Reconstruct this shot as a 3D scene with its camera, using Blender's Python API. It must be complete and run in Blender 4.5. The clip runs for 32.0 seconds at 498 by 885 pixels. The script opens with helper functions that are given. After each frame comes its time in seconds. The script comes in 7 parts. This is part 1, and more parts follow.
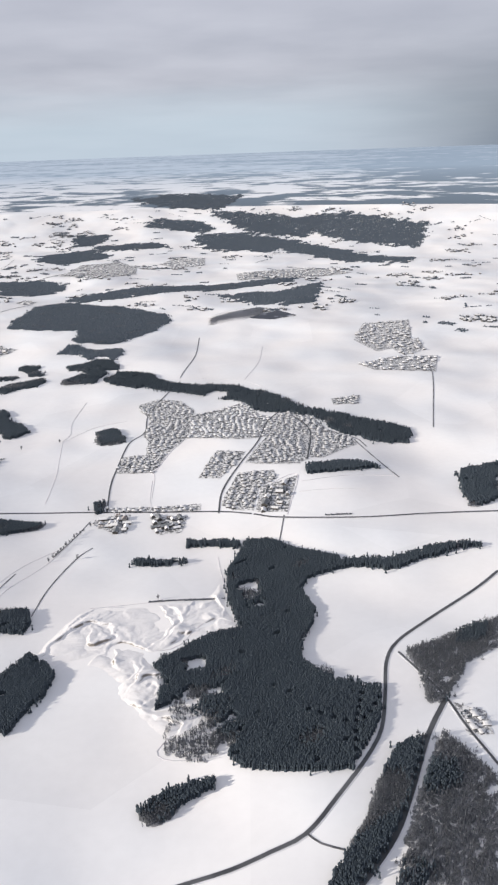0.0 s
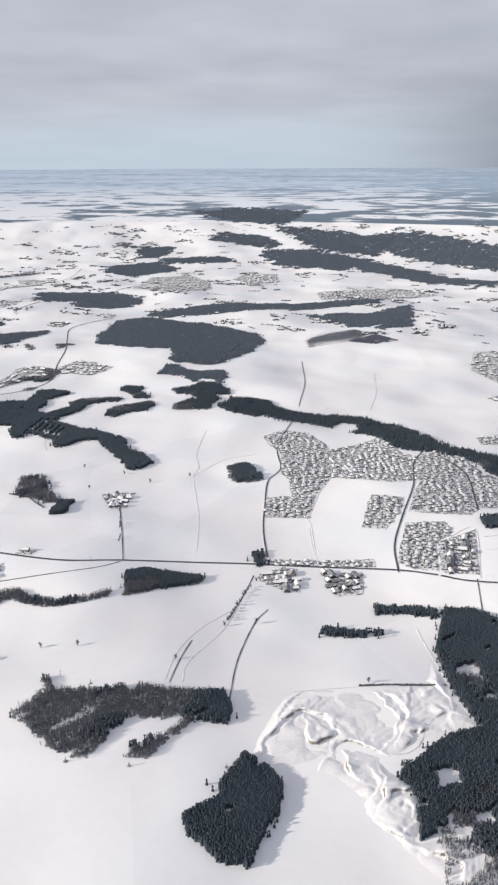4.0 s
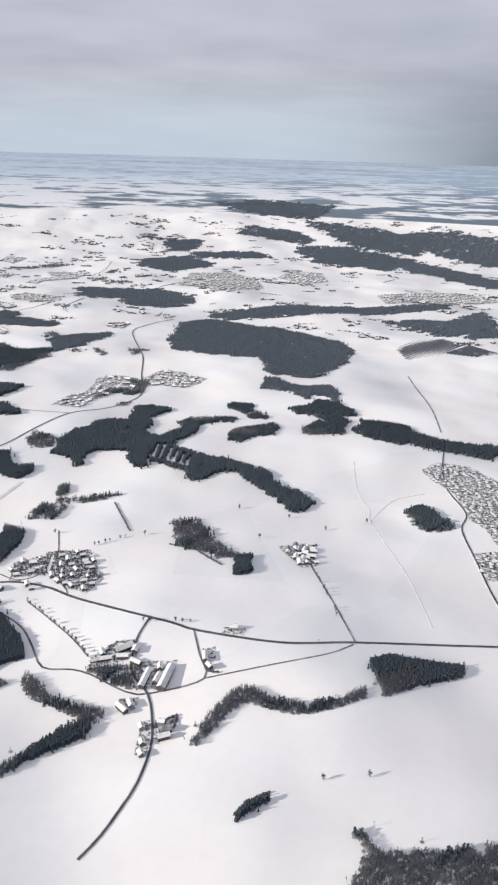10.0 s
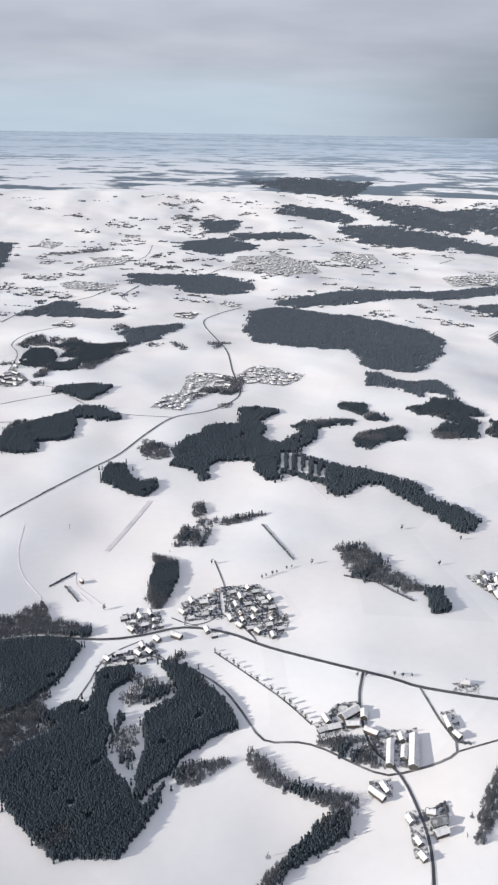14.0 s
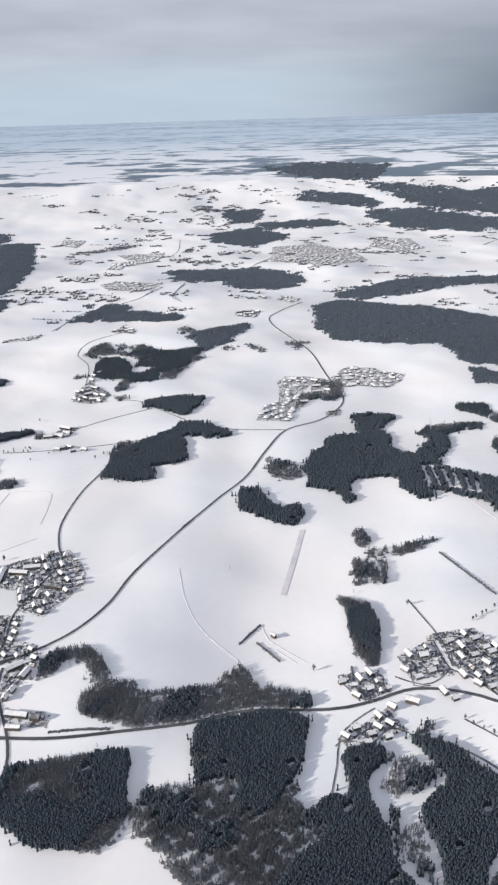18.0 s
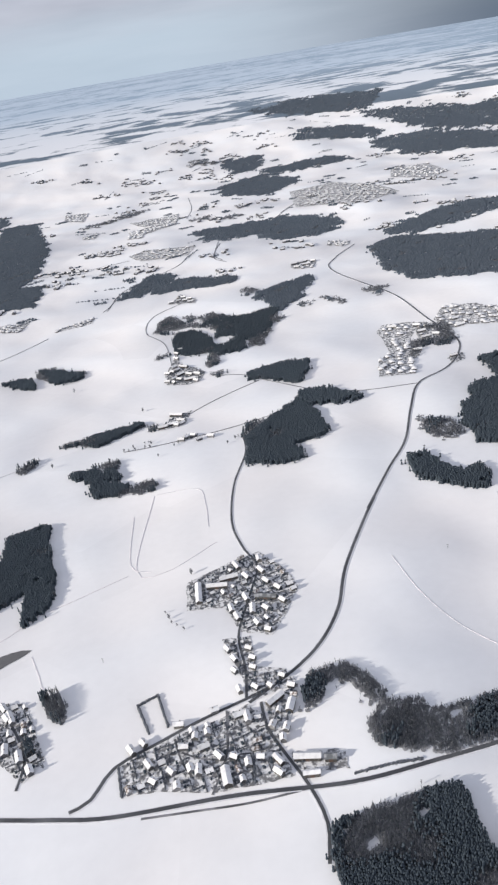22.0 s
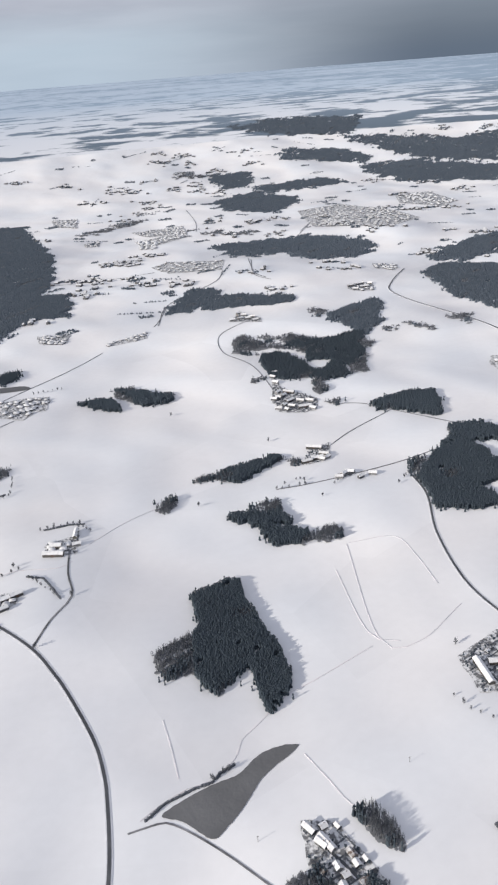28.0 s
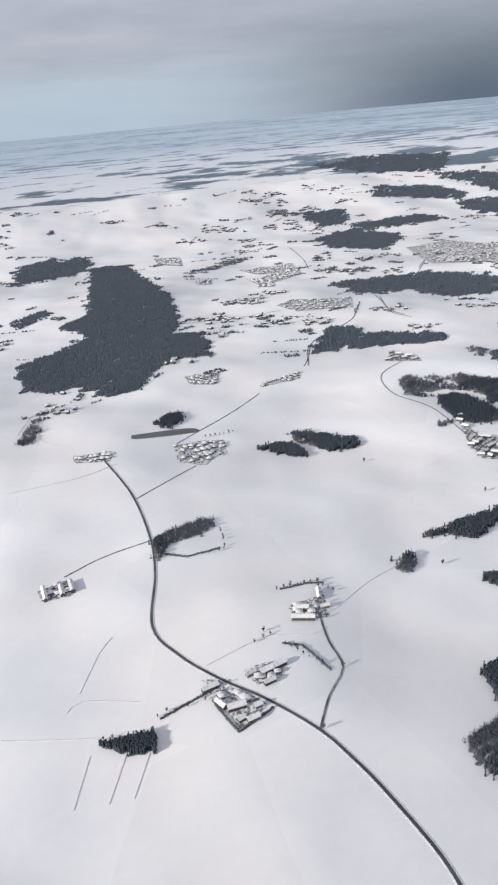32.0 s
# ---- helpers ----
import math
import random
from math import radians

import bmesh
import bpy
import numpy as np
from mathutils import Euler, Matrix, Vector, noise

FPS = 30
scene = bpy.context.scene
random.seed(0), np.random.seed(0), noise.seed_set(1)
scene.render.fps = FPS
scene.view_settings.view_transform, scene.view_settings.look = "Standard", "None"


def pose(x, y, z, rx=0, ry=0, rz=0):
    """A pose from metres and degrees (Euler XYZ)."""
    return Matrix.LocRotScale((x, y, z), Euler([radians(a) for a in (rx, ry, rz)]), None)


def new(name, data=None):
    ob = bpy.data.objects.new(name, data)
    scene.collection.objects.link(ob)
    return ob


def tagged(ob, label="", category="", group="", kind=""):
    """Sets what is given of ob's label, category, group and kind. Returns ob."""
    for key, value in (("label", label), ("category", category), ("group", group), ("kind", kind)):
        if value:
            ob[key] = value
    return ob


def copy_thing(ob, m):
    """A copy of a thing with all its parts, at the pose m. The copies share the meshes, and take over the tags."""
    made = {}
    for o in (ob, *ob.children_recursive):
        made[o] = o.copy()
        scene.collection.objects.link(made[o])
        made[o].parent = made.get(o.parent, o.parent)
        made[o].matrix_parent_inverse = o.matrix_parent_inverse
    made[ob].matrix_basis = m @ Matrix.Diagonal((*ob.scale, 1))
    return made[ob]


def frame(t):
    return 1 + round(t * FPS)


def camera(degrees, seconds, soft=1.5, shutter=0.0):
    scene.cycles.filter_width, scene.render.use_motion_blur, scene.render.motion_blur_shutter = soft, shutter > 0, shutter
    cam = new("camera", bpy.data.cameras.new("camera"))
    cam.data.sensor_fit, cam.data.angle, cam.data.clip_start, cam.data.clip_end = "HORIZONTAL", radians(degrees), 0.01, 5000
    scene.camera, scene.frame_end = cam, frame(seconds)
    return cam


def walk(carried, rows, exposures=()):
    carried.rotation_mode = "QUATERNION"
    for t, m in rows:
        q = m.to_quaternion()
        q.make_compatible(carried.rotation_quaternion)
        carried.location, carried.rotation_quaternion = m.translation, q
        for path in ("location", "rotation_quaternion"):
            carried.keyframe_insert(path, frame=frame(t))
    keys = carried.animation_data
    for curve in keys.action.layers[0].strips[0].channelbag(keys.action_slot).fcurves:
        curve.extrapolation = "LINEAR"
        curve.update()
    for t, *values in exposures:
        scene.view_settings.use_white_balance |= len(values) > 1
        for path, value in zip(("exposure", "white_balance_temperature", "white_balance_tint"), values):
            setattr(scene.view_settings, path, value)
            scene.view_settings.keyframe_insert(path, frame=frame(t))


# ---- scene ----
# ---------- the camera and its flight ----------
cam = camera(35.51, 32.0, soft=2.3)
# seconds, place in metres, then yaw to the left of +y, pitch and roll in degrees
PATH = [
    (0, 0.0, 0.0, 298.0, 0.00, -20.80, -2.10),
    (0.5, -16.3, 10.1, 298.1, 0.38, -20.00, -1.45),
    (1, -32.7, 20.3, 298.1, 0.81, -19.21, -0.80),
    (1.5, -49.0, 30.4, 298.1, 1.09, -18.78, -0.47),
    (2, -65.3, 40.4, 298.2, 1.29, -18.80, -0.28),
    (2.5, -81.7, 50.5, 298.2, 1.43, -18.93, -0.13),
    (3, -98.0, 60.6, 298.2, 1.59, -19.11, -0.15),
    (3.5, -114.4, 70.6, 298.2, 1.60, -19.31, -0.40),
    (4, -130.7, 80.6, 298.2, 1.55, -19.81, -0.29),
    (4.5, -147.1, 90.6, 298.3, 1.30, -20.17, 0.12),
    (6.5, -212.5, 130.4, 298.3, -1.62, -20.52, 1.54),
    (7, -228.8, 140.3, 298.3, -1.80, -20.78, 1.59),
    (7.5, -245.2, 150.2, 298.3, -1.53, -20.98, 1.58),
    (8, -261.6, 160.0, 298.4, -0.93, -21.20, 1.34),
    (8.5, -277.9, 169.9, 298.4, -0.11, -21.28, 1.20),
    (9, -294.3, 179.7, 298.4, 0.39, -21.11, 0.99),
    (9.5, -310.7, 189.5, 298.4, 0.10, -20.81, 1.07),
    (10, -327.0, 199.3, 298.4, -0.98, -20.46, 1.71),
    (10.5, -343.4, 209.1, 298.4, -2.53, -20.28, 2.18),
    (11, -359.8, 218.8, 298.4, -3.68, -20.54, 2.32),
    (11.5, -376.2, 228.6, 298.4, -3.99, -21.21, 2.02),
    (12, -392.5, 238.3, 298.4, -3.39, -21.90, 1.77),
    (12.5, -408.9, 248.0, 298.4, -2.55, -22.32, 1.50),
    (13, -425.3, 257.7, 298.4, -1.85, -22.45, 1.37),
    (13.5, -441.7, 267.4, 298.4, -1.34, -22.29, 1.21),
    (14, -458.1, 277.0, 298.4, -1.05, -22.05, 0.91),
    (14.5, -474.4, 286.6, 298.4, -0.99, -21.98, 0.53),
    (15, -490.8, 296.3, 298.4, -0.91, -22.05, 0.13),
    (15.5, -507.2, 305.9, 298.4, -0.85, -22.18, -0.17),
    (17.5, -572.8, 344.1, 298.3, -1.56, -22.86, -0.89),
    (18, -589.2, 353.6, 298.3, -1.86, -22.98, -1.66),
    (18.5, -605.6, 363.0, 298.3, -2.03, -22.98, -2.78),
    (19, -622.0, 372.5, 298.3, -1.94, -23.02, -4.13),
    (19.5, -638.4, 382.0, 298.2, -1.79, -23.32, -5.36),
    (20, -654.8, 391.4, 298.2, -1.70, -23.94, -6.32),
    (20.5, -671.2, 400.8, 298.2, -1.72, -24.91, -7.33),
    (21, -687.6, 410.2, 298.2, -1.88, -25.75, -8.10),
    (21.5, -704.1, 419.6, 298.1, -2.29, -26.25, -8.86),
    (22, -720.5, 429.0, 298.1, -2.42, -26.42, -9.62),
    (22.5, -736.9, 438.3, 298.1, -2.46, -26.67, -10.09),
    (23, -753.3, 447.6, 298.1, -2.80, -26.68, -9.85),
    (23.5, -769.7, 456.9, 298.0, -3.56, -26.66, -9.16),
    (24, -786.1, 466.2, 298.0, -5.21, -26.73, -7.95),
    (24.5, -802.6, 475.5, 298.0, -6.65, -27.04, -7.40),
    (25, -819.0, 484.7, 297.9, -7.01, -27.82, -7.47),
    (25.5, -835.4, 494.0, 297.9, -7.57, -28.24, -7.02),
    (27.5, -901.2, 530.7, 297.8, -10.20, -26.68, -4.73),
    (28, -917.6, 539.9, 297.7, -10.38, -25.85, -4.46),
    (28.5, -934.0, 549.0, 297.7, -10.36, -25.31, -4.22),
    (29, -950.5, 558.1, 297.6, -10.14, -24.96, -4.18),
    (29.5, -966.9, 567.2, 297.6, -9.88, -24.57, -4.14),
    (30, -983.4, 576.3, 297.6, -9.57, -24.26, -4.04),
    (30.5, -999.8, 585.3, 297.5, -9.16, -23.81, -4.17),
    (31, -1016.3, 594.4, 297.5, -8.65, -23.42, -4.40),
    (31.5, -1032.7, 603.4, 297.4, -8.04, -23.10, -4.79),
    (32, -1049.2, 612.4, 297.4, -7.43, -22.95, -5.21),
]
EXPOSURES = [(0.0, -0.02, 6760, 11), (10.0, -0.03, 6760, 11), (15.0, -0.03, 6600, 10), (24.0, -0.07, 6560, 11), (32.0, -0.18, 6580, 10)]
walk(cam, [(t, pose(x, y, z, 90 + pitch, 0, yaw) @ pose(0, 0, 0, 0, 0, roll)) for t, x, y, z, yaw, pitch, roll in PATH], EXPOSURES)

# ---------- world, sun, exposure ----------
SUN_EL, SUN_AZ = 19.5, 18.0   # degrees; shadows fall towards SUN_AZ, counted from +x to +y
world = bpy.data.worlds.new("world")
scene.world = world
world.use_nodes = True


def nodes_of(tree):
    n, l = tree.nodes, tree.links

    def add(kind, **values):
        node = n.new(kind)
        for key, value in values.items():
            if key in ("op",):
                node.operation = value
            elif key == "blend":
                node.data_type, node.blend_type = "RGBA", value
            else:
                node.inputs[key.replace("_", " ")].default_value = value
        return node
    return n, l, add


def build_world():
    t = world.node_tree
    n, l, add = nodes_of(t)
    n.clear()
    out, bg = add("ShaderNodeOutputWorld"), add("ShaderNodeBackground", Strength=1.0)
    l.new(bg.outputs[0], out.inputs[0])
    co = add("ShaderNodeTexCoord")
    sep = add("ShaderNodeSeparateXYZ")
    l.new(co.outputs["Generated"], sep.inputs[0])
    sky = add("ShaderNodeTexSky")
    sky.sky_type, sky.sun_disc = "NISHITA", False
    sky.sun_elevation, sky.sun_rotation = radians(SUN_EL), radians(270 - SUN_AZ)
    dim = add("ShaderNodeMix", blend="MULTIPLY")
    dim.inputs[0].default_value = 1.0
    l.new(sky.outputs[0], dim.inputs[6])
    dim.inputs[7].default_value = (0.075, 0.075, 0.075, 1)
    # cloud deck, seen from below: the pattern shrinks towards the horizon
    low = add("ShaderNodeMath", op="MAXIMUM")
    l.new(sep.outputs[2], low.inputs[0])
    low.inputs[1].default_value = 0.0
    lift = add("ShaderNodeMath", op="ADD")
    l.new(low.outputs[0], lift.inputs[0])
    lift.inputs[1].default_value = 0.10
    px, py = add("ShaderNodeMath", op="DIVIDE"), add("ShaderNodeMath", op="DIVIDE")
    for node, k in ((px, 0), (py, 1)):
        l.new(sep.outputs[k], node.inputs[0])
        l.new(lift.outputs[0], node.inputs[1])
    comb = add("ShaderNodeCombineXYZ")
    l.new(px.outputs[0], comb.inputs[0])
    l.new(py.outputs[0], comb.inputs[1])
    cloud = add("ShaderNodeTexNoise", Scale=0.9, Detail=6.0, Roughness=0.5)
    l.new(comb.outputs[0], cloud.inputs["Vector"])
    ramp = add("ShaderNodeValToRGB")
    ramp.color_ramp.elements[0].position, ramp.color_ramp.elements[0].color = 0.31, (0.485, 0.52, 0.63, 1)
    ramp.color_ramp.elements[1].position, ramp.color_ramp.elements[1].color = 0.64, (0.61, 0.645, 0.76, 1)
    l.new(cloud.outputs["Fac"], ramp.inputs[0])
    # darker bank of cloud towards +x, near the horizon
    bank = add("ShaderNodeMapRange")
    bank.interpolation_type = "SMOOTHSTEP"
    l.new(sep.outputs[0], bank.inputs["Value"])
    bank.inputs["From Min"].default_value, bank.inputs["From Max"].default_value = 0.0, 0.42
    near = add("ShaderNodeMapRange")
    near.interpolation_type = "SMOOTHSTEP"
    l.new(sep.outputs[2], near.inputs["Value"])
    near.inputs["From Min"].default_value, near.inputs["From Max"].default_value = 0.0, 0.16
    near.inputs["To Min"].default_value, near.inputs["To Max"].default_value = 1.0, 0.0
    both = add("ShaderNodeMath", op="MULTIPLY")
    l.new(bank.outputs[0], both.inputs[0])
    l.new(near.outputs[0], both.inputs[1])
    dark = add("ShaderNodeMix", blend="MIX")
    l.new(both.outputs[0], dark.inputs[0])
    l.new(ramp.outputs[0], dark.inputs[6])
    dark.inputs[7].default_value = (0.13, 0.18, 0.26, 1)
    # pale gap under the deck, with wisps
    wisp = add("ShaderNodeTexNoise", Scale=2.2, Detail=5.0)
    squash = add("ShaderNodeMapping")
    squash.inputs["Scale"].default_value = (1.0, 1.0, 9.0)
    l.new(co.outputs["Generated"], squash.inputs[0])
    l.new(squash.outputs[0], wisp.inputs["Vector"])
    gap = add("ShaderNodeMapRange")
    gap.interpolation_type = "SMOOTHSTEP"
    wob = add("ShaderNodeMath", op="MULTIPLY_ADD")
    l.new(wisp.outputs["Fac"], wob.inputs[0])
    wob.inputs[1].default_value = 0.09
    l.new(sep.outputs[2], wob.inputs[2])
    l.new(wob.outputs[0], gap.inputs["Value"])
    gap.inputs["From Min"].default_value, gap.inputs["From Max"].default_value = 0.06, 0.14
    gap.inputs["To Min"].default_value, gap.inputs["To Max"].default_value = 0.8, 0.0
    notbank = add("ShaderNodeMath", op="SUBTRACT")
    notbank.inputs[0].default_value = 1.0
    l.new(bank.outputs[0], notbank.inputs[1])
    gapfac = add("ShaderNodeMath", op="MULTIPLY")
    l.new(gap.outputs[0], gapfac.inputs[0])
    l.new(notbank.outputs[0], gapfac.inputs[1])
    pale = add("ShaderNodeMix", blend="MIX")
    l.new(gapfac.outputs[0], pale.inputs[0])
    l.new(dark.outputs[2], pale.inputs[6])
    pale.inputs[7].default_value = (0.58, 0.725, 0.87, 1)
    mix = add("ShaderNodeMix", blend="MIX")
    mix.inputs[0].default_value = 0.88
    l.new(dim.outputs[2], mix.inputs[6])
    l.new(pale.outputs[2], mix.inputs[7])
    l.new(mix.outputs[2], bg.inputs[0])


build_world()
sun_data = bpy.data.lights.new("sun", "SUN")
sun_data.energy, sun_data.angle, sun_data.color = 4.6, radians(0.8), (1.0, 0.945, 0.855)
sun = new("sun", sun_data)
sun.rotation_euler = Vector((math.cos(radians(SUN_AZ)), math.sin(radians(SUN_AZ)), -math.tan(radians(SUN_EL)))).to_track_quat("-Z", "Y").to_euler()
scene.view_settings.exposure = 0.0

# ---------- terrain ----------
EYE_Z, CX, CY, NEAR_R, FAR_R = 298.0, -525.0, 306.0, 2000.0, 4300.0


def spread(r):
    """True distance that the ring at radius r stands for: beyond NEAR_R the plain is drawn in towards the horizon."""
    s = np.clip((r - NEAR_R) / (FAR_R - NEAR_R), 0, 1.2)
    return np.maximum(r, 1) + 36000 * s ** 3


def hz(x, y):
    """Height of the ground: soft farmland swells, rising to the horizon far out."""
    x, y = np.asarray(x, float), np.asarray(y, float)
    w = 2.2 * np.sin(x / 61 + 1.3 * np.sin(y / 97)) + 1.8 * np.sin(y / 53 + 1.1 * np.sin(x / 83) + 1.0) + 2.0 * np.sin((x + y) / 127 + 0.5)
    r = np.hypot(x - CX, y - CY)
    s = np.clip((r - NEAR_R) / (FAR_R - NEAR_R), 0, 1.2)
    return w * np.clip(1 - s * 3, 0, 1) + np.where(r > NEAR_R, EYE_Z - EYE_Z * r / spread(r), 0.0)


# ---------- materials ----------
def material(name, colour, rough=0.8, other=None, scale=1.0, detail=5.0, low=0.35, high=0.65, bump=0.0, bump_scale=None, vary=0.0, coords="Object", spec=0.2):
    """Two colours mixed by a noise of the given scale, grain bump, and a per-object shift of brightness."""
    m = bpy.data.materials.new(name)
    m.use_nodes = True
    n, l, add = nodes_of(m.node_tree)
    bsdf = n["Principled BSDF"]
    bsdf.inputs["Roughness"].default_value = rough
    bsdf.inputs["Specular IOR Level"].default_value = spec
    co = add("ShaderNodeTexCoord")
    noise_node = add("ShaderNodeTexNoise", Scale=scale, Detail=detail)
    l.new(co.outputs[coords], noise_node.inputs["Vector"])
    ramp = add("ShaderNodeMapRange")
    l.new(noise_node.outputs["Fac"], ramp.inputs["Value"])
    ramp.inputs["From Min"].default_value, ramp.inputs["From Max"].default_value = low, high
    mix = add("ShaderNodeMix", blend="MIX")
    mix.inputs[6].default_value = (*colour, 1)
    mix.inputs[7].default_value = (*(other or colour), 1)
    l.new(ramp.outputs[0], mix.inputs[0])
    result = mix.outputs[2]
    if vary:
        info, rng = add("ShaderNodeObjectInfo"), add("ShaderNodeMapRange")
        l.new(info.outputs["Random"], rng.inputs["Value"])
        rng.inputs["To Min"].default_value, rng.inputs["To Max"].default_value = 1 - vary, 1 + vary
        hsv = add("ShaderNodeHueSaturation")
        l.new(rng.outputs[0], hsv.inputs["Value"])
        l.new(result, hsv.inputs["Color"])
        result = hsv.outputs[0]
    l.new(result, bsdf.inputs["Base Color"])
    if bump:
        grain = add("ShaderNodeTexNoise", Scale=bump_scale or scale * 4, Detail=4.0)
        l.new(co.outputs[coords], grain.inputs["Vector"])
        b = add("ShaderNodeBump", Strength=bump, Distance=1.0)
        l.new(grain.outputs["Fac"], b.inputs["Height"])
        l.new(b.outputs[0], bsdf.inputs["Normal"])
    return m


def island_material(name, colour, other, rough=0.9, spec=0.1):
    """For joined plants: each island takes its own tone between two colours."""
    m = bpy.data.materials.new(name)
    m.use_nodes = True
    n, l, add = nodes_of(m.node_tree)
    bsdf = n["Principled BSDF"]
    bsdf.inputs["Roughness"].default_value, bsdf.inputs["Specular IOR Level"].default_value = rough, spec
    geo, mix = add("ShaderNodeNewGeometry"), add("ShaderNodeMix", blend="MIX")
    l.new(geo.outputs["Random Per Island"], mix.inputs[0])
    mix.inputs[6].default_value, mix.inputs[7].default_value = (*colour, 1), (*other, 1)
    l.new(mix.outputs[2], bsdf.inputs["Base Color"])
    return m


def field_snow():
    """Snow over farmland: wind-packed sheets, faint parcels, drift relief."""
    m = bpy.data.materials.new("field_snow")
    m.use_nodes = True
    n, l, add = nodes_of(m.node_tree)
    bsdf = n["Principled BSDF"]
    bsdf.inputs["Roughness"].default_value, bsdf.inputs["Specular IOR Level"].default_value = 0.65, 0.25
    co = add("ShaderNodeTexCoord")
    broad = add("ShaderNodeTexNoise", Scale=0.010, Detail=1.2, Roughness=0.4)
    fine = add("ShaderNodeTexNoise", Scale=0.16, Detail=6.0, Roughness=0.6)
    parcel = add("ShaderNodeTexVoronoi", Scale=0.0085)
    for node in (broad, fine):
        l.new(co.outputs["Object"], node.inputs["Vector"])
    l.new(co.outputs["Object"], parcel.inputs["Vector"])
    tone = add("ShaderNodeMix", blend="MIX")
    tone.inputs[6].default_value, tone.inputs[7].default_value = (0.80, 0.785, 0.785, 1), (0.76, 0.775, 0.80, 1)
    ramp = add("ShaderNodeMapRange")
    l.new(broad.outputs["Fac"], ramp.inputs["Value"])
    ramp.inputs["From Min"].default_value, ramp.inputs["From Max"].default_value = 0.35, 0.7
    l.new(ramp.outputs[0], tone.inputs[0])
    bw = add("ShaderNodeSeparateColor")
    l.new(parcel.outputs["Color"], bw.inputs[0])
    level = add("ShaderNodeMapRange")
    l.new(bw.outputs[0], level.inputs["Value"])
    level.inputs["To Min"].default_value, level.inputs["To Max"].default_value = 0.97, 1.025
    speck = add("ShaderNodeMapRange")
    l.new(fine.outputs["Fac"], speck.inputs["Value"])
    speck.inputs["From Min"].default_value, speck.inputs["From Max"].default_value = 0.25, 0.75
    speck.inputs["To Min"].default_value, speck.inputs["To Max"].default_value = 0.975, 1.02
    prod = add("ShaderNodeMath", op="MULTIPLY")
    l.new(level.outputs[0], prod.inputs[0])
    l.new(speck.outputs[0], prod.inputs[1])
    hsv = add("ShaderNodeHueSaturation")
    l.new(prod.outputs[0], hsv.inputs["Value"])
    l.new(tone.outputs[2], hsv.inputs["Color"])
    l.new(hsv.outputs[0], bsdf.inputs["Base Color"])
    swell = add("ShaderNodeTexNoise", Scale=0.0042, Detail=1.0, Roughness=0.4)
    l.new(co.outputs["Object"], swell.inputs["Vector"])
    b0 = add("ShaderNodeBump", Strength=1.0, Distance=40.0)
    l.new(swell.outputs["Fac"], b0.inputs["Height"])
    b1 = add("ShaderNodeBump", Strength=1.0, Distance=10.0)
    l.new(b0.outputs[0], b1.inputs["Normal"])
    l.new(broad.outputs["Fac"], b1.inputs["Height"])
    b2 = add("ShaderNodeBump", Strength=0.10, Distance=0.6)
    l.new(fine.outputs["Fac"], b2.inputs["Height"])
    l.new(b1.outputs[0], b2.inputs["Normal"])
    l.new(b2.outputs[0], bsdf.inputs["Normal"])
    return m


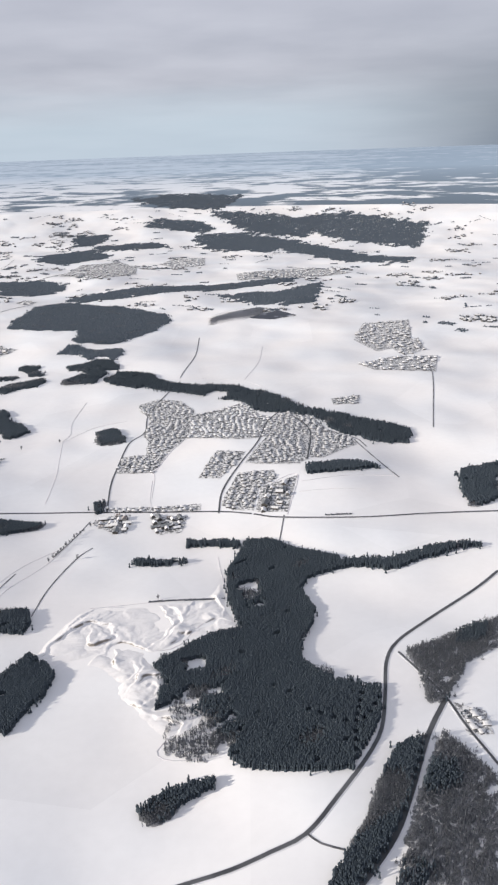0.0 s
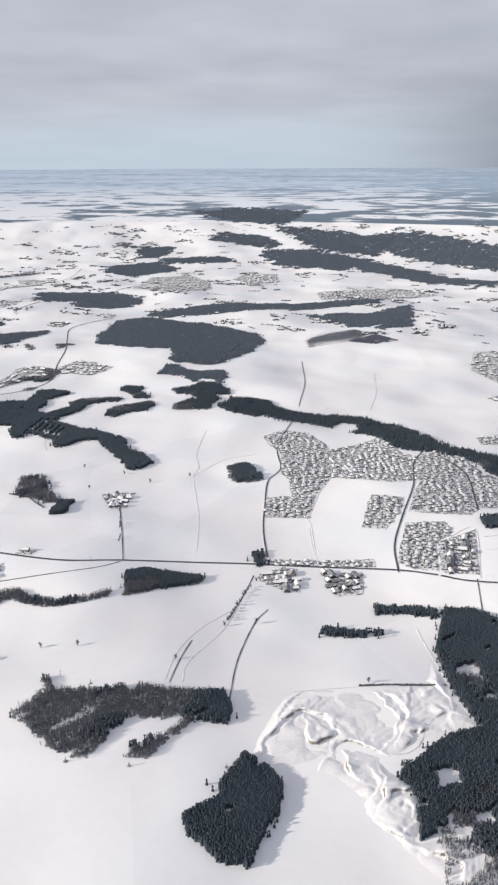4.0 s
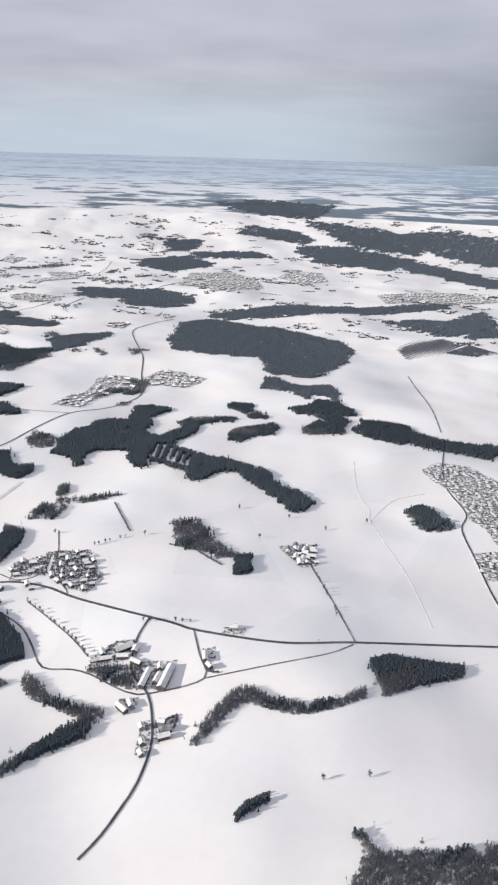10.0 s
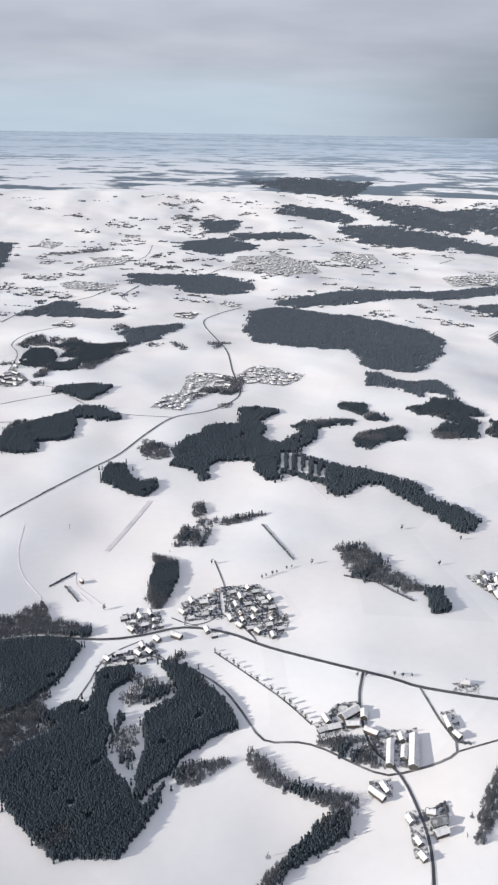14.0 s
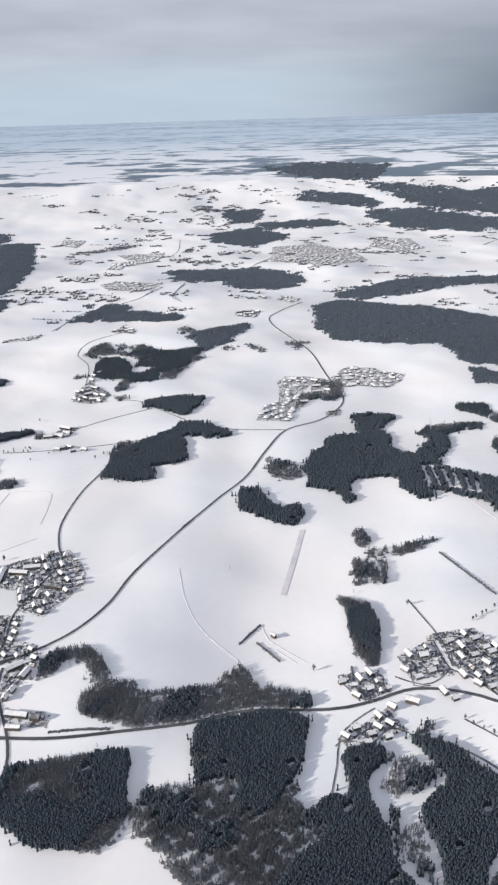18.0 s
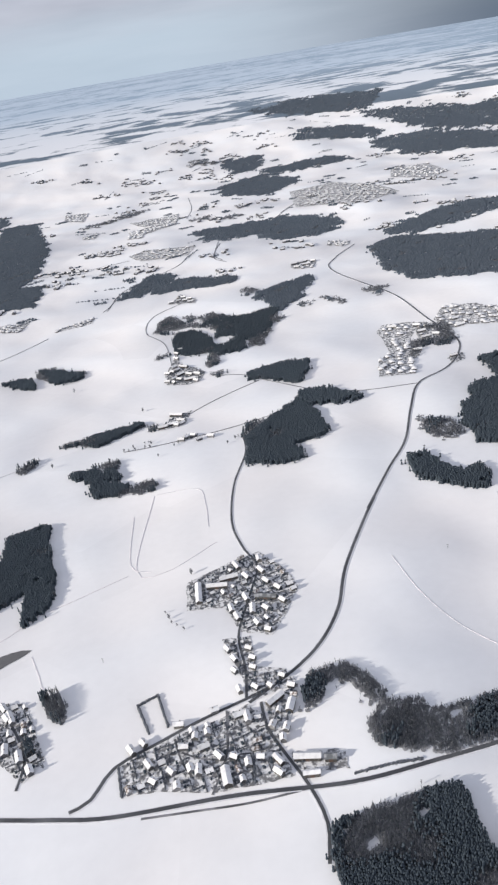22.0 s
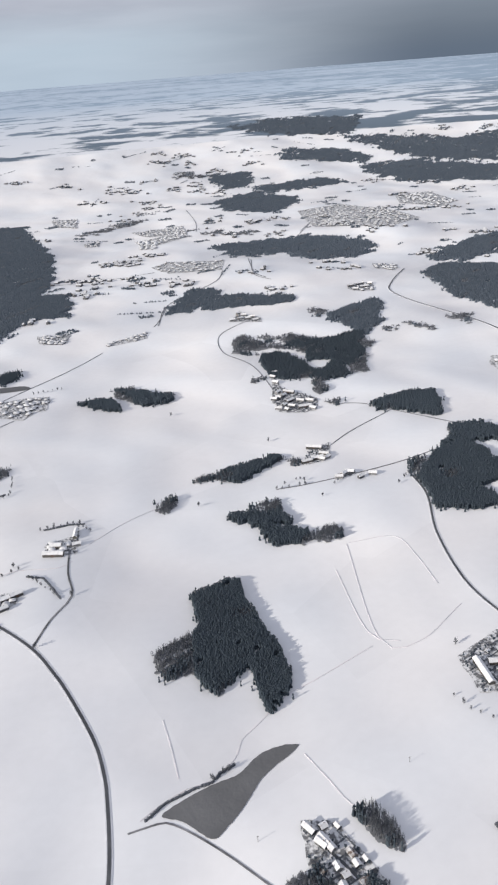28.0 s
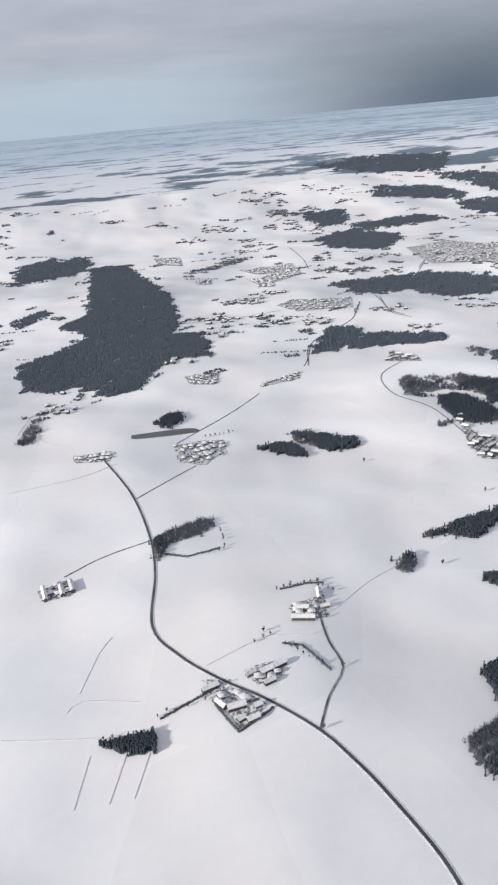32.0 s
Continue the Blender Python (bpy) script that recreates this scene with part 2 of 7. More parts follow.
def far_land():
    """The far plain: woods and snowfields with haze painted into their colours, in the coordinates of the true
    distance.
    """
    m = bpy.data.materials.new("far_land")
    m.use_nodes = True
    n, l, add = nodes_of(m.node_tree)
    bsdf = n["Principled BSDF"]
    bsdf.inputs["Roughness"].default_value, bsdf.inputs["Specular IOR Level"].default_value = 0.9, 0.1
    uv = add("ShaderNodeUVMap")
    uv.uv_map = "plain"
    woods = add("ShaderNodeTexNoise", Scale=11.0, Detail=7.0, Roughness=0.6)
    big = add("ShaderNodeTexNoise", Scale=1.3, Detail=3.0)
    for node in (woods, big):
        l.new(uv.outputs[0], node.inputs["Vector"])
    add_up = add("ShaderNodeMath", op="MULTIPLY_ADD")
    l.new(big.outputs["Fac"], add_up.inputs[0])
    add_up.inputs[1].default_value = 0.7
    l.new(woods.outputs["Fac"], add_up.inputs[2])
    # the dark woods pattern thickens towards +x, in place of cloud shadow there
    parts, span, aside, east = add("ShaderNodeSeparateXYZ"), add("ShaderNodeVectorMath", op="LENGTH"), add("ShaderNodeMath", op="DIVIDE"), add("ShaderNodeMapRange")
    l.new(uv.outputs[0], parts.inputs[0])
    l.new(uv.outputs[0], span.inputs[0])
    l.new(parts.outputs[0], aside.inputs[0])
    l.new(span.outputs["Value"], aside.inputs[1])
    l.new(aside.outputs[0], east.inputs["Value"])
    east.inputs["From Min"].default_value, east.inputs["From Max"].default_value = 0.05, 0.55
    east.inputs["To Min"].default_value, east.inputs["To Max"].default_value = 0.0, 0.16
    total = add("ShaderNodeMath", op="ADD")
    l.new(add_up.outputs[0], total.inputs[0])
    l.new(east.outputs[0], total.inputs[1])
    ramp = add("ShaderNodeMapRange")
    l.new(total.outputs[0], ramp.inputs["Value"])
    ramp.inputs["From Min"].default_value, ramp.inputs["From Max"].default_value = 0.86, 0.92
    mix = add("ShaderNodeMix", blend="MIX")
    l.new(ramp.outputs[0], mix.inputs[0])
    # haze is painted in: snow goes blue-grey and woods paler with distance
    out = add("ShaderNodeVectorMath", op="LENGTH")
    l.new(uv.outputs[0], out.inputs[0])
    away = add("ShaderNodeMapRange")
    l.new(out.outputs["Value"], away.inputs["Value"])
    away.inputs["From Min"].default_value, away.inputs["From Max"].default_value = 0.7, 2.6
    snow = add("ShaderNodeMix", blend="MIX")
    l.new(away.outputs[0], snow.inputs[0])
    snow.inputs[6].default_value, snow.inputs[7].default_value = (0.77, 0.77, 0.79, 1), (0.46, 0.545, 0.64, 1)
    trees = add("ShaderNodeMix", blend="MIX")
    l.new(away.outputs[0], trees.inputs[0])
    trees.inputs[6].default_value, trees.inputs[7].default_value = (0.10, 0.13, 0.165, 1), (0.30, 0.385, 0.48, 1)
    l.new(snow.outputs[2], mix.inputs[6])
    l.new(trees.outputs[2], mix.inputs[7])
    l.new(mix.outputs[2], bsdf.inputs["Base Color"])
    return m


def gravel_snow():
    """Snow over a gravel working: it holds on the levels and slides off the steep cuts."""
    m = material("quarry_snow", (0.80, 0.785, 0.785), 0.75, (0.66, 0.64, 0.63), 0.30, detail=7.0, low=0.58, high=0.80, bump=0.15, bump_scale=0.6)
    n, l, add = nodes_of(m.node_tree)
    bsdf = n["Principled BSDF"]
    snow = bsdf.inputs["Base Color"].links[0].from_socket
    geo, sep, steep, mix = add("ShaderNodeNewGeometry"), add("ShaderNodeSeparateXYZ"), add("ShaderNodeMapRange"), add("ShaderNodeMix", blend="MIX")
    l.new(geo.outputs["Normal"], sep.inputs[0])
    l.new(sep.outputs[2], steep.inputs["Value"])
    steep.inputs["From Min"].default_value, steep.inputs["From Max"].default_value = 0.80, 0.62
    l.new(steep.outputs[0], mix.inputs[0])
    l.new(snow, mix.inputs[6])
    mix.inputs[7].default_value = (0.21, 0.19, 0.17, 1)
    l.new(mix.outputs[2], bsdf.inputs["Base Color"])
    return m


SNOW = field_snow()
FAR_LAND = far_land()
ROOF_SNOW = material("roof_snow", (0.76, 0.76, 0.765), 0.6, (0.56, 0.56, 0.58), 0.45, low=0.42, high=0.72, bump=0.15, bump_scale=2.0, vary=0.12)
ROOF_BARE = material("roof_tiles", (0.14, 0.105, 0.09), 0.8, (0.62, 0.615, 0.62), 0.4, low=0.36, high=0.52, vary=0.25)
ROOF_METAL = material("roof_sheet", (0.16, 0.17, 0.18), 0.5, (0.40, 0.41, 0.43), 0.35, low=0.45, high=0.62, vary=0.2)
WALLS = [material("plaster_" + k, c, 0.85, tuple(v * 0.8 for v in c), 0.8, vary=0.12) for k, c in
         (("white", (0.27, 0.27, 0.275)), ("ochre", (0.17, 0.165, 0.155)), ("grey", (0.12, 0.122, 0.128)))]
PANEL = material("solar_glass", (0.035, 0.042, 0.058), 0.35, (0.40, 0.41, 0.45), 0.05, low=0.58, high=0.72, spec=0.5)
TIMBER = material("barn_timber", (0.062, 0.059, 0.057), 0.85, (0.105, 0.10, 0.097), 1.2, vary=0.2)
GLASS = material("window_glass", (0.03, 0.035, 0.04), 0.15, (0.05, 0.05, 0.06), 1.0, spec=0.5)
CHIMNEY = material("chimney_brick", (0.13, 0.09, 0.075), 0.9, (0.10, 0.075, 0.065), 3.0)
ASPHALT = material("wet_asphalt", (0.06, 0.063, 0.07), 0.55, (0.125, 0.13, 0.14), 0.05, low=0.4, high=0.7)
LANE = material("snowy_lane", (0.085, 0.087, 0.095), 0.75, (0.30, 0.30, 0.32), 0.09, low=0.42, high=0.70)
TRACK = material("rutted_track", (0.56, 0.56, 0.585), 0.8, (0.70, 0.66, 0.68), 0.12, low=0.35, high=0.6)
VERGE = material("ploughed_snow", (0.72, 0.72, 0.75), 0.7, (0.60, 0.60, 0.63), 0.3, bump=0.4, bump_scale=0.9)
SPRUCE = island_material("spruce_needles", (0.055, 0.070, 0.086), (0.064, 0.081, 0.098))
# for far woods and hedgerows: haze put into the colour, paler and bluer
HAZED = island_material("hazed_spruce", (0.080, 0.101, 0.127), (0.118, 0.140, 0.167))
TWIGS = island_material("bare_twigs", (0.105, 0.115, 0.134), (0.152, 0.162, 0.182))
BARK = material("bark", (0.06, 0.05, 0.045), 0.95, (0.10, 0.085, 0.075), 2.0)
LITTER = material("forest_floor", (0.16, 0.166, 0.18), 0.95, (0.44, 0.445, 0.47), 0.14, low=0.40, high=0.74)
YARD = material("trodden_yard", (0.17, 0.172, 0.18), 0.85, (0.72, 0.72, 0.73), 0.42, detail=6.0, low=0.42, high=0.56, bump=0.3, bump_scale=0.8)
GREY_FIELD = material("grey_field", (0.122, 0.124, 0.130), 0.9, (0.152, 0.154, 0.160), 0.05, low=0.35, high=0.7, bump=0.3, bump_scale=0.4)
PIT = gravel_snow()


# ---------- mesh helpers ----------
def mesh_object(name, verts, faces, mat, parent=None, label="", smooth=False):
    me = bpy.data.meshes.new(name)
    me.from_pydata(verts, [], faces)
    me.update()
    me.materials.append(mat)
    if smooth:
        me.polygons.foreach_set("use_smooth", [True] * len(me.polygons))
    ob = new(name, me)
    if parent:
        ob.parent = parent
    return tagged(ob, label)


def tri_object(name, verts, tris, mat, parent=None, label=""):
    """One mesh out of numpy arrays of vertices and triangles."""
    me = bpy.data.meshes.new(name)
    me.vertices.add(len(verts))
    me.vertices.foreach_set("co", np.ascontiguousarray(verts, np.float32).ravel())
    me.loops.add(3 * len(tris))
    me.loops.foreach_set("vertex_index", np.ascontiguousarray(tris, np.int32).ravel())
    me.polygons.add(len(tris))
    me.polygons.foreach_set("loop_start", np.arange(0, 3 * len(tris), 3, dtype=np.int32))
    me.update(calc_edges=True)
    me.validate()
    me.materials.append(mat)
    ob = new(name, me)
    if parent:
        ob.parent = parent
    return tagged(ob, label)


def part(name, bm, mat, parent, label=""):
    me = bpy.data.meshes.new(name)
    bm.to_mesh(me)
    bm.free()
    me.materials.append(mat)
    ob = new(name, me)
    ob.parent = parent
    return tagged(ob, label)


def scattered(template, places, turns, sizes):
    """Copies of a template (verts, tris), turned about z and scaled (wide, high), as one pair of arrays."""
    v, f = template
    c, s = np.cos(turns), np.sin(turns)
    w, h = sizes[:, 0], sizes[:, 1]
    x = (v[None, :, 0] * c[:, None] - v[None, :, 1] * s[:, None]) * w[:, None] + places[:, None, 0]
    y = (v[None, :, 0] * s[:, None] + v[None, :, 1] * c[:, None]) * w[:, None] + places[:, None, 1]
    z = v[None, :, 2] * h[:, None] + places[:, None, 2]
    verts = np.stack([x, y, z], -1).reshape(-1, 3)
    tris = (f[None] + (np.arange(len(places)) * len(v))[:, None, None]).reshape(-1, 3)
    return verts, tris


def inside(poly, pts):
    poly = np.asarray(poly, float)
    x, y = pts[:, 0], pts[:, 1]
    odd = np.zeros(len(pts), bool)
    for (x0, y0), (x1, y1) in zip(poly, np.roll(poly, -1, 0)):
        cross = (y0 > y) != (y1 > y)
        odd ^= cross & (x < (x1 - x0) * (y - y0) / (y1 - y0 + 1e-12) + x0)
    return odd


def ripple(pts, k, seed):
    """A smooth uneven value between about -1 and 1 over the plan."""
    x, y = pts[:, 0] * k, pts[:, 1] * k
    a = np.sin(x + 1.7 * np.sin(y * 0.7 + seed) + seed) + np.sin(y * 1.1 + 1.3 * np.sin(x * 0.6 - seed)) + 0.6 * np.sin((x - y) * 1.9 + seed * 2)
    return a / 2.3


def fill(poly, step, rng, jitter=0.42, turn=0.0):
    """Jittered points inside a polygon, on a grid turned by an angle."""
    poly = np.asarray(poly, float)
    c, s = math.cos(turn), math.sin(turn)
    rot = np.array([[c, -s], [s, c]])
    q = poly @ rot
    lo, hi = q.min(0), q.max(0)
    gx, gy = np.meshgrid(np.arange(lo[0], hi[0] + step, step), np.arange(lo[1], hi[1] + step, step))
    pts = np.stack([gx.ravel(), gy.ravel()], 1)
    pts = pts + rng.uniform(-jitter, jitter, pts.shape) * step
    pts = pts @ rot.T
    return pts[inside(poly, pts)]


def smooth_line(pts, step=6.0):
    """A soft curve through the given points, in steps of some metres."""
    p = [np.array(q, float) for q in pts]
    p = [2 * p[0] - p[1], *p, 2 * p[-1] - p[-2]]
    out = []
    for a, b, c, d in zip(p, p[1:], p[2:], p[3:]):
        for k in range(max(2, int(np.linalg.norm(c - b) / step))):
            t = k / max(2, int(np.linalg.norm(c - b) / step))
            out.append(0.5 * (2 * b + (c - a) * t + (2 * a - 5 * b + 4 * c - d) * t * t + (3 * b - a - 3 * c + d) * t ** 3))
    out.append(p[-2])
    return np.array(out)


def ribbon(name, line, width, lift, mat, thick=0.08):
    """A strip with edges that lies on the ground along a line."""
    d = np.gradient(line, axis=0)
    d /= np.linalg.norm(d, axis=1)[:, None] + 1e-9
    side = np.stack([-d[:, 1], d[:, 0]], 1)
    rows = []
    far = 0.0002 * np.hypot(line[:, 0] - CX, line[:, 1] - CY)
    for off, drop in ((-0.5, thick + 0.15), (-0.5, 0), (0.5, 0), (0.5, thick + 0.15)):
        q = line + side * width * off
        rows.append(np.c_[q, hz(line[:, 0], line[:, 1]) + lift + far - drop])
    n = len(line)
    verts = np.concatenate(rows)
    faces = [(k * n + i, (k + 1) * n + i, (k + 1) * n + i + 1, k * n + i + 1) for k in range(3) for i in range(n - 1)]
    return mesh_object(name, verts.tolist(), faces, mat)


# ---------- ground and horizon ----------
def ring_mesh(name, radii, segments, mat, uv=False):
    a = np.linspace(0, 2 * math.pi, segments, endpoint=False)
    r = np.asarray(radii)[:, None]
    x, y = CX + r * np.cos(a), CY + r * np.sin(a)
    verts = np.stack([x, y, hz(x, y)], -1).reshape(-1, 3)
    i, j = np.meshgrid(np.arange(len(radii) - 1), np.arange(segments), indexing="ij")
    j2 = (j + 1) % segments
    quads = np.stack([i * segments + j, (i + 1) * segments + j, (i + 1) * segments + j2, i * segments + j2], -1).reshape(-1, 4)
    me = bpy.data.meshes.new(name)
    me.from_pydata(verts.tolist(), [], quads.tolist())
    me.polygons.foreach_set("use_smooth", [True] * len(me.polygons))
    me.materials.append(mat)
    if uv:
        true = spread(np.repeat(np.asarray(radii), segments))
        layer = me.uv_layers.new(name="plain")
        ang = np.tile(a, len(radii))
        plain = np.stack([true * np.cos(ang), true * np.sin(ang)], 1) / 4000
        idx = np.empty(len(me.loops), np.int32)
        me.loops.foreach_get("vertex_index", idx)
        layer.data.foreach_set("uv", plain[idx].astype(np.float32).ravel())
    return new(name, me)


SPLIT_R = 2750.0
near_rings = np.concatenate([[0.5], np.arange(10, 900, 10), np.geomspace(900, SPLIT_R, 80)])
tagged(ring_mesh("ground", near_rings, 420, SNOW), "rolling snow-covered farmland with faint field edges", "ground", kind="structure")
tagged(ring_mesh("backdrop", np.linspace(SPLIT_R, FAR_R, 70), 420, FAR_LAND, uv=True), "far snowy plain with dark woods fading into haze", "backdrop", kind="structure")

STREETS = []

# ---------- plants ----------
def cone_template():
    """A spruce in two tiers, four-sided and turned against each other, with an uneven skirt."""
    v, f = [], []
    for r, z0, z1, tw in ((1.0, 0.02, 0.88, 0.0), (1.0, 0.70, 0.98, 0.79)):
        b = len(v)
        for k in range(4):
            a = k * math.pi / 2 + tw
            q = r * (1.08 + 0.20 * math.sin(2.3 * k + tw * 5))
            v.append((q * math.cos(a), q * math.sin(a), z0 + 0.05 * math.cos(1.7 * k)))
        v.append((0, 0, z1))
        f += [(b + k, b + (k + 1) % 4, b + 4) for k in range(4)]
    return np.array(v), np.array(f)


def limb(v, f, a, b, r):
    a, b = np.array(a, float), np.array(b, float)
    d = (b - a) / (np.linalg.norm(b - a) + 1e-9)
    u = np.cross(d, (0.3, 0.5, 0.81))
    u /= np.linalg.norm(u) + 1e-9
    w = np.cross(d, u)
    n = len(v)
    for k in range(3):
        t = 2.0944 * k
        v.append(tuple(a + r * (math.cos(t) * u + math.sin(t) * w)))
    v.append(tuple(b))
    f += [(n, n + 1, n + 3), (n + 1, n + 2, n + 3), (n + 2, n, n + 3)]


def bare_template(seed, limbs=14, twigs=2, thick=0.055):
    """A leafless tree of unit height: stem, rising limbs, twigs at their ends."""
    rng = np.random.default_rng(seed)
    v, f = [], []
    limb(v, f, (0, 0, 0), (0, 0, 0.95), 0.05)
    for k in range(limbs):
        z = rng.uniform(0.15, 0.75)
        a = k * 2.4 + rng.uniform(-0.4, 0.4)
        reach = rng.uniform(0.5, 1.0) * (1.15 - 0.55 * z)
        tip = (reach * math.cos(a), reach * math.sin(a), min(1.0, z + rng.uniform(0.12, 0.4)))
        limb(v, f, (0, 0, z), tip, thick)
        for _ in range(twigs):
            t = rng.uniform(0.4, 0.9)
            start = np.array((0, 0, z)) + t * (np.array(tip) - (0, 0, z))
            limb(v, f, start, start + rng.uniform((-0.35, -0.35, 0.0), (0.35, 0.35, 0.28)), thick * 0.8)
    return np.array(v), np.array(f)


def far_cone_template():
    """A spruce far off: one four-sided tier with an uneven skirt."""
    v = [((1.0 + 0.2 * math.sin(2.3 * k)) * math.cos(k * math.pi / 2), (1.0 + 0.2 * math.sin(2.3 * k)) * math.sin(k * math.pi / 2), 0.03 * k) for k in range(4)]
    return np.array([*v, (0, 0, 1.0)]), np.array([(k, (k + 1) % 4, 4) for k in range(4)])


WOODS = []
CONE, FAR_CONE = cone_template(), far_cone_template()
BARE = [bare_template(k, 8, 0, 0.11) for k in (3, 8, 14)]
FAR_BARE = [bare_template(k, 5, 0, 0.15) for k in (4, 9, 15)]


def wood(kind, poly, label, holes=(), tall=1.0):
    """One stand of trees over a polygon; the tree tops stay uneven and the edge frays."""
    rng = np.random.default_rng(int(abs(sum(poly[0]) * 7 + poly[1][0] * 3)) % 100000)
    WOODS.append(poly)
    mid = np.mean(poly, 0)
    far = math.hypot(mid[0] - CX, mid[1] - CY)
    # the nearer to the line of flight, the finer
    k = min(1.0, max(0.0, (mid[0] * -1049 + mid[1] * 612) / (1049 ** 2 + 612 ** 2)))
    aside = math.hypot(mid[0] + 1049 * k, mid[1] - 612 * k)
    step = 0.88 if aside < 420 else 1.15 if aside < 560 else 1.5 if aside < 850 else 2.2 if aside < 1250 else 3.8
    grow = step / 1.28
    thing = new("woodland")
    thing.location = (mid[0], mid[1], float(hz(*mid)))
    lo, hi = np.min(poly, 0) - 8, np.max(poly, 0) + 8
    pts = fill([(lo[0], lo[1]), (hi[0], lo[1]), (hi[0], hi[1]), (lo[0], hi[1])], step, rng)
    fray = 0.6 if aside < 420 else 0.7 + 0.8 * grow
    warp = np.stack([ripple(pts, 0.42 / grow, 1.0), ripple(pts, 0.42 / grow, 4.0)], 1)
    if aside > 420:
        warp = warp + np.stack([ripple(pts, 0.085, 3.0) + 0.6 * ripple(pts, 0.2, 8.0), ripple(pts, 0.085, 9.0) + 0.6 * ripple(pts, 0.2, 5.0)], 1) * min(5.0, 1 + (far / 1000) ** 2)
    stray = inside(poly, pts + rng.normal(0, 1.6 + 1.4 * grow, pts.shape)) & (rng.random(len(pts)) < 0.07)
    pts = pts[inside(poly, pts + warp * fray + rng.normal(0, (0.45 if aside < 420 else 0.9) * grow, pts.shape)) | stray]
    for hole in (() if kind == "sparse" else holes):
        h = np.array(hole, float)
        edge = np.roll(h, -1, 0) - h
        width = abs(np.sum(h[:, 0] * edge[:, 1] - h[:, 1] * edge[:, 0])) / np.hypot(*edge.T).sum()
        pts = pts[~inside(hole, pts + np.stack([ripple(pts, 0.5, 2.0), ripple(pts, 0.5, 6.0)], 1) * min(2.6, width * 0.2))]
    if len(pts) < 3:
        pts = np.array([mid])
    pts = clear_of_streets(pts, 1.9)
    gaps = ripple(pts, 0.62 if kind == "thin" else 0.16 / math.sqrt(grow), 7.0)
    pts = pts[gaps > {"spruce": -0.96, "mixed": -0.92, "bare": -0.88, "sparse": -0.25, "thin": -0.45}[kind]]
    if kind in ("sparse", "thin"):
        pts = pts[rng.random(len(pts)) < (0.5 if kind == "sparse" else 0.72)]
    elif kind == "bare":
        pts = pts[(rng.random(len(pts)) < 0.74) & (ripple(pts, 0.55 / grow, 5.0) > -0.72)]
    n = len(pts)
    base = np.c_[pts, hz(pts[:, 0], pts[:, 1])] - np.array(thing.location)
    turns = rng.uniform(0, 6.28, n)
    high = rng.normal(4.3, 0.32, n).clip(2.8, 5.6) * (1 + 0.07 * max(0, grow - 1)) * tall * (1.0 if aside < 850 else 0.75)
    high *= 1 + 0.12 * ripple(pts, 0.12, 2.5)
    share = {"spruce": 0.97, "mixed": 0.6, "bare": 0.12, "sparse": 0.3, "thin": 0.14}[kind]
    patch = ripple(pts, 0.09, 11.0) + rng.uniform(-0.25, 0.25, n)
    order = np.argsort(np.argsort(patch)) / max(1, n)
    conifer = order < share
    if conifer.any():
        k = conifer.sum()
        v, f = scattered(CONE if aside < 700 else FAR_CONE, base[conifer], turns[conifer], np.c_[rng.uniform(0.8, 1.08, k) * grow, high[conifer]])
        tagged(tri_object("spruce_crowns", v, f, SPRUCE if aside < 900 else HAZED, thing), kind="stuff")
    leafless = ~conifer
    if leafless.any():
        pot = rng.integers(0, 3, n)
        vs, fs, count = [], [], 0
        for pick, tpl in ((leafless & (pot == k), (BARE if aside < 560 else FAR_BARE)[k]) for k in range(3)):
            if pick.any():
                v, f = scattered(tpl, base[pick], turns[pick], np.c_[rng.uniform(0.85, 1.25, pick.sum()) * grow, high[pick] * 0.92])
                vs.append(v)
                fs.append(f + count)
                count += len(v)
        tagged(tri_object("bare_crowns", np.concatenate(vs), np.concatenate(fs), TWIGS, thing), kind="stuff")
    # leaf litter round the stems
    k = np.arange(6) * math.pi / 3
    disc = (np.concatenate([[(0, 0, 0)], np.stack([np.cos(k), np.sin(k), 0 * k], 1)]), np.array([(0, i + 1, (i + 1) % 6 + 1) for i in range(6)]))
    some = leafless & (rng.random(n) < (0.25 if kind == "sparse" else 0.45 if kind == "thin" else 0.6))
    if some.any():
        spots = base[some] + np.array((0, 0, 0.16 + far * 0.00025))
        v, f = scattered(disc, spots, turns[some], np.c_[rng.uniform(0.9, 1.5, some.sum()) * step, np.ones(some.sum())])
        tri_object("undergrowth", v, f, LITTER, thing)
    return tagged(thing, label, "woodland", kind="stuff")


def lone_tree_template():
    thing = new("tree")
    v, f = [], []
    limb(v, f, (0, 0, -0.3), (0, 0, 5.2), 0.24)
    tri_object("trunk", np.array(v), np.array(f), BARK, thing)
    v, f = bare_template(21, 30, 3, 0.05)
    tri_object("crown", v * np.array((2.4, 2.4, 6.4)), f, TWIGS, thing)
    return tagged(thing, "leafless broad-crowned tree standing in the snow", "tree", "field trees")


TREE = lone_tree_template()
tree_used = [False]


def tree(x, y, size=0.66):
    m = Matrix.Translation((x, y, float(hz(x, y)))) @ Matrix.Rotation(x * 1.7 + y, 4, "Z")
    if not tree_used[0]:
        tree_used[0] = True
        TREE.matrix_basis = m @ Matrix.Diagonal((size, size, size, 1))
        return TREE
    ob = copy_thing(TREE, m)
    ob.scale = (size, size, size)
    return ob


def tree_row(pts, gap=4.6):
    rng = np.random.default_rng(int(abs(pts[0][0] * 3 + pts[0][1])))
    line = smooth_line(pts, gap)
    for x, y in line:
        if rng.random() < 0.8:
            tree(x + rng.uniform(-0.6, 0.6), y + rng.uniform(-0.6, 0.6), rng.uniform(0.32, 0.62))


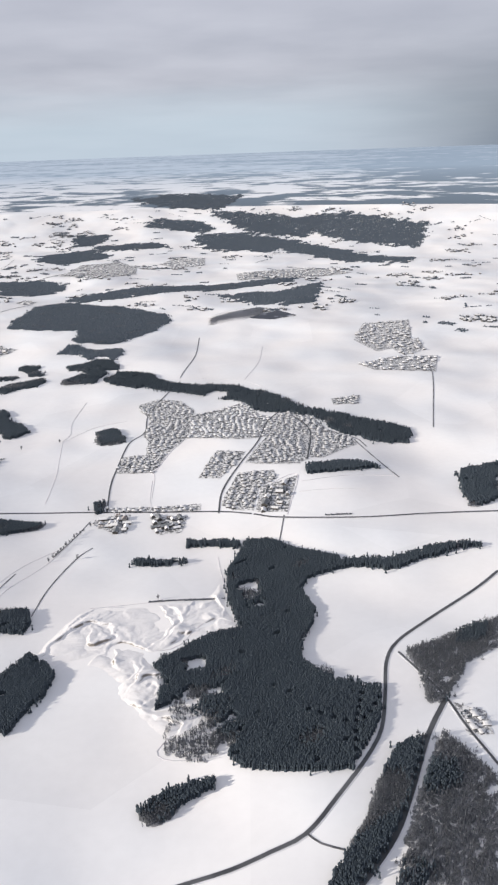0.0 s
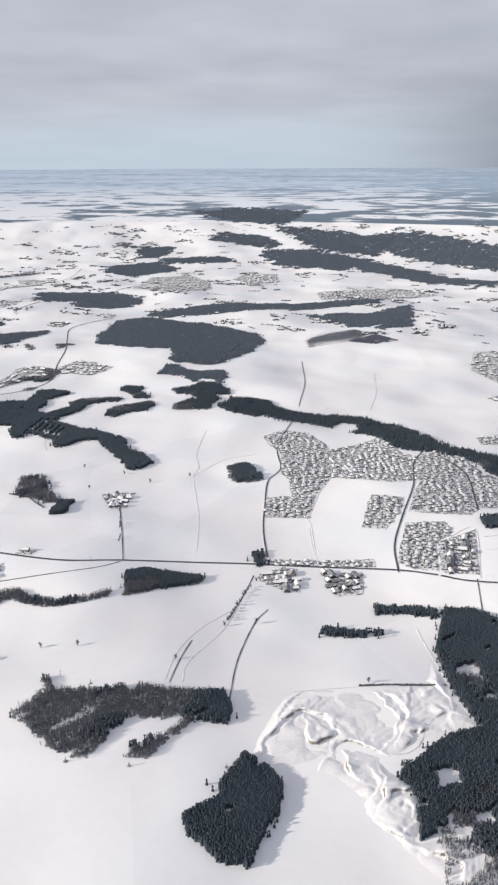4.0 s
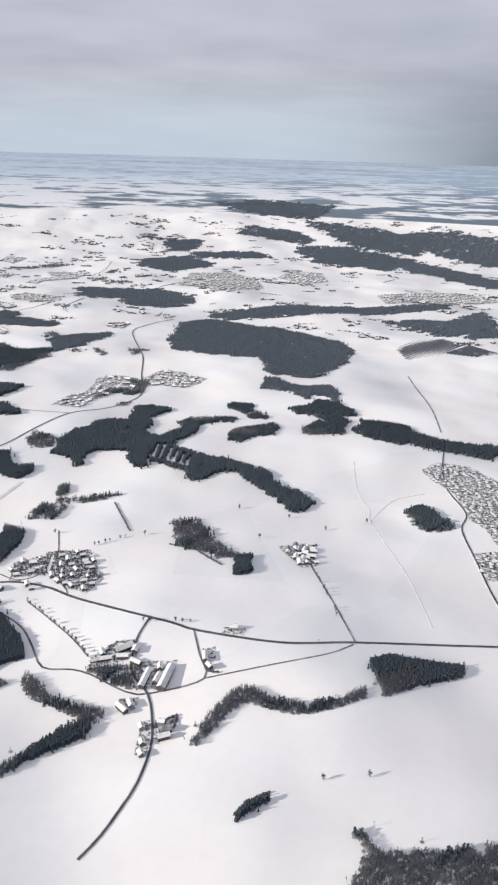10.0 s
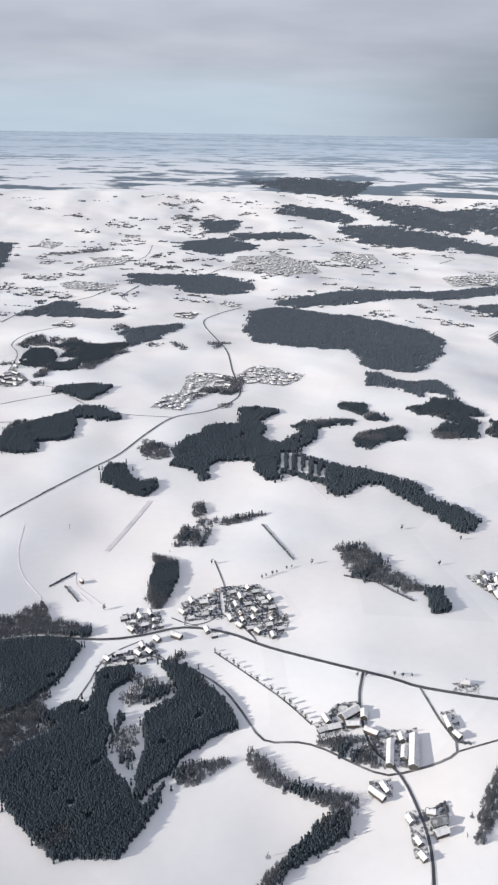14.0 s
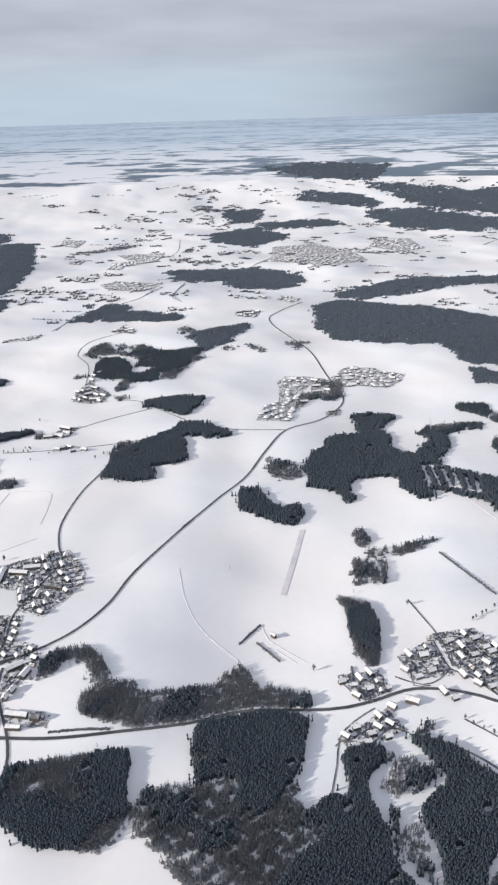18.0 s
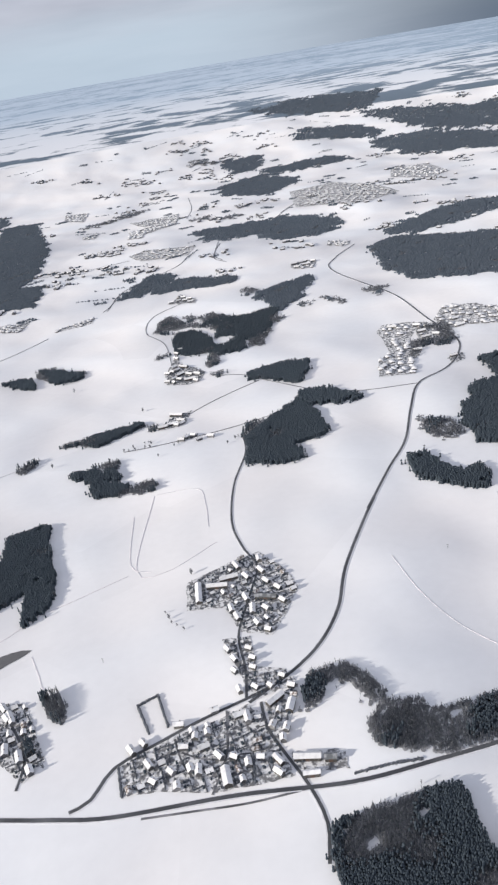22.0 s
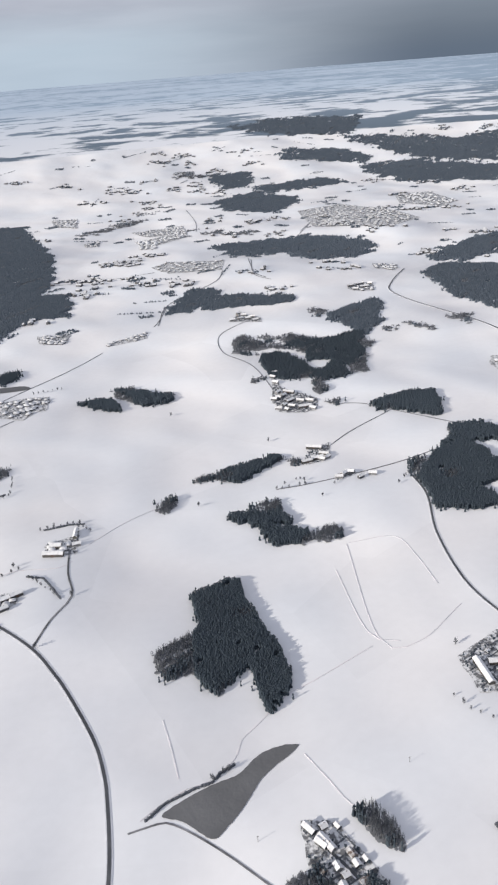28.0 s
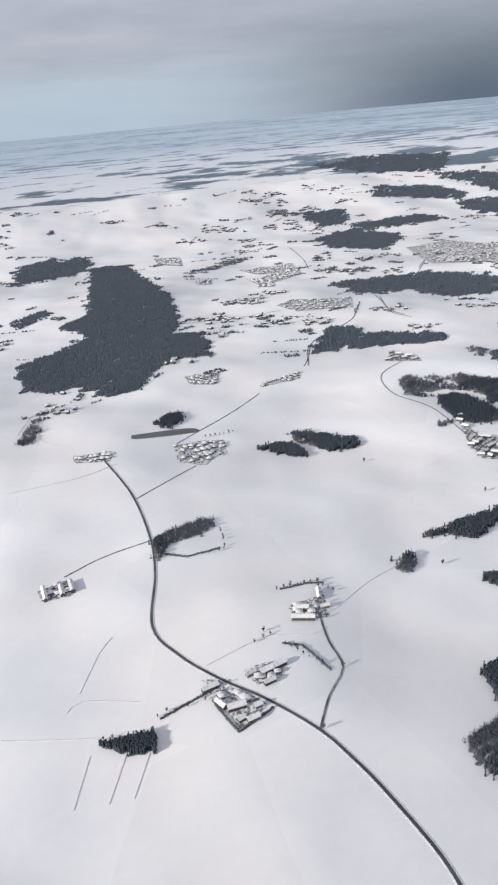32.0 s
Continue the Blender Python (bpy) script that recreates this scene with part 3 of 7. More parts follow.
def utility_pole(x, y):
    """A wooden line pole with a crossarm and two insulators, snow round its foot."""
    pole = new("utility_pole")
    pole.location = (x, y, float(hz(x, y)))
    bm = bmesh.new()
    bmesh.ops.create_cone(bm, cap_ends=True, segments=8, radius1=0.11, radius2=0.07, depth=3.6, matrix=Matrix.Translation((0, 0, 1.6)))
    part("post", bm, BARK, pole)
    bm = bmesh.new()
    bmesh.ops.create_cube(bm, size=1, matrix=Matrix.Translation((0, 0, 3.1)) @ Matrix.Diagonal((1.1, 0.1, 0.12, 1)))
    part("crossarm", bm, BARK, pole)
    for k in (-0.45, 0.45):
        bm = bmesh.new()
        bmesh.ops.create_cone(bm, cap_ends=True, segments=8, radius1=0.07, radius2=0.05, depth=0.22, matrix=Matrix.Translation((k, 0, 3.27)))
        part("insulator", bm, GLASS, pole)
    return tagged(pole, "weathered wooden utility pole standing in the snow", "utility pole", "field poles")


# ---------- buildings ----------
def gable_parts(thing, w, d, h, rise, wall_mat, roof_mat, over=0.35, chimney=True, windows=True):
    """Walls with gable ends, two roof slabs with thickness and eaves, chimney, window rows."""
    bm = bmesh.new()
    a = [(-w / 2, -d / 2), (w / 2, -d / 2), (w / 2, d / 2), (-w / 2, d / 2)]
    lo = [bm.verts.new((x, y, -0.8)) for x, y in a]
    hi = [bm.verts.new((x, y, h)) for x, y in a]
    g = [bm.verts.new((-w / 2, 0, h + rise)), bm.verts.new((w / 2, 0, h + rise))]
    for k in range(4):
        bm.faces.new((lo[k], lo[(k + 1) % 4], hi[(k + 1) % 4], hi[k])) if k in (0, 2) else None
    bm.faces.new((lo[1], lo[2], hi[2], g[1], hi[1]))
    bm.faces.new((lo[3], lo[0], hi[0], g[0], hi[3]))
    part("wall", bm, wall_mat, thing)
    slope = rise / (d / 2)
    for side in (-1, 1):
        bm = bmesh.new()
        ys = (0.0, side * (d / 2 + over))
        zs = (h + rise + 0.05, h - slope * over + 0.05)
        vs = [bm.verts.new((x, y, z + t)) for t in (0.0, 0.28) for (y, z) in zip(ys, zs) for x in (-w / 2 - over, w / 2 + over)]
        for q in ((0, 1, 3, 2), (4, 6, 7, 5), (0, 4, 5, 1), (2, 3, 7, 6), (0, 2, 6, 4), (1, 5, 7, 3)):
            bm.faces.new([vs[k] for k in q])
        bmesh.ops.recalc_face_normals(bm, faces=bm.faces)
        part("roof_slope", bm, roof_mat, thing)
    if chimney:
        bm = bmesh.new()
        bmesh.ops.create_cube(bm, size=1, matrix=Matrix.Translation((w * 0.18, 0.3, h + rise + 0.25)) @ Matrix.Diagonal((0.4, 0.36, 0.95, 1)))
        part("chimney", bm, CHIMNEY, thing)
    if windows:
        for side in (-1, 1):
            for k in (-1, 0, 1):
                bm = bmesh.new()
                bmesh.ops.create_cube(bm, size=1, matrix=Matrix.Translation((k * w * 0.3, side * (d / 2 + 0.01), h * 0.62)) @ Matrix.Diagonal((0.5, 0.08, 0.6, 1)))
                part("window", bm, GLASS, thing)


HOUSES, BARNS = [], []
for n, (w, d, h, rise) in enumerate(((5.0, 4.0, 2.3, 1.5), (5.8, 4.3, 2.5, 1.6), (4.4, 3.7, 2.1, 1.3), (6.2, 4.2, 2.4, 1.5), (4.7, 4.3, 2.6, 1.3))):
    ob = new("house")
    bare = n == 3
    gable_parts(ob, w, d, h, rise, WALLS[n % 3], ROOF_BARE if bare else ROOF_SNOW)
    tagged(ob, ("house with plaster walls and a partly bare red tiled roof" if bare else "plaster house with thick snow on its gable roof"), "house", "village houses")
    HOUSES.append(ob)
for n, (w, d, h, rise) in enumerate(((10.0, 5.2, 2.6, 1.6), (13.0, 6.0, 2.8, 1.7), (7.6, 4.6, 2.4, 1.5))):
    ob = new("barn")
    gable_parts(ob, w, d, h, rise, TIMBER, ROOF_METAL if n == 1 else ROOF_SNOW, 0.5, False, False)
    bm = bmesh.new()
    bmesh.ops.create_cube(bm, size=1, matrix=Matrix.Translation((0, -d / 2 - 0.03, 0.95)) @ Matrix.Diagonal((2.0, 0.1, 1.9, 1)))
    part("barn_door", bm, CHIMNEY, ob)
    tagged(ob, "long dark timber barn under a " + ("grey sheet-metal roof" if n == 1 else "snowy gable roof"), "barn", "farm barns")
    BARNS.append(ob)
first_use = set()


def put(ob, x, y, turn, size=1.0):
    m = Matrix.Translation((x, y, float(hz(x, y)))) @ Matrix.Rotation(turn, 4, "Z")
    if ob.name not in first_use:
        first_use.add(ob.name)
        ob.matrix_basis = m @ Matrix.Diagonal((size, size, size, 1))
        return ob
    c = copy_thing(ob, m)
    c.scale = (size, size, size)
    return c


def clear_of_streets(pts, gap):
    keep = np.ones(len(pts), bool)
    for line in STREETS:
        d = np.hypot(pts[:, None, 0] - line[None, :, 0], pts[:, None, 1] - line[None, :, 1]).min(1)
        keep &= d > gap
    return pts[keep]


def longest_side(poly):
    p = np.array(poly)
    e = np.roll(p, -1, 0) - p
    k = np.argmax(np.hypot(*e.T))
    return math.atan2(e[k][1], e[k][0])


def gardens(poly, rng, step, label, far=False):
    """Leafless garden trees and hedges between the houses, as one growth."""
    pts = fill(poly, step, rng, 0.5)
    mid = np.mean(poly, 0)
    if len(pts) < 2:
        return
    base = np.c_[pts, hz(pts[:, 0], pts[:, 1])] - np.array((mid[0], mid[1], 0))
    n = len(pts)
    ob = new("garden_trees")
    ob.location = (mid[0], mid[1], 0)
    green = rng.random(n) < 0.5
    for name, pick, tpl, mat, wide, high in (("bare_crowns", ~green, bare_template(5, 9, 0, 0.14), TWIGS, (0.6, 1.3), (1.0, 2.7)), ("hedge_crowns", green, CONE, SPRUCE, (0.4, 0.9), (0.8, 2.2))):
        if pick.any():
            k = pick.sum()
            v, f = scattered(tpl, base[pick], rng.uniform(0, 6.28, k), np.c_[rng.uniform(*wide, k), rng.uniform(*high, k)])
            tri_object(name, v, f, mat, ob)
    tagged(ob, label, "garden trees", kind="stuff")


PLACED = []


def building(kind, x, y, turn, long, wide):
    """One barn or house, set by its ridge: place, direction, length and width."""
    thing = new("barn" if kind != "house" else "house")
    h, rise = (2.5, wide * 0.28) if kind != "house" else (2.3, wide * 0.34)
    roof = ROOF_METAL if kind == "sheet" else ROOF_SNOW
    gable_parts(thing, long, wide, h, rise, TIMBER if kind != "house" else WALLS[int(abs(x)) % 3], roof, 0.4, kind == "house", kind == "house")
    if kind != "house":
        bm = bmesh.new()
        bmesh.ops.create_cube(bm, size=1, matrix=Matrix.Translation((0, -wide / 2 - 0.03, 0.95)) @ Matrix.Diagonal((1.9, 0.1, 1.9, 1)))
        part("barn_door", bm, CHIMNEY, thing)
    thing.matrix_basis = Matrix.Translation((x, y, float(hz(x, y)))) @ Matrix.Rotation(turn, 4, "Z")
    PLACED.append((x, y))
    for k in (-0.35, 0.35):
        PLACED.append((x + k * long * math.cos(turn), y + k * long * math.sin(turn)))
    words = {"house": "plaster farmhouse with thick snow on its gable roof", "barn": "long dark timber barn under a snowy gable roof",
             "sheet": "long farm shed under a grey sheet-metal roof"}
    return tagged(thing, words[kind], "house" if kind == "house" else "barn", "farm buildings")


def clear_of_placed(pts, gap):
    if not PLACED or len(pts) == 0:
        return pts
    q = np.array(PLACED)
    d = np.hypot(pts[:, None, 0] - q[None, :, 0], pts[:, None, 1] - q[None, :, 1]).min(1)
    return pts[d > gap]


def yards(poly):
    """Trodden, half-cleared ground between the buildings."""
    p = np.array(poly, float)
    mid = p.mean(0)
    p = mid + (p - mid) * 1.04
    line = np.concatenate([a + np.linspace(0, 1, 6, endpoint=False)[:, None] * (b - a) for a, b in zip(p, np.roll(p, -1, 0))])
    line = line + np.stack([ripple(line, 0.9, 1.0), ripple(line, 0.9, 5.0)], 1) * 0.8
    rows = [np.c_[mid + (line - mid) * k, np.zeros(len(line))] for k in (0.02, 0.35, 0.7, 1.0)]
    v = np.concatenate(rows)
    v[:, 2] = hz(v[:, 0], v[:, 1]) + 0.11 + 0.0002 * np.hypot(v[:, 0] - CX, v[:, 1] - CY)
    n = len(line)
    faces = [(k * n + i, (k + 1) * n + i, (k + 1) * n + (i + 1) % n, k * n + (i + 1) % n) for k in range(3) for i in range(n)]
    tagged(mesh_object("pavement", v.tolist(), faces, YARD), "trodden grey snow and paving between village buildings", "yard", kind="structure")


def village(poly, gap=5.3, barn_share=0.05):
    """Houses in rows over a polygon, with gardens between."""
    rng = np.random.default_rng(int(abs(poly[0][0] * 5 + poly[0][1])))
    turn = longest_side(poly)
    yards(poly)
    pts = clear_of_placed(clear_of_streets(fill(poly, gap * 1.12, rng, 0.26, turn), 2.9), 4.6)
    for x, y in pts:
        if rng.random() < 0.12:
            continue
        a = turn + (math.pi / 2 if rng.random() < 0.4 else 0) + rng.normal(0, 0.08)
        if rng.random() < barn_share:
            put(BARNS[int(rng.integers(0, 3))], x, y, a, rng.uniform(0.42, 0.62) if gap < 8 else rng.uniform(0.6, 0.85))
        else:
            put(HOUSES[int(rng.integers(0, 5))], x, y, a, rng.uniform(0.66, 0.92))
    plot_hedges(poly, turn, rng)
    gardens(poly, rng, gap * 0.8, "leafless garden trees and hedges between the houses")


def plot_hedges(poly, turn, rng, cell=6.0, share=0.55):
    """Dark garden hedges and fences along the edges of the plots."""
    p = np.array(poly, float)
    c, si = math.cos(turn), math.sin(turn)
    rot = np.array([[c, -si], [si, c]])
    q = p @ rot
    lo, hi = q.min(0), q.max(0)
    runs = []
    for u in np.arange(lo[0], hi[0], cell):
        for v in np.arange(lo[1], hi[1], cell):
            du, dv = rng.uniform(-0.8, 0.8, 2)
            t = np.arange(0, cell, 0.5)[:, None]
            if rng.random() < share:
                runs.append(np.array([[u + du, v + dv]]) + t * np.array([[1, 0.04]]))
            if rng.random() < share:
                runs.append(np.array([[u + du, v + dv]]) + t * np.array([[0.04, 1]]))
    if not runs:
        return
    pts = np.concatenate(runs) @ rot.T
    pts = clear_of_placed(clear_of_streets(pts[inside(p, pts)], 1.0), 2.0)
    n = len(pts)
    if n == 0:
        return
    mid = pts.mean(0)
    v, f = scattered(FAR_CONE, np.c_[pts, hz(pts[:, 0], pts[:, 1])] - np.array((*mid, 0)), rng.uniform(0, 6.28, n), np.c_[rng.uniform(0.35, 0.65, n), rng.uniform(0.7, 1.6, n)])
    ob = tri_object("garden_hedges", v, f, TWIGS)
    ob.location = (*mid, 0)
    tagged(ob, "dark garden hedges and fences round the village plots", "hedges", kind="stuff")


def settled(poly, infill=0.7, cell=6.0):
    """Plots round houses that are set one by one: trodden yards, hedges and garden trees."""
    rng = np.random.default_rng(int(abs(poly[0][0] * 5 + poly[0][1])))
    yards(poly)
    turn = longest_side(poly)
    for x, y in clear_of_placed(clear_of_streets(fill(poly, 6.4, rng, 0.3, turn), 2.9), 5.0):
        if rng.random() < infill:
            put(HOUSES[int(rng.integers(0, 5))], x, y, turn + (math.pi / 2 if rng.random() < 0.4 else 0) + rng.normal(0, 0.1), rng.uniform(0.52, 0.72))
            PLACED.append((x, y))
    plot_hedges(poly, turn, rng, cell)
    gardens(poly, rng, 3.1, "leafless garden trees and hedges between the houses")


def farmstead(poly):
    rng = np.random.default_rng(int(abs(poly[0][0] * 9 + poly[0][1])))
    turn = longest_side(poly)
    yards(poly)
    pts = clear_of_placed(clear_of_streets(fill(poly, 7.5, rng, 0.25, turn), 3.4), 6.0)
    if len(pts) == 0 and len(clear_of_placed(np.array([np.mean(poly, 0)]), 14.0)):
        pts = np.array([np.mean(poly, 0)])
    for k, (x, y) in enumerate(pts):
        a = turn + (math.pi / 2 if rng.random() < 0.45 else 0) + rng.normal(0, 0.06)
        if rng.random() < 0.55:
            put(BARNS[int(rng.integers(0, 3))], x, y, a, rng.uniform(0.5, 0.8))
        else:
            put(HOUSES[int(rng.integers(0, 5))], x, y, a, rng.uniform(0.65, 0.95))
    gardens(poly, rng, 4.6, "leafless trees and hedges round the farmyard")


def far_village(poly, gap=13.0, size=1.0):
    """Houses too far to tell apart, joined: dark walls, snowy roofs."""
    rng = np.random.default_rng(int(abs(poly[0][0] * 5 + poly[0][1])))
    turn = longest_side(poly)
    yards(poly)
    # rows of houses along bent lanes, with hedges behind them
    p = np.array(poly, float)
    c, si = math.cos(turn), math.sin(turn)
    rot = np.array([[c, -si], [si, c]])
    q = p @ rot
    lo, hi = q.min(0) - gap, q.max(0) + gap
    along, across = gap * 0.95, gap * 1.3
    gu, gv = np.meshgrid(np.arange(lo[0], hi[0], along), np.arange(lo[1], hi[1], across))
    grid = np.stack([gu.ravel(), gv.ravel()], 1)
    bend = np.stack([0.8 * ripple(grid, 0.075, 2.0), ripple(grid, 0.06, 5.0)], 1) * gap * 1.3
    pts = (grid + bend + rng.uniform(-0.2, 0.2, grid.shape) * gap) @ rot.T
    pts = clear_of_streets(pts[inside(p, pts)], 2.6)
    pts = pts[(rng.random(len(pts)) > 0.16) & (ripple(pts, 0.11, 3.0) > -0.65)]
    hu, hv = np.meshgrid(np.arange(lo[0], hi[0], 1.5), np.arange(lo[1], hi[1], across))
    line = np.stack([hu.ravel(), hv.ravel() + across * 0.5], 1)
    line = line + np.stack([0.8 * ripple(line, 0.075, 2.0), ripple(line, 0.06, 5.0)], 1) * gap * 1.3 + rng.normal(0, 0.5, line.shape)
    line = line @ rot.T
    line = line[inside(p, line) & (ripple(line, 0.4, 1.0) > -0.35) & (rng.random(len(line)) < 0.95)]
    n = len(pts)
    mid = np.mean(poly, 0)
    base = np.c_[pts, hz(pts[:, 0], pts[:, 1])] - np.array((mid[0], mid[1], 0))
    box = np.array([(x, y, z) for z in (-0.2, 0.6) for x, y in ((-1, -.75), (1, -.75), (1, .75), (-1, .75))])
    bf = np.array([(a, b, c) for k in range(4) for a, b, c in ((k, (k + 1) % 4, (k + 1) % 4 + 4), (k, (k + 1) % 4 + 4, k + 4))])
    rv = np.array([(-1.1, -.9, .55), (1.1, -.9, .55), (1.1, .9, .55), (-1.1, .9, .55), (-1.1, 0, 1), (1.1, 0, 1)])
    rf = np.array([(0, 1, 5), (0, 5, 4), (2, 3, 4), (2, 4, 5), (3, 0, 4), (1, 2, 5)])
    turns = turn + (rng.random(n) < 0.4) * math.pi / 2 + rng.normal(0, 0.15, n)
    sizes = np.c_[rng.uniform(3.0, 4.9, n) * size, rng.uniform(3.4, 4.4, n) * size]
    thing = new("distant_houses")
    thing.location = (mid[0], mid[1], 0)
    v, f = scattered((box, bf), base, turns, sizes)
    tri_object("walls", v, f, WALLS[2], thing)
    v, f = scattered((rv, rf), base, turns, sizes)
    tri_object("roofs", v, f, ROOF_SNOW, thing)
    tagged(thing, "distant village houses with snowy roofs and dark walls", "houses", kind="stuff")
    k = len(line)
    if k:
        v, f = scattered(FAR_CONE, np.c_[line, hz(line[:, 0], line[:, 1])] - np.array((mid[0], mid[1], 0)), rng.uniform(0, 6.28, k), np.c_[rng.uniform(0.3, 0.6, k), rng.uniform(0.5, 1.2, k)])
        ob = tri_object("garden_hedges", v, f, TWIGS)
        ob.location = (mid[0], mid[1], 0)
        tagged(ob, "dark hedges and garden trees among distant houses", "hedges", kind="stuff")
    gardens(poly, rng, gap * 0.8, "dark trees among distant houses")


def hedge(pts):
    """A clipped or wild hedge line round a yard or along a field."""
    rng = np.random.default_rng(int(abs(pts[0][0] * 3 + pts[-1][1])))
    line = np.concatenate([np.linspace(a, b, max(2, int(math.dist(a, b) / 0.7)), endpoint=False) for a, b in zip(pts, pts[1:])])
    line = line + rng.normal(0, 0.15, line.shape)
    n = len(line)
    mid = line.mean(0)
    v, f = scattered(CONE, np.c_[line, hz(line[:, 0], line[:, 1])] - np.array((*mid, float(hz(*mid)))), rng.uniform(0, 6.28, n), np.c_[rng.uniform(0.5, 0.85, n), rng.uniform(0.9, 1.7, n)])
    ob = tri_object("hedge", v, f, TWIGS)
    ob.location = (*mid, float(hz(*mid)))
    tagged(ob, "dark leafless hedge line in the snow", "hedge")


def street(width, pts):
    line = smooth_line(pts)
    STREETS.append(line)
    main = width * 0.82 >= 1.5
    width = width * 0.70
    if main:
        tagged(ribbon("road_verge", line, width + 1.2, 0.10, VERGE), "ploughed snow bank along the road", "verge", kind="structure")
    tagged(ribbon("road", line, width if width > 0.70 else width * 0.8, 0.22 if main else 0.15 if width > 0.81 else 0.09, ASPHALT if main else LANE if width > 0.81 else TRACK),
           "cleared dark asphalt country road between snowfields" if main else "narrow farm lane half covered in snow", "road", kind="structure")


def grey_patch(poly):
    """A flat dark grey patch between snowfields, its rim slightly frayed."""
    line = smooth_line([*poly, poly[0]], 1.0)[:-1]
    line = line + np.stack([ripple(line, 1.3, 3.0), ripple(line, 1.1, 6.0)], 1) * 0.2
    lift = 0.14 + 0.0003 * math.hypot(poly[0][0] - CX, poly[0][1] - CY)
    bm = bmesh.new()
    face = bm.faces.new([bm.verts.new((x, y, float(hz(x, y)) + lift)) for x, y in line])
    bmesh.ops.triangulate(bm, faces=[face])
    bmesh.ops.recalc_face_normals(bm, faces=bm.faces)
    me = bpy.data.meshes.new("bare_field")
    bm.to_mesh(me)
    bm.free()
    me.materials.append(GREY_FIELD)
    tagged(new("bare_field", me), "dark grey strip across a snowfield", "field", kind="structure")


PIT_BANKS = [[(-129, 408), (-136, 406), (-132, 421), (-124, 435), (-113, 448), (-99, 446), (-93, 434), (-96, 424)], [(-110, 436), (-109, 428), (-104, 422), (-97, 427), (-93, 435)], [(-124, 437), (-122, 451), (-110, 465), (-89, 470)], [(-73, 476), (-65, 467), (-59, 454), (-58, 441), (-62, 429), (-69, 421)], [(-62, 474), (-54, 464), (-51, 451), (-55, 438), (-59, 427)], [(-49, 469), (-41, 479), (-31, 486), (-25, 477), (-23, 465)], [(-43, 444), (-28, 456), (-21, 454)], [(-58, 422), (-49, 435), (-40, 443)], [(-76, 403), (-75, 392), (-80, 384), (-85, 374)], [(-72, 401), (-72, 390), (-76, 379)], [(-73, 381), (-64, 389), (-55, 391), (-52, 383), (-59, 372), (-65, 367)], [(-69, 379), (-62, 384), (-58, 382), (-61, 375)], [(-66, 359), (-58, 355), (-50, 352), (-43, 348), (-46, 338)], [(-96, 419), (-86, 427), (-77, 421), (-66, 416)], [(-99, 414), (-104, 405), (-111, 398)], [(-90, 420), (-90, 406), (-85, 398)], [(-52, 360), (-45, 363), (-38, 362)], [(-78, 371), (-71, 364), (-63, 363)]]


